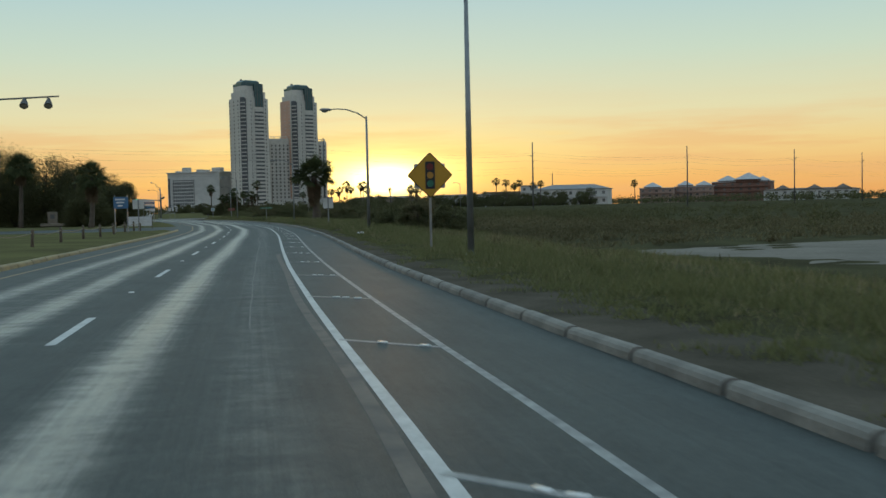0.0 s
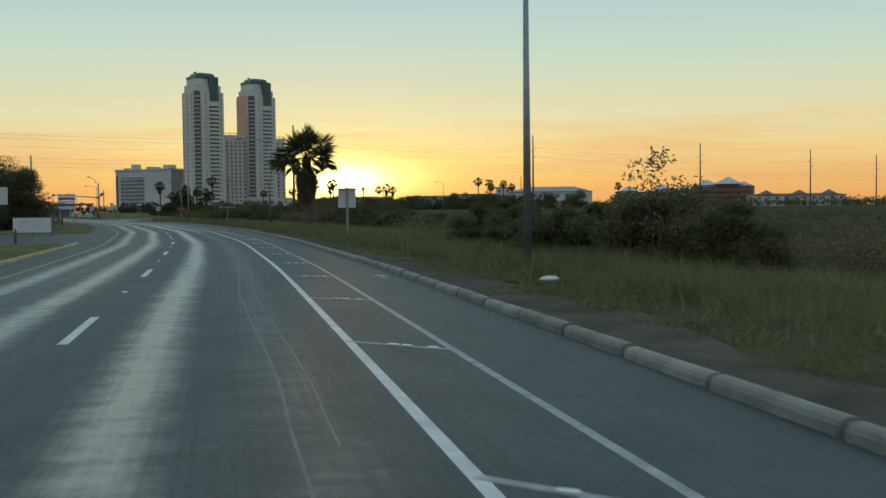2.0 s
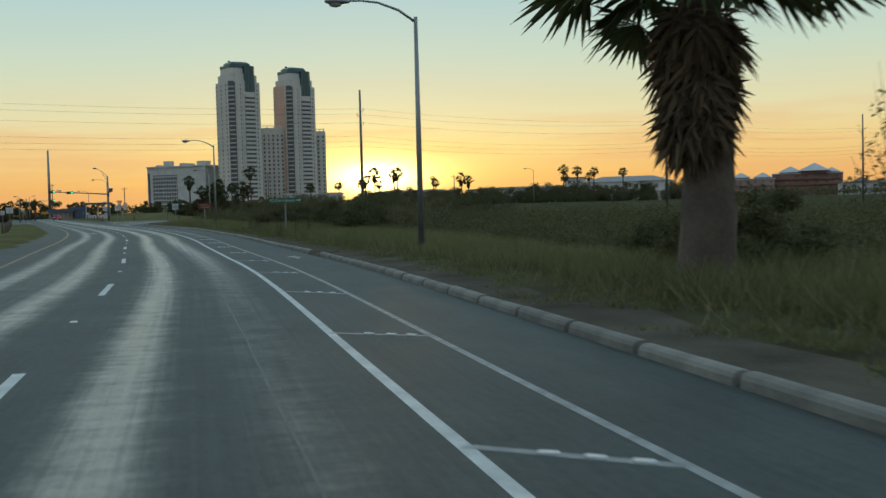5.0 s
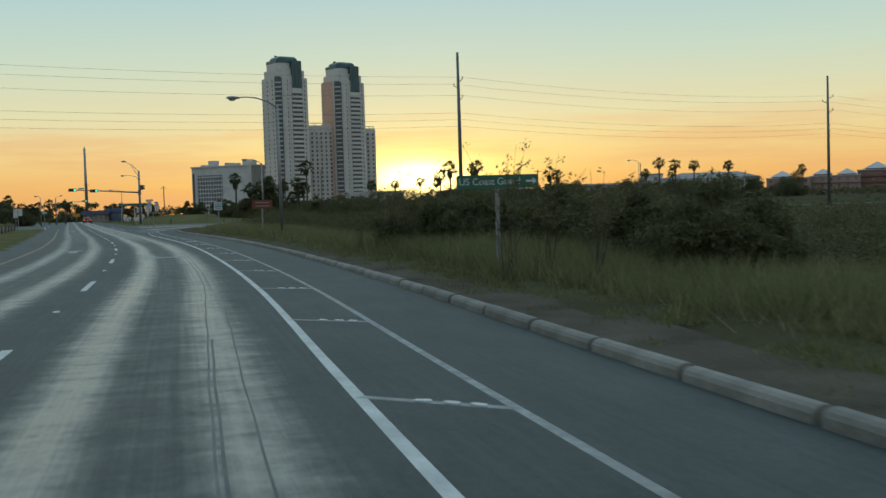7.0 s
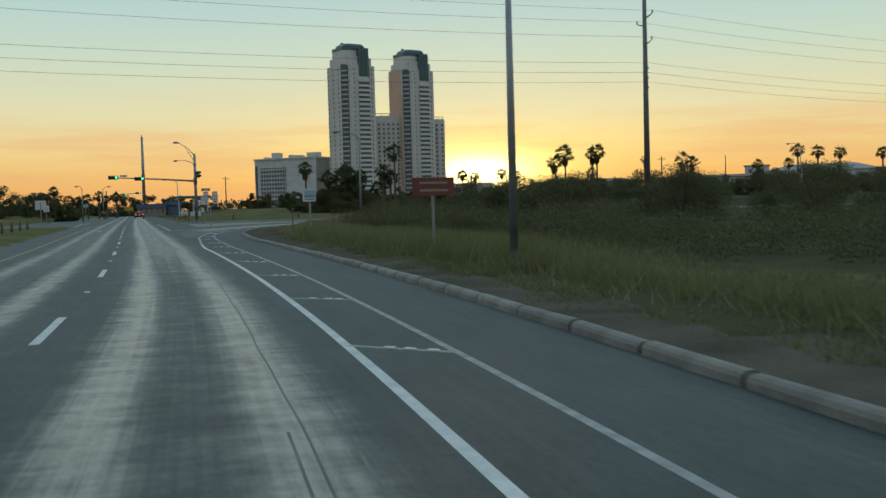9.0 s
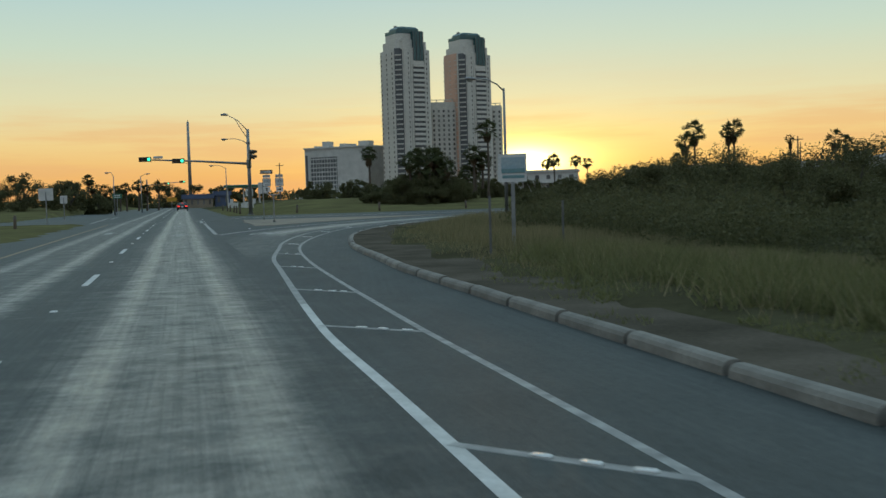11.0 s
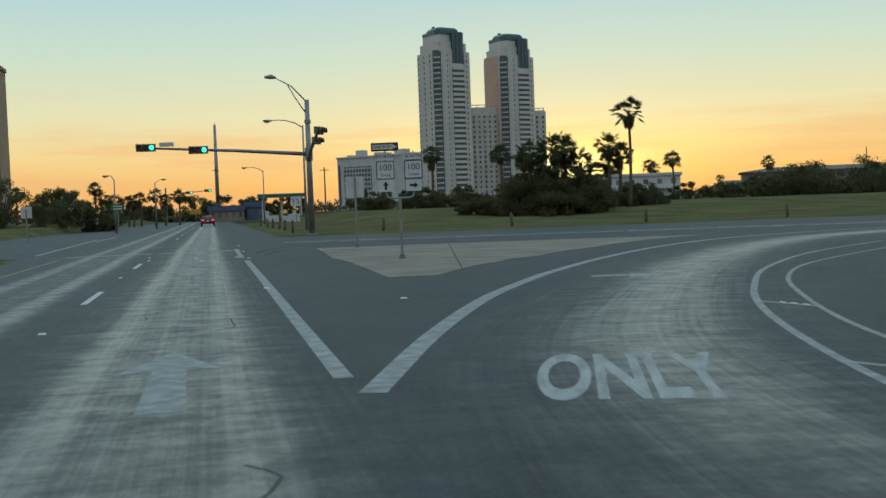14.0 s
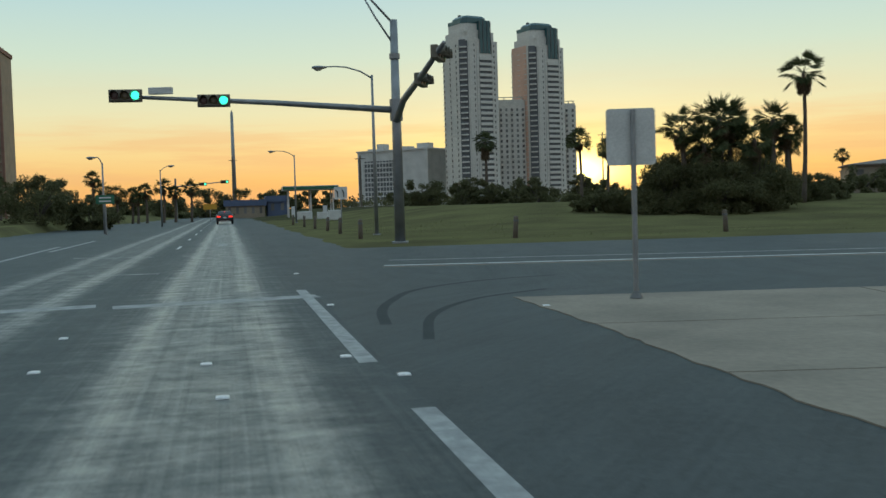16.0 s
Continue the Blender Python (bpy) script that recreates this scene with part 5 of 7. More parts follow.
palm(24.2, 68.3, 10.0, 1.7, "tall slender fan palm standing alone on the lawn", 120, 0.8, 0.12, 26, stiff=True)
palm(40.1, 117.3, 6.9, 1.6, "slender fan palm beyond the lawn", 121, 0.3, 0.13, 26)
palm(6.4, 150, 10.6, 2.1, "bushy fan palm in front of the towers", 122, 1.6, 0.2, 32)
palm(16.2, 119, 8.6, 1.9, "fan palm against the sunset", 123, 0.4, 0.15, 28)
palm(19.0, 118, 7.4, 1.8, "fan palm against the sunset", 124, 0.4, 0.15, 28)
for i, (x, y, h, cr) in enumerate([(51.9, 71.9, 9.5, 1.9), (49.1, 65.7, 8.2, 1.7), (57.0, 71.2, 9.7, 1.8), (56.2, 71.0, 8.8, 1.3), (66.0, 75.0, 7.6, 0.9), (73, 77, 8.0, 1.7), (75, 78, 7.4, 1.5)]):
    palm(x, y, h - 0.2, cr, "slender fan palm behind the marsh", 130 + i, 1.1, 0.13, 28, group="skyline palms", stiff=True)
for i, (x, y, h, cr) in enumerate([(110, 115, 10.6, 1.9), (113, 112, 10.0, 1.8), (118, 113, 9.7, 1.7), (125, 109, 9.2, 1.6), (150, 210, 11, 2.2), (142, 215, 11, 2.2), (205, 225, 11.5, 2.3), (98, 250, 11, 2.4), (70, 270, 12, 2.6), (60, 265, 11, 2.4), (85, 330, 13, 3.0)]):
    palm(x, y, h, cr, "fan palm on the far side of the marsh", 150 + i, 0.5, 0.16, 22, group="skyline palms")
palm(31.2, -144.4, 6.7, 2.4, "stout fan palm with a shaggy skirt of dead fronds", 200, 2.0, 0.33, 42, stiff=True)
for i, (x, y, h, cr) in enumerate([(-48.8, 141.9, 6.6, 1.5), (-45.7, 142.9, 5.6, 1.8), (-44.6, 146, 5.4, 1.6), (-43.1, 143.7, 4.6, 1.3), (-41.9, 144.0, 5.8, 1.5), (-39.7, 144.6, 6.4, 1.6), (-38.2, 145.1, 5.4, 1.4), (-36.0, 145.6, 6.1, 1.6), (-50.5, 150, 5.4, 1.8), (-60, 138, 6, 1.6), (-70, 140, 6.4, 1.7)]):
    palm(x, y, h, cr, "fan palm in the row beside the far junction", 220 + i, 0.4, 0.14, 22, group="palm row")
for i, (x, y, h, sp) in enumerate([(-37, 93, 5.0, 4.2), (-44, 94, 6.0, 4.6), (-52, 96, 6.2, 5), (-61, 95, 5.8, 5), (-33.5, 97, 3.4, 3.0), (-72, 98, 6.2, 5.5), (-84, 100, 6.4, 6), (-41, 104, 5.4, 4)]):
    tree("tree", x, y, h, sp, "dense low dark tree on the far corner", 260 + i, 0.28, 220, 34, LEAF, 0.05)
for i, (x, y, h, sp) in enumerate([(-62, 226, 6.4, 9), (-53, 228, 7.6, 8), (-45, 232, 7.2, 8), (-38, 236, 5.6, 7), (-74, 224, 5.4, 9), (-30, 240, 4.6, 7), (-85, 226, 5.0, 9)]):
    tree("tree", x, y, h, sp, "broad dark wooded rise beyond the junction", 280 + i, 0.5, 220, 34, LEAF, 0.02)
for i in range(15):
    x, y = -6 + i * 2.6 + rnd.uniform(-1, 1), 128 + rnd.uniform(-10, 14)
    tree("bush", x, y, rnd.uniform(2.4, 4.2), rnd.uniform(2.0, 3.2), "rounded dark bush below the towers", 300 + i, 0.28, 150, 26, LEAF, 0.02)
# park trees on the left
for i, (x, y, h, sp) in enumerate([(9.2, -121, 5.4, 2.4), (6.6, -119, 7.2, 3.0), (3.4, -116.5, 8.6, 3.6), (-0.6, -115.5, 9.4, 4.0), (-4.6, -114.5, 10.4, 4.2), (-9, -115.5, 12.4, 4.6), (-14, -116, 13.5, 5.0), (-19, -118, 13.5, 5.0), (-11, -122, 12, 4.6), (6, -125.5, 5.4, 2.6), (2, -111, 8, 4), (-6, -109, 10, 4.5)]):
    tree("tree", x, y, h, sp, "dense dark evergreen tree at the edge of the lawn", 340 + i, 0.17, 560, 64, LEAF, 0.02, dense=1.2)
palm(7.4, -133.2, 7.0, 2.2, "fan palm among the park trees", 360, 1.6, 0.22, 38)
palm(-2.4, -122.0, 8.6, 2.2, "fan palm among the park trees", 361, 0.8, 0.22, 34)

# ---- street lamps ----


def street_lamp(x, y, h, arm, turn, label, z=None):
    gz = float(ground_height([x], [y])[0]) if z is None else z
    gz = max(gz, -0.1)
    t = thing("street_lamp", pose(x, y, gz, 0, 0, turn), label, "street lamp", "street lamps")
    part("base_plate", Shape().box(0, 0, 0.03, 0.34, 0.34, 0.06, bevel=0.02), GALV, t)
    part("pole", Shape().tube([(0, 0, 0.05), (0, 0, h * 0.5), (0, 0, h)], [0.095, 0.078, 0.055], 10), GALV, t, smooth=True)
    pts = [(0, 0, h - 0.15), (-0.25 * arm, 0, h + 0.18), (-0.55 * arm, 0, h + 0.38), (-0.8 * arm, 0, h + 0.42), (-arm, 0, h + 0.40)]
    part("arm", Shape().tube(pts, [0.04, 0.038, 0.034, 0.03, 0.028], 8), GALV, t, smooth=True)
    hd = Shape()
    hd.loft([[(-arm - dx, w * math.cos(a), h + 0.38 + v * math.sin(a)) for a in np.linspace(0, 2 * math.pi, 10, endpoint=False)]
             for dx, w, v in ((-0.08, 0.05, 0.04), (0.08, 0.10, 0.07), (0.3, 0.16, 0.09), (0.5, 0.14, 0.08), (0.62, 0.05, 0.04))])
    head = part("head", hd, GALV, t, smooth=True)
    part("lens", Shape().loft([[(-arm - 0.33 + r * 0.2 * math.cos(a), r * 0.13 * math.sin(a), zz) for a in np.linspace(0, 2 * math.pi, 12, endpoint=False)] for r, zz in ((1, h + 0.32), (0.8, h + 0.25), (0.4, h + 0.22))]), GLASS_LAMP, head)
    return t


LAMP = "tapered galvanised street lamp with a curved arm and cobra head"
street_lamp(31.35, -222.0, 7.1, 2.0, 0, LAMP)
street_lamp(31.75, -191.25, 6.6, 2.0, 0, LAMP)
street_lamp(29.4, -129.3, 6.8, 2.0, 5, LAMP)
street_lamp(21.5, -69.8, 6.9, 2.0, 10, LAMP)
street_lamp(18.6, -9.2, 6.75, 1.9, 35, LAMP)
street_lamp(-3.2, 48.6, 7.6, 2.2, 8, LAMP, 0.1)
street_lamp(-14.3, 99, 6.6, 1.9, 12, LAMP)
street_lamp(-25.3, 76, 5.4, 0.5, 12, LAMP)
street_lamp(-29.3, 106, 6.0, -1.4, 12, LAMP)
street_lamp(86.0, 60.0, 8.4, 1.6, 0, LAMP)
fl = thing("floodlight_mast", pose(11.5, -206.5, 0.1), "steel mast with a long arm carrying two floodlights", "light mast")
part("pole", Shape().tube([(0, 0, 0), (0, 0, 6.6)], [0.11, 0.08], 10), STEEL_DARK, fl, smooth=True)
part("arm", Shape().tube([(0, 0, 5.2), (3.0, 0, 5.9), (6.6, -0.4, 6.05)], [0.05, 0.04, 0.03], 8), STEEL_DARK, fl, smooth=True)
for dx in (5.3, 6.2):
    f = part("floodlight", Shape().tube([(dx, -0.35, 5.98), (dx, -0.4, 5.8), (dx, -0.5, 5.66)], [0.05, 0.13, 0.17], 10), STEEL_DARK, fl)
    part("lens", Shape().tube([(dx, -0.5, 5.655), (dx, -0.51, 5.645)], [0.15, 0.13], 10), GLASS_LAMP, f)

# ---- power line ----
POLES = [(-34.0, -50.3), (39.7, -17.0), (95.1, 7.6), (148.0, 31.4), (195.5, 56.0), (236.0, 82.0), (275.0, 108.0)]
LV = [(14.9, -1.0), (14.35, 1.0), (13.0, -0.9), (11.2, 0), (10.5, 0), (9.8, 0)]
line_turn = math.degrees(math.atan2(24.4, 54.0))
pole_ob = thing("power_pole", pose(POLES[1][0], POLES[1][1], -0.3, 0, 0, line_turn), "tall grey tapered power pole with short davit arms", "power pole", "power poles")
part("pole", Shape().tube([(0, 0, -0.2), (0, 0, 9), (0, 0, 18.0)], [0.24, 0.19, 0.13], 10), STEEL_DARK, pole_ob, smooth=True)
part("footing", Shape().tube([(0, 0, -0.6), (0, 0, 0.25)], [0.55, 0.55], 14), CONCRETE, pole_ob)
for zz, sx in LV[:3]:
    arm_p = part("davit_arm", Shape().tube([(0, 0, zz), (0, sx * 0.45, zz + 0.06), (0, sx * 0.85, zz + 0.22)], [0.07, 0.05, 0.03], 7), STEEL_DARK, pole_ob)
    part("insulator", Shape().tube([(0, sx * 0.85, zz + 0.2), (0, sx * 0.85, zz + 0.48)], [0.05, 0.035], 8), GLASS_DARK, arm_p)
for zz, sx in LV[3:]:
    part("insulator", Shape().tube([(0, -0.12, zz), (0, -0.34, zz + 0.02)], [0.045, 0.06], 8), GLASS_DARK, pole_ob)
for x, y in POLES[:1] + POLES[2:]:
    copy_thing(pole_ob, pose(x, y, -0.2, 0, 0, line_turn))
for k, (zz, sx) in enumerate(LV):
    off = Vector((-math.sin(radians(line_turn)), math.cos(radians(line_turn)), 0)) * (sx * 0.85 if sx else -0.33)
    for a, b in zip(POLES[:-1], POLES[1:]):
        A, B = Vector((*a, zz + 0.1)) + off, Vector((*b, zz + 0.1)) + off
        pts = [A.lerp(B, f) - Vector((0, 0, 4 * 0.9 * f * (1 - f))) for f in np.linspace(0, 1, 13)]
        tagged(part("power_cable", Shape().tube(pts, 0.009, 4, False), BLACK), "thin black power cable slung between the poles", "cable", "power cables")
mono = thing("mast", pose(-53.5, 262, 0), "very tall slender pale steel mast", "mast")
part("pole", Shape().tube([(0, 0, 0), (0, 0, 14), (0, 0, 26.6)], [0.62, 0.5, 0.36], 12), GALV, mono, smooth=True)
part("cap", Shape().tube([(0, 0, 26.6), (0, 0, 27.2)], [0.12, 0.1], 8), GALV, mono)
for x, y, h in ((-12.0, 150, 9), (-42, 205, 12), (75, 95, 9), (30, 190, 14)):
    t = thing("utility_pole", pose(x, y, 0), "weathered timber utility pole with a crossarm", "utility pole")
    part("pole", Shape().tube([(0, 0, 0), (0, 0, h)], [0.16, 0.1], 8), WOOD_POLE, t)
    part("crossarm", Shape().box(0, 0, h - 0.5, 1.6, 0.1, 0.12), WOOD_POLE, t)

# ---- the twin towers and the buildings round them ----


def tower(x, y, side, label, salmon=False):
    """A tall apartment tower: stepped shaft, balcony stacks with a slab for every storey, teal glazed crown."""
    t = thing("apartment_tower", pose(x, y, 0, 0, 0, 31), label, "apartment tower", "twin towers")
    h = side / 2
    sh = Shape()
    c = h * 0.30
    # plan with cut corners; the front corner (x-, y-) holds a balcony stack
    lower = [(-h + c, -h), (h - 1.6, -h), (h, -h + 1.6), (h, h - c), (h - c, h), (-h + c, h), (-h, h - c), (-h, -h + c)]
    sh.prism(lower, "z", -2, 88.6)
    for k, z0, z1 in ((0.88, 88.6, 93.6), (0.76, 93.6, 98.2)):
        sh.prism([(a * k, b * k) for a, b in lower], "z", z0, z1)
    part("wall", sh, WALL_WHITE, t)
    crown = Shape()
    crown.prism([(a * 0.77, b * 0.77) for a, b in lower], "z", 98.2, 100.2)
    crown.loft([[(a * q, b * q, z) for a, b in lower] for q, z in ((0.60, 100.2), (0.60, 101.6), (0.5, 102.8))])
    part("crown", crown, GLASS_TEAL, t, "dark teal glazed stepped crown")
    # tall glazed bay at the head of the balcony stack
    part("glazed_bay", Shape().box(h * 0.24, -h * 0.9, 90.6, h * 0.56, h * 0.24, 17.2), GLASS_TEAL, t)
    for u in (-0.06, 0.13, 0.35, 0.54):
        part("mullion", Shape().box(h * u, -h * 1.03, 90.6, 0.22, 0.3, 17.2), STEEL_DARK, t)
    for k, z in ((0.99, 88.9), (0.87, 93.9)):
        part("parapet", Shape().box(-h * 0.35, -h * k, z, h * 0.9, 0.5, 1.3), WALL_WHITE, t)
    for u, v in ((-0.4, 0.1), (0.25, 0.2)):
        part("roof_vent", Shape().box(h * u, h * v, 103.2, 1.4, 1.4, 1.6), STEEL_DARK, t)
    # dark boxes on the flat wall: balcony shade and glass put in as colour
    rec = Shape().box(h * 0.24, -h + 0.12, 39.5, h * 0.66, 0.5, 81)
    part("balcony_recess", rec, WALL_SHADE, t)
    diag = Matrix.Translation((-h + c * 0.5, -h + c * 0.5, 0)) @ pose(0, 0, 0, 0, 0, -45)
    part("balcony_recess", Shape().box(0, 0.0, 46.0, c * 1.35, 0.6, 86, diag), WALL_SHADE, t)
    slab = Shape().box(0, 0, 0, h * 0.70, 1.1, 1.55, bevel=0.05).mesh("balcony", WALL_WHITE)
    slab2 = Shape().box(0, -0.35, 0, c * 1.1, 1.5, 0.75, bevel=0.05).mesh("balcony", WALL_WHITE)
    win = Shape().box(0, 0, 0, 0.95, 0.16, 1.4).mesh("window", GLASS_HOUSE)
    sill = Shape().box(0, 0, 0, 1.9, 0.6, 0.35).mesh("sill", WALL_WHITE)
    for i in range(27):
        z = 3.2 + i * 2.92
        part("balcony", slab, WALL_WHITE, t, m=pose(h * 0.24, -h - 0.15, z))
    for i in range(29):
        z = 3.2 + i * 2.92
        part("balcony", slab2, WALL_WHITE, t, m=diag @ pose(0, 0, z))
    for i in range(29):
        z = 4.4 + i * 2.92
        for u in (-0.36, 0.0, 0.36):
            part("window", win, GLASS_DARK, t, m=pose(-h + 0.02, h * u * 1.5 + 1.0, z, 0, 0, 90))
            part("sill", sill, WALL_WHITE, t, m=pose(-h - 0.2, h * u * 1.5 + 1.0, z - 1.0, 0, 0, 90))
        part("window", win, GLASS_DARK, t, m=pose(h * 0.72, -h + 0.02, z) @ Matrix.Diagonal((0.7, 1, 1, 1)))
        part("window", win, GLASS_DARK, t, m=pose(-h * 0.36, -h + 0.02, z) @ Matrix.Diagonal((0.6, 1, 1, 1)))
    # panel over the white wall, the low sun's reflection put into its colour
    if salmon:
        part("side_face", Shape().box(-h - 0.03, h * 0.05, 44, 0.3, h * 1.2, 91), SUNSET_TINT, t, "side face coloured salmon for the sunset glow on it")
    for u in (-0.62, -0.22, 0.62):
        part("pier", Shape().box(u * h, -h - 0.12, 44, 0.7, 0.5, 88), WALL_WHITE, t)
    return t


tower(16.6, 561.0, 23.6, "tall white apartment tower with balconies and a teal glazed crown")
tower(56.2, 590.0, 23.4, "tall white apartment tower, sunset-tinted side face and teal glazed crown", True)


def wing(x, y, w, d, h, turn, label, cols):
    t = thing("apartment_block", pose(x, y, 0, 0, 0, turn), label, "apartment block")
    part("wall", Shape().box(0, 0, h / 2 - 1, w, d, h + 2), WALL_WHITE, t)
    part("parapet", Shape().box(0, 0, h + 0.5, w * 0.96, d * 0.9, 1.0), WALL_WHITE, t)
    for i in range(4):
        part("roof_post", Shape().box(-w * 0.4 + w * 0.8 * i / 3, -d * 0.4, h + 1.6, 0.5, 0.5, 1.4), WALL_WHITE, t)
    part("roof_beam", Shape().box(0, -d * 0.4, h + 2.4, w * 0.9, 0.6, 0.4), WALL_WHITE, t)
    win = Shape().box(0, 0, 0, 1.2, 0.14, 1.6).mesh("window", GLASS_HOUSE)
    slab = Shape().box(0, 0, 0, w / cols * 0.55, 0.9, 0.35).mesh("balcony", WALL_WHITE)
    for i in range(int(h / 2.95) - 1):
        for j in range(cols):
            u = -w / 2 + w * (j + 0.5) / cols
            part("window", win, GLASS_DARK, t, m=pose(u, -d / 2 + 0.02, 3.6 + i * 2.95))
            if j % 2:
                part("balcony", slab, WALL_WHITE, t, m=pose(u, -d / 2 - 0.35, 2.6 + i * 2.95))
    return t


wing(38.0, 586.0, 19.0, 14.0, 58.5, 8, "white mid-rise apartment block between the towers", 6)
wing(72.5, 602.0, 11.0, 14.0, 57.0, 8, "white mid-rise apartment wing beside the tower", 3)
wing(33.0, 560.0, 8.0, 10.0, 7.0, 8, "low white entrance block at the towers' foot", 3)

hot = thing("hotel", pose(-27.0, 618.0, 0, 0, 0, -30), "white concrete hotel with a blank end wall and recessed windows", "hotel")
part("wall", Shape().box(3.0, 0, 16.0, 50, 20, 36), STUCCO_WHITE, hot)
part("end_wall", Shape().box(27, 0, 16.5, 2.0, 22, 37), STUCCO_WHITE, hot)
part("cornice", Shape().box(3.0, 0, 34.4, 51, 21.4, 0.9), STUCCO_WHITE, hot)
# no recess is cut: dark panels carry its shade and the window glass
part("recess", Shape().box(-7.0, -10.05, 16.0, 21, 0.5, 25), WALL_SHADE, hot)
part("recess", Shape().box(-20.5, -10.05, 15.0, 1.6, 0.5, 30), WALL_SHADE, hot)
for i in range(9):
    part("floor_band", Shape().box(-7.0, -10.3, 4.4 + i * 2.85, 21, 0.5, 0.8), STUCCO_WHITE, hot)
for j in range(10):
    part("mullion", Shape().box(-17.0 + j * 2.22, -10.35, 16, 0.35, 0.6, 25), STUCCO_WHITE, hot)
for x, y, w, h in ((-10, 0, 5, 4.2), (2, 2, 4, 2.4), (9, -2, 6, 1.8), (20, 0, 8, 3.4), (-19, 2, 3, 1.6)):
    part("roof_housing", Shape().box(x, y, 34.8 + h / 2, w, 6, h), STUCCO_WHITE, hot)
part("podium", Shape().box(4, -12, 1.5, 58, 12, 6), STUCCO_WHITE, hot)

brown = thing("hotel_tower", pose(-189.5, 392, 0, 0, 0, 12), "tall mauve and brown hotel tower", "hotel tower")
part("wall", Shape().box(0, 0, 31, 44, 24, 66), STUCCO_TAN, brown)
for j in range(4):
    part("pier", Shape().box(14.5 + j * 2.6, -12.3, 31, 0.9, 0.8, 66), STUCCO_RED, brown)
for i in range(20):
    part("balcony", Shape().box(17, -12.6, 3 + i * 3.1, 9, 1.2, 0.5), STUCCO_RED, brown)
part("parapet", Shape().box(0, 0, 65, 45, 25, 1.6), STUCCO_RED, brown)


def low_block(name, x, y, w, d, h, turn, wall, roof, label, storeys=2, cols=8, hip=0.0, towers=()):
    """A low building with rows of windows and a flat or hipped roof."""
    gz = max(float(ground_height([x], [y])[0]), -0.2)
    t = thing(name, pose(x, y, gz, 0, 0, turn), label, "building")
    part("wall", Shape().box(0, 0, h / 2 - 0.5, w, d, h + 1), wall, t)
    if hip:
        r = Shape().loft([[(-w / 2 - 0.5, -d / 2 - 0.5, h), (w / 2 + 0.5, -d / 2 - 0.5, h), (w / 2 + 0.5, d / 2 + 0.5, h), (-w / 2 - 0.5, d / 2 + 0.5, h)],
                          [(-w / 2 - 0.5, -d / 2 - 0.5, h + 0.2), (w / 2 + 0.5, -d / 2 - 0.5, h + 0.2), (w / 2 + 0.5, d / 2 + 0.5, h + 0.2), (-w / 2 - 0.5, d / 2 + 0.5, h + 0.2)],
                          [(-w / 2 + d * 0.45, -0.3, h + hip), (w / 2 - d * 0.45, -0.3, h + hip), (w / 2 - d * 0.45, 0.3, h + hip), (-w / 2 + d * 0.45, 0.3, h + hip)]])
    else:
        r = Shape().box(0, 0, h + 0.25 - 0.3 * (name == "shop"), w + 0.7, d + 0.7, 0.5 + 0.6 * (name == "shop"))
    part("roof", r, roof, t)
    win = Shape().box(0, 0, 0, w / cols * 0.34, 0.16, h / storeys * 0.40).mesh("window", GLASS_HOUSE)
    for i in range(storeys):
        for j in range(cols):
            part("window", win, GLASS_HOUSE, t, m=pose(-w / 2 + w * (j + 0.5) / cols, -d / 2 - 0.02, h * (i + 0.52) / storeys))
        if i:
            part("balcony", Shape().box(0, -d / 2 - 0.5, h * i / storeys, w * 0.94, 1.0, 0.28), wall, t)
    for u, tw, th in towers:
        tp = part("roof_turret", Shape().box(u, -d * 0.2, h + th / 2, tw, tw, th), wall, t)
        part("turret_roof", Shape().loft([[(u - tw * 0.6, -d * 0.2 - tw * 0.6, h + th), (u + tw * 0.6, -d * 0.2 - tw * 0.6, h + th), (u + tw * 0.6, -d * 0.2 + tw * 0.6, h + th), (u - tw * 0.6, -d * 0.2 + tw * 0.6, h + th)],
                                          [(u - 0.2, -d * 0.2 - 0.2, h + th + tw * 0.32), (u + 0.2, -d * 0.2 - 0.2, h + th + tw * 0.32), (u + 0.2, -d * 0.2 + 0.2, h + th + tw * 0.32), (u - 0.2, -d * 0.2 + 0.2, h + th + tw * 0.32)]]), roof, tp)
    return t


low_block("white_hall", 186, 264, 38, 18, 8.0, -26, STUCCO_WHITE, ROOF_GREY, "white hall with a pale metal hipped roof", 2, 9, 2.6)
low_block("white_hall", 164, 270, 8, 8, 10.2, -26, STUCCO_WHITE, ROOF_GREY, "square white annexe with a flat pale roof", 3, 2)
low_block("warehouse", 208, 452, 56, 22, 9.6, -12, STUCCO_TAN, ROOF_BROWN, "long low tan building with a dark flat roof", 2, 10)
low_block("apartment_house", 196, 597, 32, 18, 6.8, -12, STUCCO_TAN, ROOF_BROWN, "tan house under a broad brown hipped roof", 2, 7, 3.2)
low_block("apartment_house", 284, 391, 22, 16, 9.4, -29, STUCCO_ROSE, ROOF_PALE, "rose-brown apartment house with pale turret roofs", 3, 5, 0.0, ((-3, 10, 1.0),))
low_block("apartment_house", 309, 388, 25, 16, 10.0, -30, STUCCO_ROSE, ROOF_PALE, "rose-brown apartment house with two pale turret roofs", 3, 6, 0.0, ((-6, 9, 1.2), (6, 9, 1.0)))
low_block("apartment_house", 337, 376, 37, 20, 12.4, -34, STUCCO_RED, ROOF_PALE, "brick-red apartment house with white balconies and pale hipped turrets", 4, 7, 0.0, ((-9, 11, 1.0), (4, 14, 1.6), (13, 8, 0.8)))
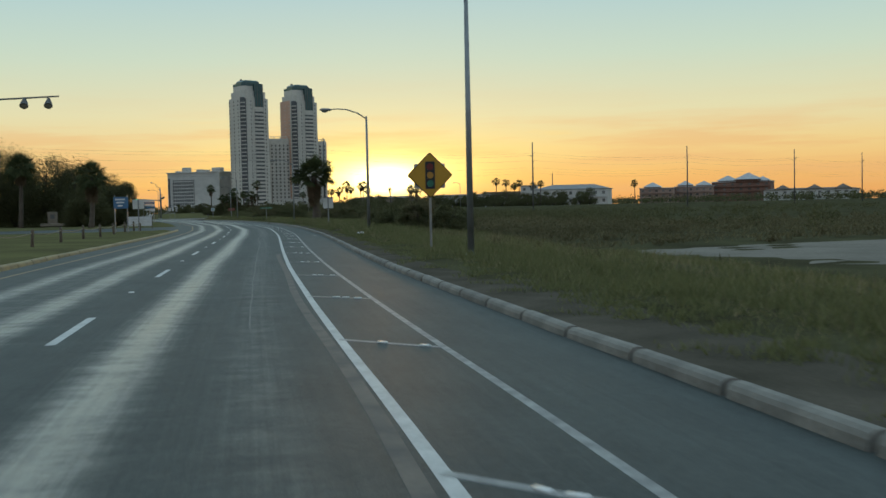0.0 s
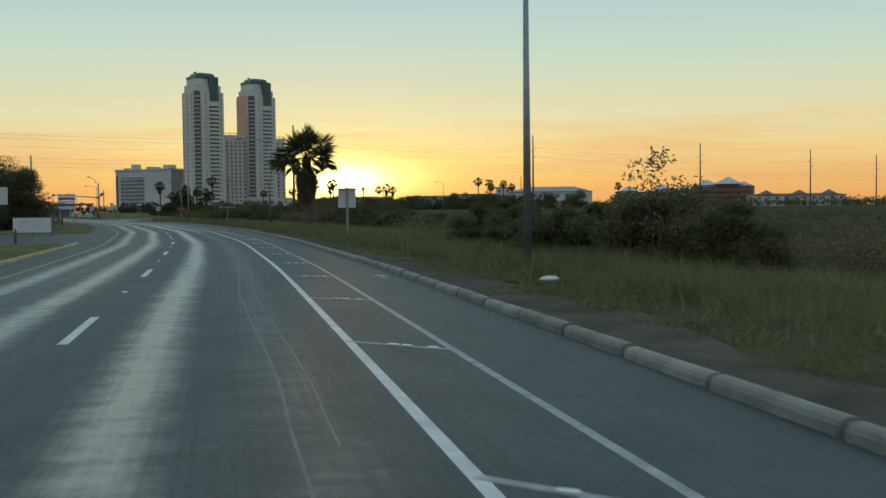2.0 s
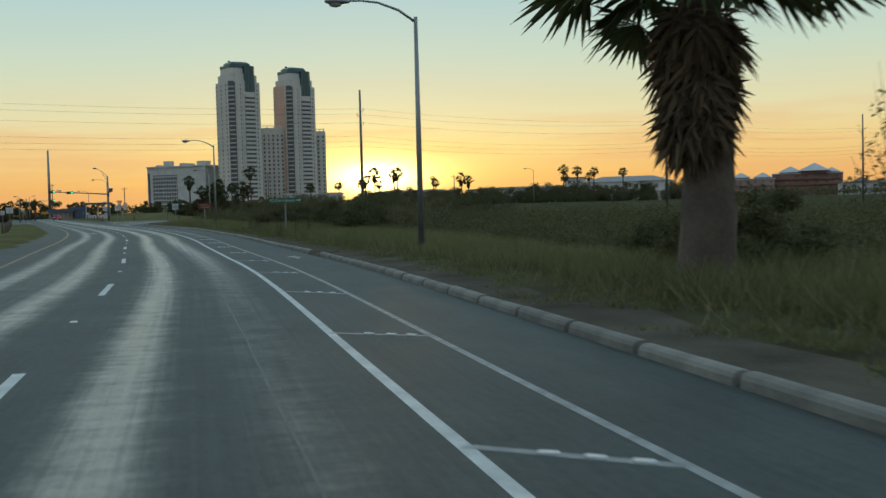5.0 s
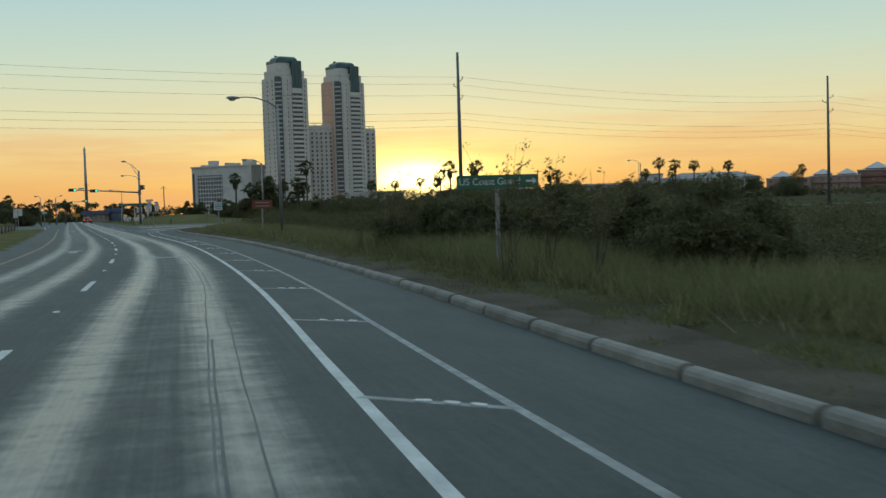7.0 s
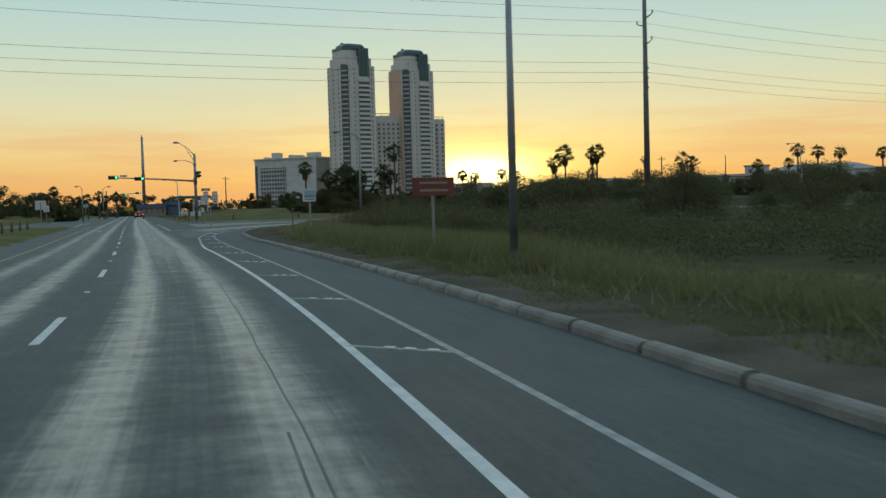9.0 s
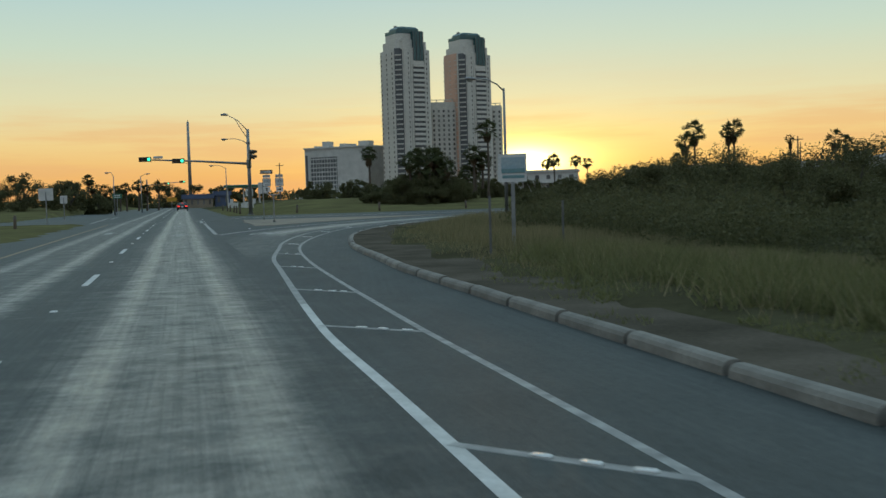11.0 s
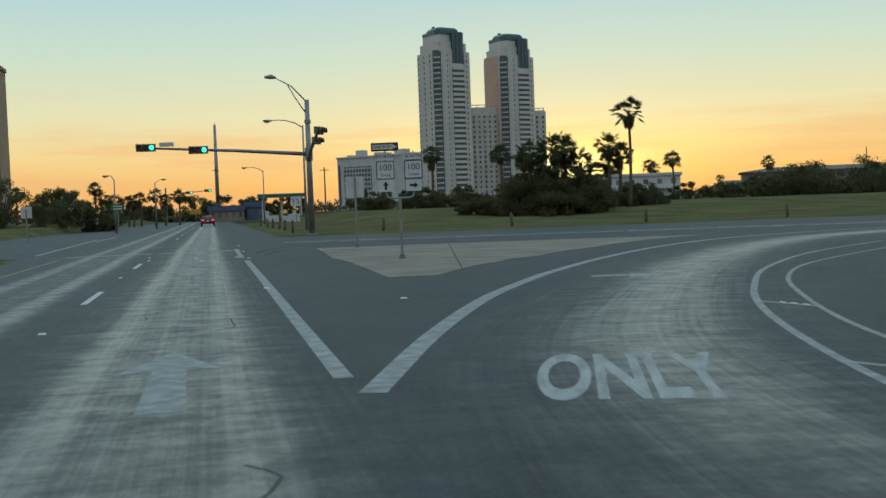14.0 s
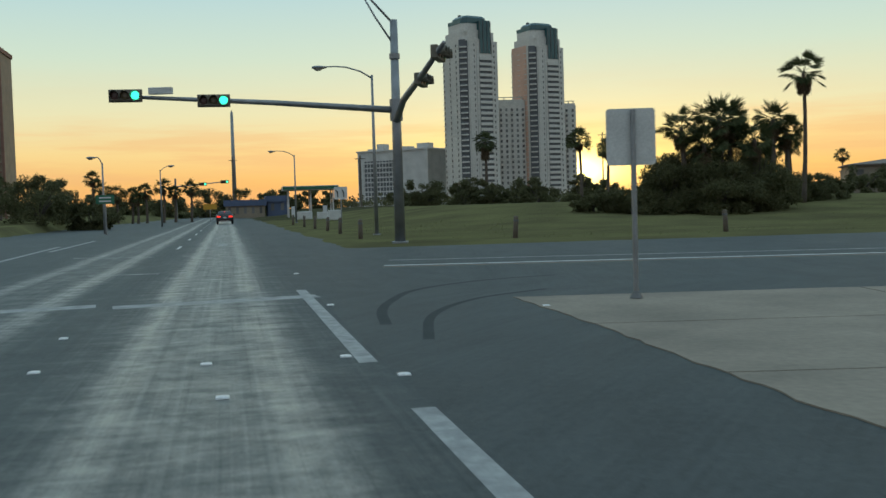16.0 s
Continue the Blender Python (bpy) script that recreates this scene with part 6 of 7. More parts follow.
low_block("apartment_house", 352, 318, 54, 16, 6.0, -30, STUCCO_WHITE, ROOF_BROWN, "long pale apartment house under a brown roof", 2, 11, 1.2, ((-16, 8, 0.6), (2, 8, 0.6), (18, 8, 0.6)))
aerial = thing("mast", pose(264, 571, 0), "thin dark steel aerial mast far off", "mast")
part("pole", Shape().tube([(0, 0, 0), (0, 0, 16), (0, 0, 28)], [0.5, 0.4, 0.25], 8), STEEL_DARK, aerial)
part("footing", Shape().box(0, 0, 0.3, 2.2, 2.2, 0.8, bevel=0.1), CONCRETE, aerial)
low_block("apartment_house", 43.5, 163, 17, 10, 4.4, -12, STUCCO_WHITE, STUCCO_WHITE, "white two-storey apartments with long balconies", 2, 7)
low_block("apartment_house", 74, 152, 26, 12, 4.0, -16, STUCCO_TAN, ROOF_BROWN, "tan two-storey apartments under a hipped roof", 2, 9, 1.0)
low_block("apartment_house", 106, 150, 30, 12, 4.4, -22, STUCCO_WHITE, ROOF_BROWN, "pale two-storey apartments with long balconies", 2, 10, 0.8)
low_block("shop", -37, 190, 7, 10, 2.9, 12, STUCCO_TAN, BUILD_BLUE, "pale tan shop with a blue fascia", 1, 5)
low_block("shop", -31.4, 192, 3.6, 8, 3.2, 12, BUILD_BLUE, BUILD_BLUE, "blue shop beside the filling station", 1, 2)

gas = thing("filling_station", pose(-19.5, 149.5, 0.2, 0, 0, 10), "filling station with a flat canopy on slim columns", "filling station")
part("canopy", Shape().box(0, 0, 4.2, 8.0, 7, 0.6, bevel=0.05), STUCCO_WHITE, gas)
part("fascia", Shape().box(0, -3.56, 4.2, 7.9, 0.1, 0.4), SIGN_GREEN, gas)
for a in (-3.2, 0, 3.2):
    for b in (-2.6, 2.6):
        part("column", Shape().box(a, b, 1.95, 0.2, 0.2, 3.9), STUCCO_WHITE, gas)
for a in (-2.5, 2):
    part("pump", Shape().box(a, -2.6, 0.8, 0.6, 0.5, 1.6, bevel=0.05), SIGN_WHITE, gas)
for x, y, w, h in ((-14.2, 104, 1.6, 0.8), (-12.2, 103, 1.1, 0.7), (-9.8, 92, 1.2, 0.9)):
    t = thing("utility_box", pose(x, y, 0.35, 0, 0, 12), "pale painted steel utility cabinet on the grass", "utility box")
    part("body", Shape().box(0, 0, h / 2, w, 0.6, h, bevel=0.04), SIGN_WHITE, t)
    part("door", Shape().box(0, -0.31, h / 2, w * 0.8, 0.03, h * 0.8), SIGN_BACK, t)

# ---- traffic signals ----


def signal_head(parent, x, y, z, turn, lit=2, n=3, wide=1.06, plate=True):
    """A horizontal three-lens signal: housing, backplate, visors and lenses, the lit one glowing."""
    m = Matrix.Translation((x, y, z)) @ pose(0, 0, 0, 0, 0, turn)
    hd = part("signal_head", Shape().box(0, 0.05, 0, wide, 0.22, 0.38, bevel=0.03), BRONZE, parent, m=m)
    if plate:
        part("backplate", Shape().box(0, 0.12, 0, wide + 0.10, 0.02, 0.46), BRONZE, hd)
    for i in range(n):
        u = (i - (n - 1) / 2) * wide / n
        mat = (UNLIT_RED, UNLIT_AMBER, GO if lit == 2 else LENS_GREEN)[i]
        r = 0.155
        part("lens", Shape().tube([(u, -0.05, 0), (u, -0.085, 0), (u, -0.10, 0)], [r, r * 0.9, r * 0.4], 16), mat, hd)
        vis = Shape()
        arc = [math.radians(a) for a in range(-30, 211, 20)]
        vis.loft([[(u + q * math.cos(a), yy, q * math.sin(a)) for a in arc] + [(u + (q - 0.012) * math.cos(a), yy, (q - 0.012) * math.sin(a)) for a in arc[::-1]] for q, yy in ((r + 0.02, -0.05), (r + 0.015, -0.27))])
        part("visor", vis, BRONZE, hd)
    return hd


mast = thing("traffic_signal_mast", pose(-1.65, 38.3, 0.05), "galvanised signal mast with two long arms, green lamps lit", "traffic signal")
part("pole", Shape().tube([(0, 0, 0), (0, 0, 4.2), (0, 0, 8.35)], [0.20, 0.175, 0.14], 14), GALV, mast, smooth=True)
part("base_plate", Shape().box(0, 0, 0.04, 0.6, 0.6, 0.08, bevel=0.02), GALV, mast)
part("collar", Shape().tube([(0, 0, 4.6), (0, 0, 5.4)], [0.24, 0.24], 14), GALV, mast)
part("collar", Shape().tube([(0, 0, 6.9), (0, 0, 7.1)], [0.2, 0.2], 14), GALV, mast)
part("arm", Shape().tube([(0, 0, 5.0), (-4.5, -0.85, 5.32), (-9.9, -1.9, 5.60)], [0.13, 0.10, 0.06], 10), GALV, mast, smooth=True)
part("arm", Shape().tube([(0, 0, 4.6), (0.35, -2.0, 5.15), (1.1, -6.0, 5.5), (1.8, -10.8, 5.75)], [0.14, 0.12, 0.10, 0.06], 10), GALV, mast, smooth=True)
part("lamp_arm", Shape().tube([(0, 0, 8.2), (-0.9, -0.1, 9.2), (-1.9, -0.2, 9.75)], [0.045, 0.04, 0.03], 8), GALV, mast, smooth=True)
part("lamp_arm", Shape().tube([(0, 0, 7.4), (-0.7, -0.1, 8.5), (-1.15, -0.12, 9.33)], [0.04, 0.035, 0.03], 8), GALV, mast, smooth=True)
part("lamp_head", Shape().tube([(-1.8, -0.2, 9.74), (-2.1, -0.24, 9.8), (-2.5, -0.3, 9.78)], [0.06, 0.15, 0.08], 10), GALV, mast, smooth=True)
signal_head(mast, -6.5, -1.45, 5.40, 10)
signal_head(mast, -9.5, -2.05, 5.60, 10)
part("street_name_box", Shape().box(-8.35, -1.62, 5.78, 0.85, 0.2, 0.24, bevel=0.02), SIGN_BACK, mast)
for f, zz in ((5.2, 5.45), (9.2, 5.7)):
    h_ = signal_head(mast, 0.35 + f * 0.145, -f, zz, 78, lit=0, plate=False)
far = thing("traffic_signal_mast", pose(-38.5, 147, 0.1), "distant signal mast with one arm, green lamps lit", "traffic signal")
part("pole", Shape().tube([(0, 0, 0), (0, 0, 6.2)], [0.18, 0.14], 10), GALV, far)
part("arm", Shape().tube([(0, 0, 5.0), (7.4, 0.8, 5.6)], [0.11, 0.06], 8), GALV, far)
signal_head(far, 3.9, 0.2, 5.3, 10)
signal_head(far, 7.0, 0.5, 5.55, 10)

# ---- signs ----


def post(parent, h, r=0.035, mat=None, z0=0.0):
    return part("post", Shape().tube([(0, 0, z0 - 0.75), (0, 0, h)], [r, r], 8), mat or GALV, parent)


def panel_shape(w, h, r=0.05, t=0.012):
    pts = []
    for cx_, cy_, a0 in ((w / 2 - r, h / 2 - r, 0), (-w / 2 + r, h / 2 - r, 90), (-w / 2 + r, -h / 2 + r, 180), (w / 2 - r, -h / 2 + r, 270)):
        for k in range(4):
            a = math.radians(a0 + k * 30)
            pts.append((cx_ + r * math.cos(a), cy_ + r * math.sin(a)))
    return Shape().prism([(p[0], p[1]) for p in pts[::-1]], "y", -t, 0)


def sign_text(parent, body, size, x, z, mat, stretch=1.0, y=-0.018):
    return part("lettering", text_mesh(body, size, mat), mat, parent, m=pose(x, y, z, 90, 0, 0) @ Matrix.Diagonal((stretch, 1, 1, 1)))


gzf = lambda x, y: float(ground_height([x], [y])[0])
# signal-ahead warning sign with another sign's back behind it
t = thing("warning_sign", pose(31.2, -216.3, 0.0, 0, 0, -2), "amber diamond signal-ahead warning sign on a steel post", "road sign")
post(t, 2.6, 0.04)
dm = Matrix.Translation((0, -0.06, 2.52)) @ pose(0, 0, 0, 0, 45, 0)
part("border", panel_shape(1.06, 1.06, 0.06), BLACK, t, m=dm)
part("panel", panel_shape(1.01, 1.01, 0.05), SIGN_YELLOW, t, m=Matrix.Translation((0, -0.016, 0)) @ dm)
sig = part("signal_symbol", panel_shape(0.31, 0.88, 0.01), BLACK, t, m=Matrix.Translation((0, -0.092, 2.52)))
for z, mt in ((0.27, LENS_RED), (0, LENS_AMBER), (-0.27, LENS_GREEN)):
    part("disc", Shape().tube([(0, -0.012, z), (0, -0.018, z)], [0.11, 0.11], 18), mt, sig)
part("rear_panel", panel_shape(1.02, 0.80, 0.05), SIGN_BACK, t, m=pose(0, 0.06, 2.50))
# back of a two-post-bracketed sign beside the palm
t = thing("road_sign", pose(31.1, -165.4, 0.0, 0, 0, 0), "back of a square aluminium road sign on a steel post", "road sign")
post(t, 2.55, 0.05)
part("panel", panel_shape(0.82, 0.88, 0.04), SIGN_BACK, t, m=pose(0, 0.08, 2.04))
part("rail", Shape().box(0, 0.045, 2.46, 0.84, 0.05, 0.09), GALV, t)
# green guide sign
GUIDE_Z = 1.93
t = thing("guide_sign", pose(26.3, -104.0, 0.0, 0, 0, 3), "long green guide sign with pale lettering on one post", "road sign")
post(t, 2.05, 0.045)
part("panel", panel_shape(1.68, 0.27, 0.03), SIGN_GREEN, t, m=pose(0, -0.06, GUIDE_Z))
sign_text(t, "US Coast Guard", 0.2, -0.16, GUIDE_Z, SIGN_WHITE, 0.95, -0.078)
part("arrow", Shape().prism([(0.58, 0.02), (0.72, 0.02), (0.72, 0.07), (0.82, 0.0), (0.72, -0.07), (0.72, -0.02), (0.58, -0.02)], "y", -0.078, -0.074), SIGN_WHITE, t, m=pose(0, 0, GUIDE_Z))
# dark red board seen from behind the grass
t = thing("road_sign", pose(20.3, -63.6, 0.0, 0, 0, 18), "dark red-brown information board on a post", "road sign")
post(t, 1.75, 0.045)
part("panel", panel_shape(1.2, 0.48, 0.02), SIGN_RED, t, m=pose(0, -0.06, 1.92))
for z in (0.1, -0.1):
    part("writing_bar", Shape().box(0, -0.078, 1.92 + z, 0.8, 0.006, 0.06), STUCCO_TAN, t)
# blue and white visitor sign
t = thing("visitor_sign", pose(15.85, -37.7, 0.0, 0, 0, -6), "white-framed blue visitor sign on a square post", "road sign")
part("post", Shape().box(0, 0.03, 0.75, 0.09, 0.09, 2.1), GALV, t)
part("panel", panel_shape(0.68, 0.66, 0.02), SIGN_WHITE, t, m=pose(0, -0.03, 2.07))
part("picture", panel_shape(0.56, 0.36, 0.01), PRINT_PALE, t, m=pose(0.02, -0.045, 2.14))
part("picture", panel_shape(0.56, 0.10, 0.01), PRINT_TEAL, t, m=pose(0.02, -0.048, 2.0))
part("writing_bar", Shape().box(0.02, -0.05, 1.86, 0.52, 0.006, 0.07), PRINT_TEAL, t)
for x, y, h in ((15.1, -39.9, 1.25), (17.0, -37.9, 1.1)):
    t = thing("marker_post", pose(x, y, gzf(x, y)), "thin dark steel marker post in the grass", "marker post")
    part("post", Shape().box(0, 0, h / 2 - 0.1, 0.05, 0.03, h + 0.2), STEEL_DARK, t)
    part("cap", Shape().box(0, 0, h + 0.02, 0.06, 0.04, 0.04), STEEL_DARK, t)
# route markers on the island
t = thing("route_sign", pose(4.83, 4.78, -0.07, 0, 0, -1), "route marker assembly, two columns of signs on a forked post", "road sign")
post(t, 1.86, 0.04)
part("base", Shape().tube([(0, 0, 0.05), (0, 0, 0.21)], [0.12, 0.06], 10), STEEL_DARK, t)
part("fork", Shape().tube([(-0.40, 0, 2.0), (-0.36, 0, 1.9), (-0.25, 0, 1.86), (0.25, 0, 1.86), (0.38, 0, 1.9), (0.42, 0, 2.0)], 0.03, 8), GALV, t)
for u, word, ar in ((-0.40, "NORTH", "up"), (0.42, "SOUTH", "right")):
    part("upright", Shape().box(u, 0.0, 2.6, 0.04, 0.03, 1.25), GALV, t)
    p1_ = part("panel", panel_shape(0.48, 0.20, 0.02), SIGN_WHITE, t, m=pose(u, -0.03, 3.08))
    sign_text(p1_, word, 0.15, 0, 0, BLACK, 0.95)
    b_ = part("border", panel_shape(0.53, 0.53, 0.03), BLACK, t, m=pose(u, -0.03, 2.68))
    p2_ = part("panel", panel_shape(0.48, 0.48, 0.02), SIGN_WHITE, b_, m=pose(0, -0.013, 0))
    part("lettering", text_mesh("100", 0.26, BLACK), BLACK, b_, m=pose(0, -0.029, 0.07, 90, 0, 0))
    part("lettering", text_mesh("TEXAS", 0.11, BLACK), BLACK, b_, m=pose(0, -0.029, -0.15, 90, 0, 0))
    p3_ = part("panel", panel_shape(0.45, 0.33, 0.02), SIGN_WHITE, t, m=pose(u, -0.03, 2.22))
    arrow = Shape().prism([(-0.035, -0.12), (0.035, -0.12), (0.035, 0.02), (0.09, 0.02), (0, 0.13), (-0.09, 0.02), (-0.035, 0.02)][::-1], "y", -0.022, -0.016)
    part("arrow", arrow, BLACK, p3_, m=pose(0, 0, 0, 0, 0 if ar == "up" else 90, 0))
ow = part("panel", panel_shape(0.80, 0.25, 0.02), BLACK, t, m=pose(-0.40, -0.03, 3.36))
part("arrow", Shape().prism([(-0.36, 0.07), (-0.36, -0.07), (0.18, -0.07), (0.18, -0.1), (0.37, 0), (0.18, 0.1), (0.18, 0.07)], "y", -0.022, -0.016), SIGN_WHITE, ow)
part("lettering", text_mesh("ONE WAY", 0.12, BLACK), BLACK, ow, m=pose(-0.07, -0.026, 0, 90, 0, 0))
part("upright", Shape().box(-0.40, 0.0, 3.3, 0.04, 0.03, 0.3), GALV, t)
t = thing("road_sign", pose(2.8, 14.9, 0.02, 0, 0, -1), "blank aluminium back of a road sign on the island", "road sign")
post(t, 2.75, 0.04)
part("panel", panel_shape(0.72, 0.83, 0.05), SIGN_BACK, t, m=pose(-0.02, 0.08, 2.36))
part("base", Shape().tube([(0, 0, 0), (0, 0, 0.1)], [0.1, 0.05], 10), STEEL_DARK, t)
# lane-use sign and others past the junction
t = thing("lane_sign", pose(-8.1, 81, 0.3, 0, 0, 0), "white lane-use sign with two black turn arrows", "road sign")
post(t, 2.4, 0.045)
pn = part("panel", panel_shape(1.05, 1.0, 0.04), SIGN_WHITE, t, m=pose(0, -0.05, 2.3))
for u in (-0.24, 0.24):
    part("arrow", Shape().tube([(u, -0.02, -0.32), (u, -0.02, 0.0), (u - 0.05, -0.02, 0.16), (u - 0.17, -0.02, 0.26)], [0.035, 0.035, 0.05, 0.02], 6), BLACK, pn)
t = thing("guide_sign", pose(-23.6, 71.2, 0.3, 0, 0, 10), "green guide sign with pale writing on one post", "road sign")
post(t, 2.0, 0.05)
pn = part("panel", panel_shape(1.25, 0.62, 0.04), SIGN_GREEN, t, m=pose(0, -0.06, 2.2))
for z in (0.12, -0.12):
    part("writing_bar", Shape().box(0, -0.018, z, 0.8, 0.006, 0.09), SIGN_WHITE, pn)
t = thing("road_sign", pose(-33.4, 146, 0.3, 0, 0, 10), "small amber board beside the far junction", "road sign")
post(t, 1.4, 0.05)
part("panel", panel_shape(1.9, 0.8, 0.04), SIGN_YELLOW, t, m=pose(0, -0.06, 1.8))
for x, y, w, h, z in ((-14.8, 19.4, 1.1, 0.95, 2.3), (-21.5, 44, 0.7, 0.8, 2.0)):
    t = thing("road_sign", pose(x, y, 0.1, 0, 0, 10), "pale back of a road sign beside the cross street", "road sign")
    post(t, z + 0.2, 0.045)
    part("panel", panel_shape(w, h, 0.04), SIGN_BACK, t, m=pose(0, 0.06, z))
# boards along the park
t = thing("direction_sign", pose(15.5, -170.6, gzf(15.5, -170.6), 0, 0, 0), "blue visitor direction sign with white writing on two posts", "road sign")
for u in (-0.45, 0.45):
    part("post", Shape().box(u, 0.04, 1.3, 0.08, 0.08, 2.9), GALV, t)
pn = part("panel", panel_shape(1.05, 0.86, 0.04), SIGN_BLUE, t, m=pose(0, -0.02, 2.2))
for z, w in ((0.24, 0.7), (0.02, 0.55), (-0.22, 0.35)):
    part("writing_bar", Shape().box(-0.05, -0.018, z, w, 0.006, 0.11), SIGN_WHITE, pn)
t = thing("road_sign", pose(16.4, -167.7, gzf(16.4, -167.7), 0, 0, 0), "grey back of a road sign on a slim post", "road sign")
post(t, 2.4, 0.045)
part("panel", panel_shape(0.85, 0.72, 0.04), SIGN_BACK, t, m=pose(0, 0.06, 2.1))
t = thing("banner", pose(13.5, -142.0, gzf(13.5, -142.0), 0, 0, -28), "white printed banner stretched between two low posts", "banner")
for u in (-1.45, 0, 1.45):
    part("post", Shape().tube([(u, 0, -0.2), (u, 0, 1.35)], [0.04, 0.04], 8), WOOD_POLE, t)
bn = part("cloth", panel_shape(2.9, 0.95, 0.02, 0.01), SIGN_WHITE, t, m=pose(0, -0.05, 0.82))
for z, w in ((0.2, 1.9), (-0.05, 2.3), (-0.27, 1.2)):
    part("writing_bar", Shape().box(0, -0.016, z, w, 0.006, 0.1), SIGN_BACK, bn)
t = thing("notice_board", pose(9.85, -99.3, gzf(9.85, -99.3), 0, 0, 0), "white and blue striped board on two posts beside the lawn", "notice board")
for u in (-0.7, 0.7):
    part("post", Shape().box(u, 0.06, 1.4, 0.1, 0.1, 3.0), GALV, t)
for i in range(5):
    part("plank", Shape().box(0, 0, 1.95 + i * 0.32, 1.75, 0.06, 0.28), SIGN_BLUE if i % 2 else SIGN_WHITE, t)
# memorial stone and low rope fence on the park lawn
t = thing("memorial_stone", pose(1.07, -121.0, gzf(1.07, -121.0) + 0.15), "grey upright memorial stone on a stepped base", "memorial")
part("base", Shape().box(0, 0, 0.12, 2.6, 1.6, 0.34, bevel=0.05), SLAB, t)
part("stone", Shape().box(0, 0, 0.95, 1.15, 0.35, 1.45, bevel=0.08), SLAB, t)
part("plaque", Shape().box(0, -0.19, 1.1, 0.5, 0.03, 0.5, bevel=0.01), STEEL_DARK, t)
fp = [on_road(station(y), -7.9 - 0.4 * math.sin(y)) for y in np.arange(-214, -158, 6.2)]
stub_me = Shape().tube([(0, 0, -0.2), (0, 0, 0.72), (0, 0, 0.78)], [0.075, 0.07, 0.045], 9).mesh("post", WOOD_POLE, True)
fence = thing("rope_fence", pose(0, 0, 0), "low rope fence on weathered timber stub posts", "fence")
for i, p in enumerate(fp):
    gz = gzf(p.x, p.y)
    part("post", stub_me, WOOD_POLE, fence, m=pose(p.x, p.y, gz, rnd.uniform(-4, 4), rnd.uniform(-4, 4), 0))
    if i:
        a, b = fp[i - 1] + Vector((0, 0, 0.72)), p + Vector((0, 0, 0.72))
        part("rope", Shape().tube([a.lerp(b, f) - Vector((0, 0, 0.10 * 4 * f * (1 - f))) for f in np.linspace(0, 1, 9)], 0.02, 6), ROPE, fence)


def stub(x, y, h=0.85):
    t = thing("timber_bollard", pose(x, y, gzf(x, y), rnd.uniform(-3, 3), rnd.uniform(-3, 3), rnd.uniform(0, 90)), "weathered timber bollard stub in the grass", "bollard", "bollards")
    part("post", Shape().tube([(0, 0, -0.2), (0, 0, h - 0.06), (0, 0, h)], [0.105, 0.095, 0.06], 9), WOOD_POLE, t, smooth=True)
    part("band", Shape().tube([(0, 0, h - 0.22), (0, 0, h - 0.14)], [0.105, 0.105], 9), STEEL_DARK, t)


for y in np.arange(-92, 6, 6.0):
    p = on_road(station(y), -8.2)
    stub(p.x, p.y)
for x, y in ((2.75, 39.2), (10.9, 39.3), (19.5, 39.6), (28.5, 39.5), (-3.6, 44.0), (-5.4, 53.0), (-6.9, 60.4), (-8.5, 67.2), (-10.6, 77.5), (-12.8, 86.6)):
    stub(x, y)
t = thing("litter_bag", pose(30.9, -195.3, gzf(30.9, -195.3) + 0.06) @ Matrix.Diagonal((0.55, 0.55, 0.55, 1)), "crumpled white plastic bag in the verge grass", "litter")
part("bag", Shape().loft([[(r_ * math.cos(a) * (1 + 0.2 * math.sin(3 * a)), r_ * 0.6 * math.sin(a), z) for a in np.linspace(0, 2 * math.pi, 11, endpoint=False)] for r_, z in ((0.25, 0), (0.33, 0.07), (0.24, 0.13), (0.1, 0.17))]), SIGN_WHITE, t)
part("handle", Shape().tube([(0.1, 0, 0.14), (0.16, 0, 0.22), (0.24, 0, 0.15)], 0.012, 5), SIGN_WHITE, t)

# ---- the car ahead ----


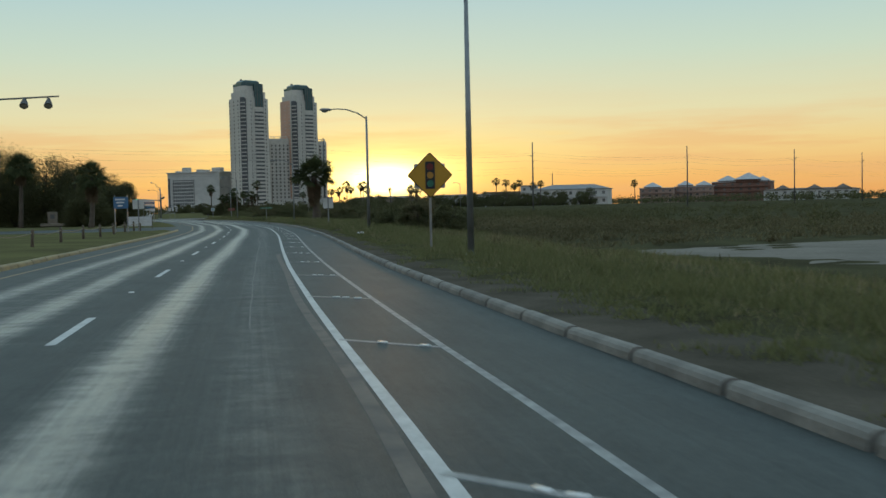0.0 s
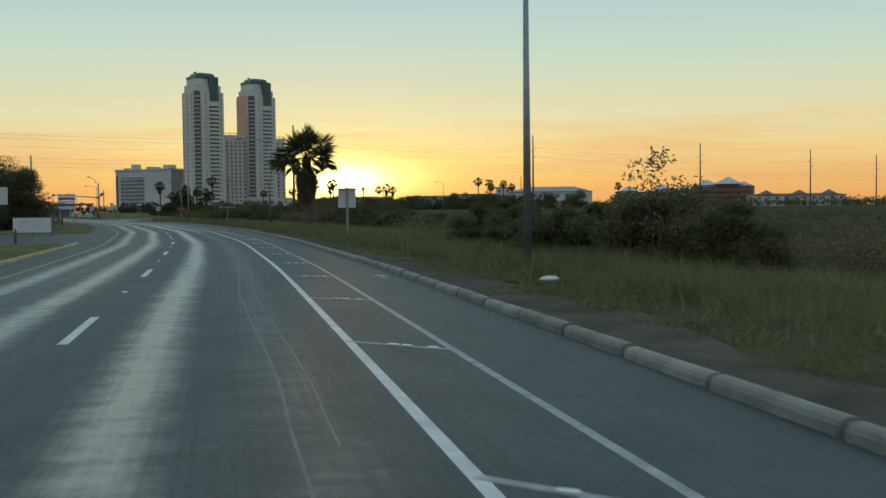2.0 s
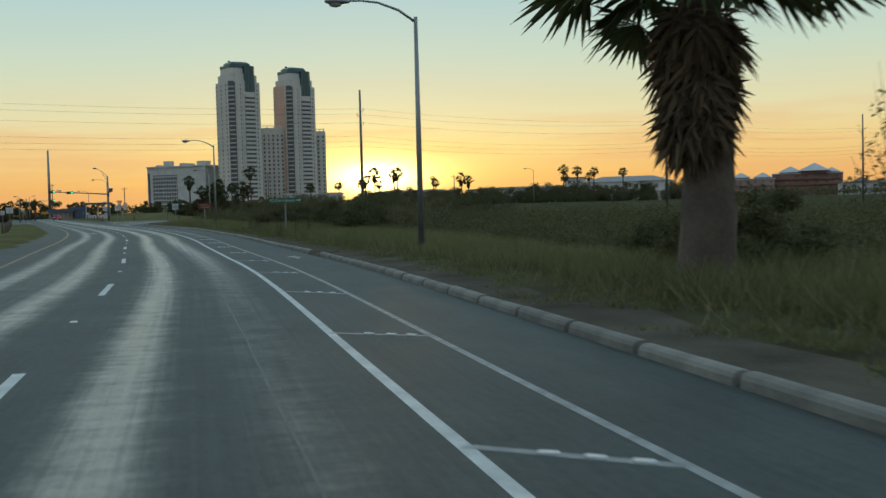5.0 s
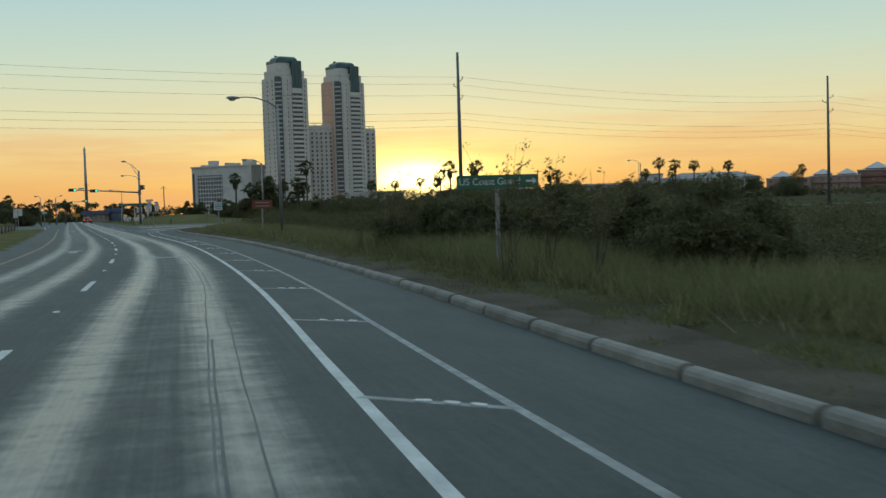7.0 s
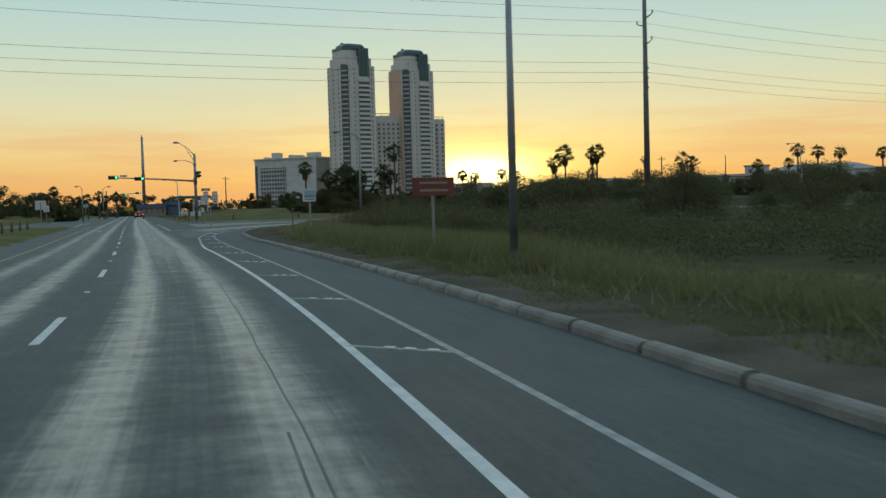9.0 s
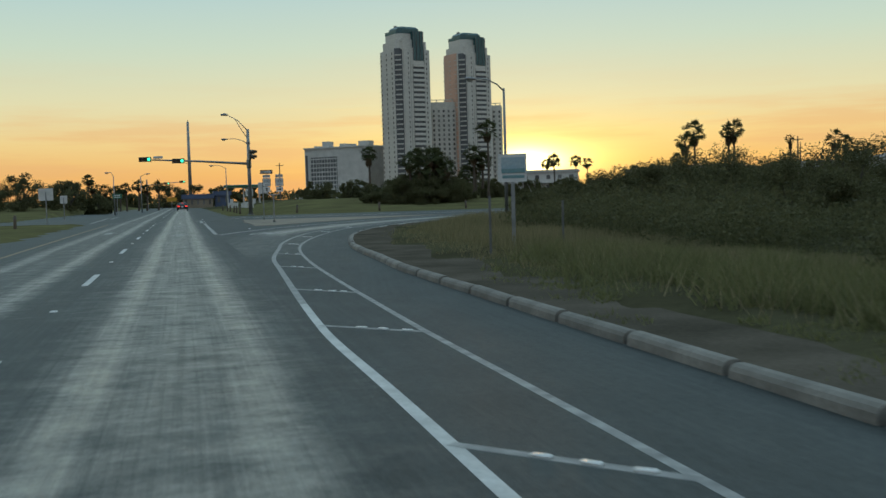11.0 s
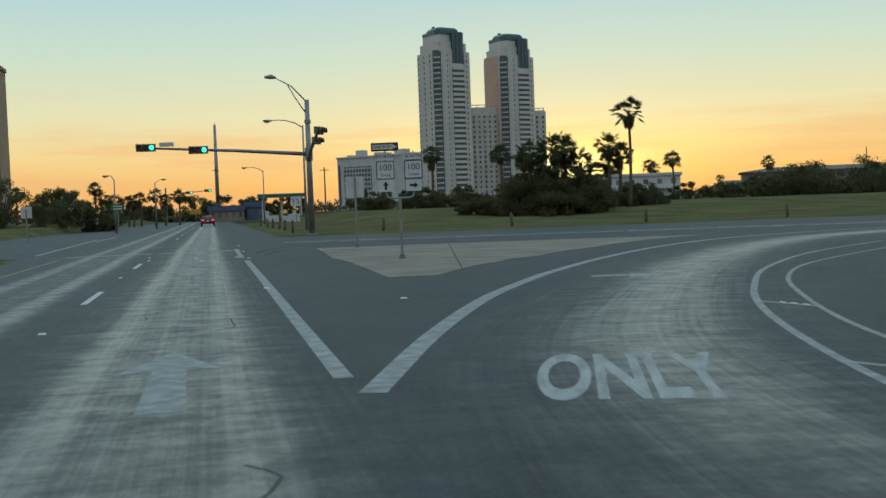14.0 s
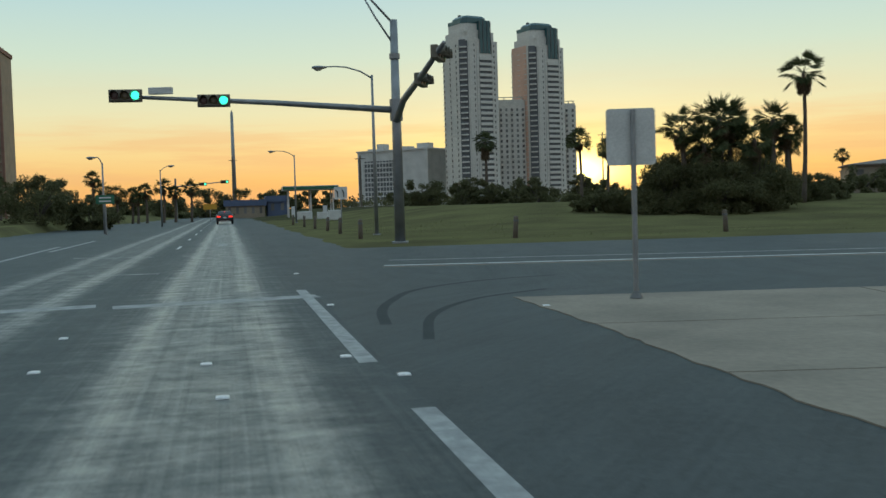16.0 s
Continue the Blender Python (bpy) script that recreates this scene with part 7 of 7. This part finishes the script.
def car(s, o, label):
    p = on_road(s, o, 0.0)
    t = thing("car", pose(p.x, p.y, 0.0, 0, 0, heading(s)), label, "car")
    prof = [(-2.35, 0.38), (-2.4, 0.62), (-2.33, 0.98), (-1.75, 1.04), (-1.6, 1.06), (0.9, 1.0), (1.5, 0.92), (2.25, 0.74), (2.38, 0.5), (2.3, 0.3), (-2.2, 0.28)]
    b = Shape()
    b.loft([[(u * (1.0 - 0.05 * max(0, z - 0.6)) if True else u, y, z) for y, z in [(yy * (1.0 if abs(u) < 0.8 else 0.965), zz if abs(u) < 0.8 else zz * 0.97 + 0.01) for yy, zz in prof]] for u in (-0.91, -0.86, -0.5, 0.5, 0.86, 0.91)])
    part("body", b, CAR_PAINT, t, smooth=False)
    cab = Shape()
    cab.loft([[(-0.80, -1.75, 1.02), (0.80, -1.75, 1.02), (0.80, 0.95, 0.98), (-0.80, 0.95, 0.98)], [(-0.70, -1.35, 1.28), (0.70, -1.35, 1.28), (0.70, 0.45, 1.26), (-0.70, 0.45, 1.26)],
              [(-0.60, -1.0, 1.43), (0.60, -1.0, 1.43), (0.60, 0.05, 1.44), (-0.60, 0.05, 1.44)]])
    part("roof", cab, CAR_PAINT, t)
    part("rear_window", Shape().loft([[(-0.66, -1.70, 1.07), (0.66, -1.70, 1.07), (0.66, -1.66, 1.07), (-0.66, -1.66, 1.07)], [(-0.56, -1.13, 1.395), (0.56, -1.13, 1.395), (0.56, -1.09, 1.395), (-0.56, -1.09, 1.395)]]), CAR_GLASS, t)
    part("windscreen", Shape().loft([[(-0.68, 0.86, 1.03), (0.68, 0.86, 1.03), (0.68, 0.90, 1.03), (-0.68, 0.90, 1.03)], [(-0.56, 0.12, 1.40), (0.56, 0.12, 1.40), (0.56, 0.16, 1.40), (-0.56, 0.16, 1.40)]]), CAR_GLASS, t)
    for sx in (-1, 1):
        part("side_window", Shape().loft([[(sx * 0.79, -1.5, 1.06), (sx * 0.80, -1.5, 1.06), (sx * 0.80, 0.75, 1.04), (sx * 0.79, 0.75, 1.04)], [(sx * 0.66, -1.08, 1.37), (sx * 0.67, -1.08, 1.37), (sx * 0.67, 0.15, 1.37), (sx * 0.66, 0.15, 1.37)]]), CAR_GLASS, t)
        part("tail_lamp", Shape().box(sx * 0.64, -2.36, 0.83, 0.40, 0.10, 0.16, bevel=0.02), TAIL, t)
        part("mirror", Shape().box(sx * 0.98, 0.62, 1.05, 0.2, 0.12, 0.13, bevel=0.03), CAR_PAINT, t)
        part("exhaust", Shape().tube([(sx * 0.6, -2.42, 0.3), (sx * 0.6, -2.1, 0.3)], 0.04, 8), CHROME, t)
        for yy in (-1.4, 1.42):
            w = part("wheel", Shape().tube([(sx * 0.70, yy, 0.325), (sx * 0.72, yy, 0.325), (sx * 0.88, yy, 0.325), (sx * 0.90, yy, 0.325)], [0.28, 0.325, 0.325, 0.29], 20), RUBBER, t)
            part("rim", Shape().tube([(sx * 0.895, yy, 0.325), (sx * 0.91, yy, 0.325)], [0.22, 0.2], 16), CHROME, w)
    part("bumper", Shape().box(0, -2.36, 0.5, 1.74, 0.16, 0.3, bevel=0.05), CAR_PAINT, t)
    part("diffuser", Shape().box(0, -2.4, 0.36, 1.2, 0.08, 0.12, bevel=0.02), CHROME, t)
    part("number_plate", Shape().box(0, -2.43, 0.72, 0.32, 0.02, 0.16), SIGN_WHITE, t, "pale plate with a plain grey bar")
    part("brake_lamp", Shape().box(0, -1.36, 1.36, 0.3, 0.03, 0.03), TAIL, t)
    return t


car(station(112), 1.75, "dark saloon car with red tail lamps lit, driving in the lane")
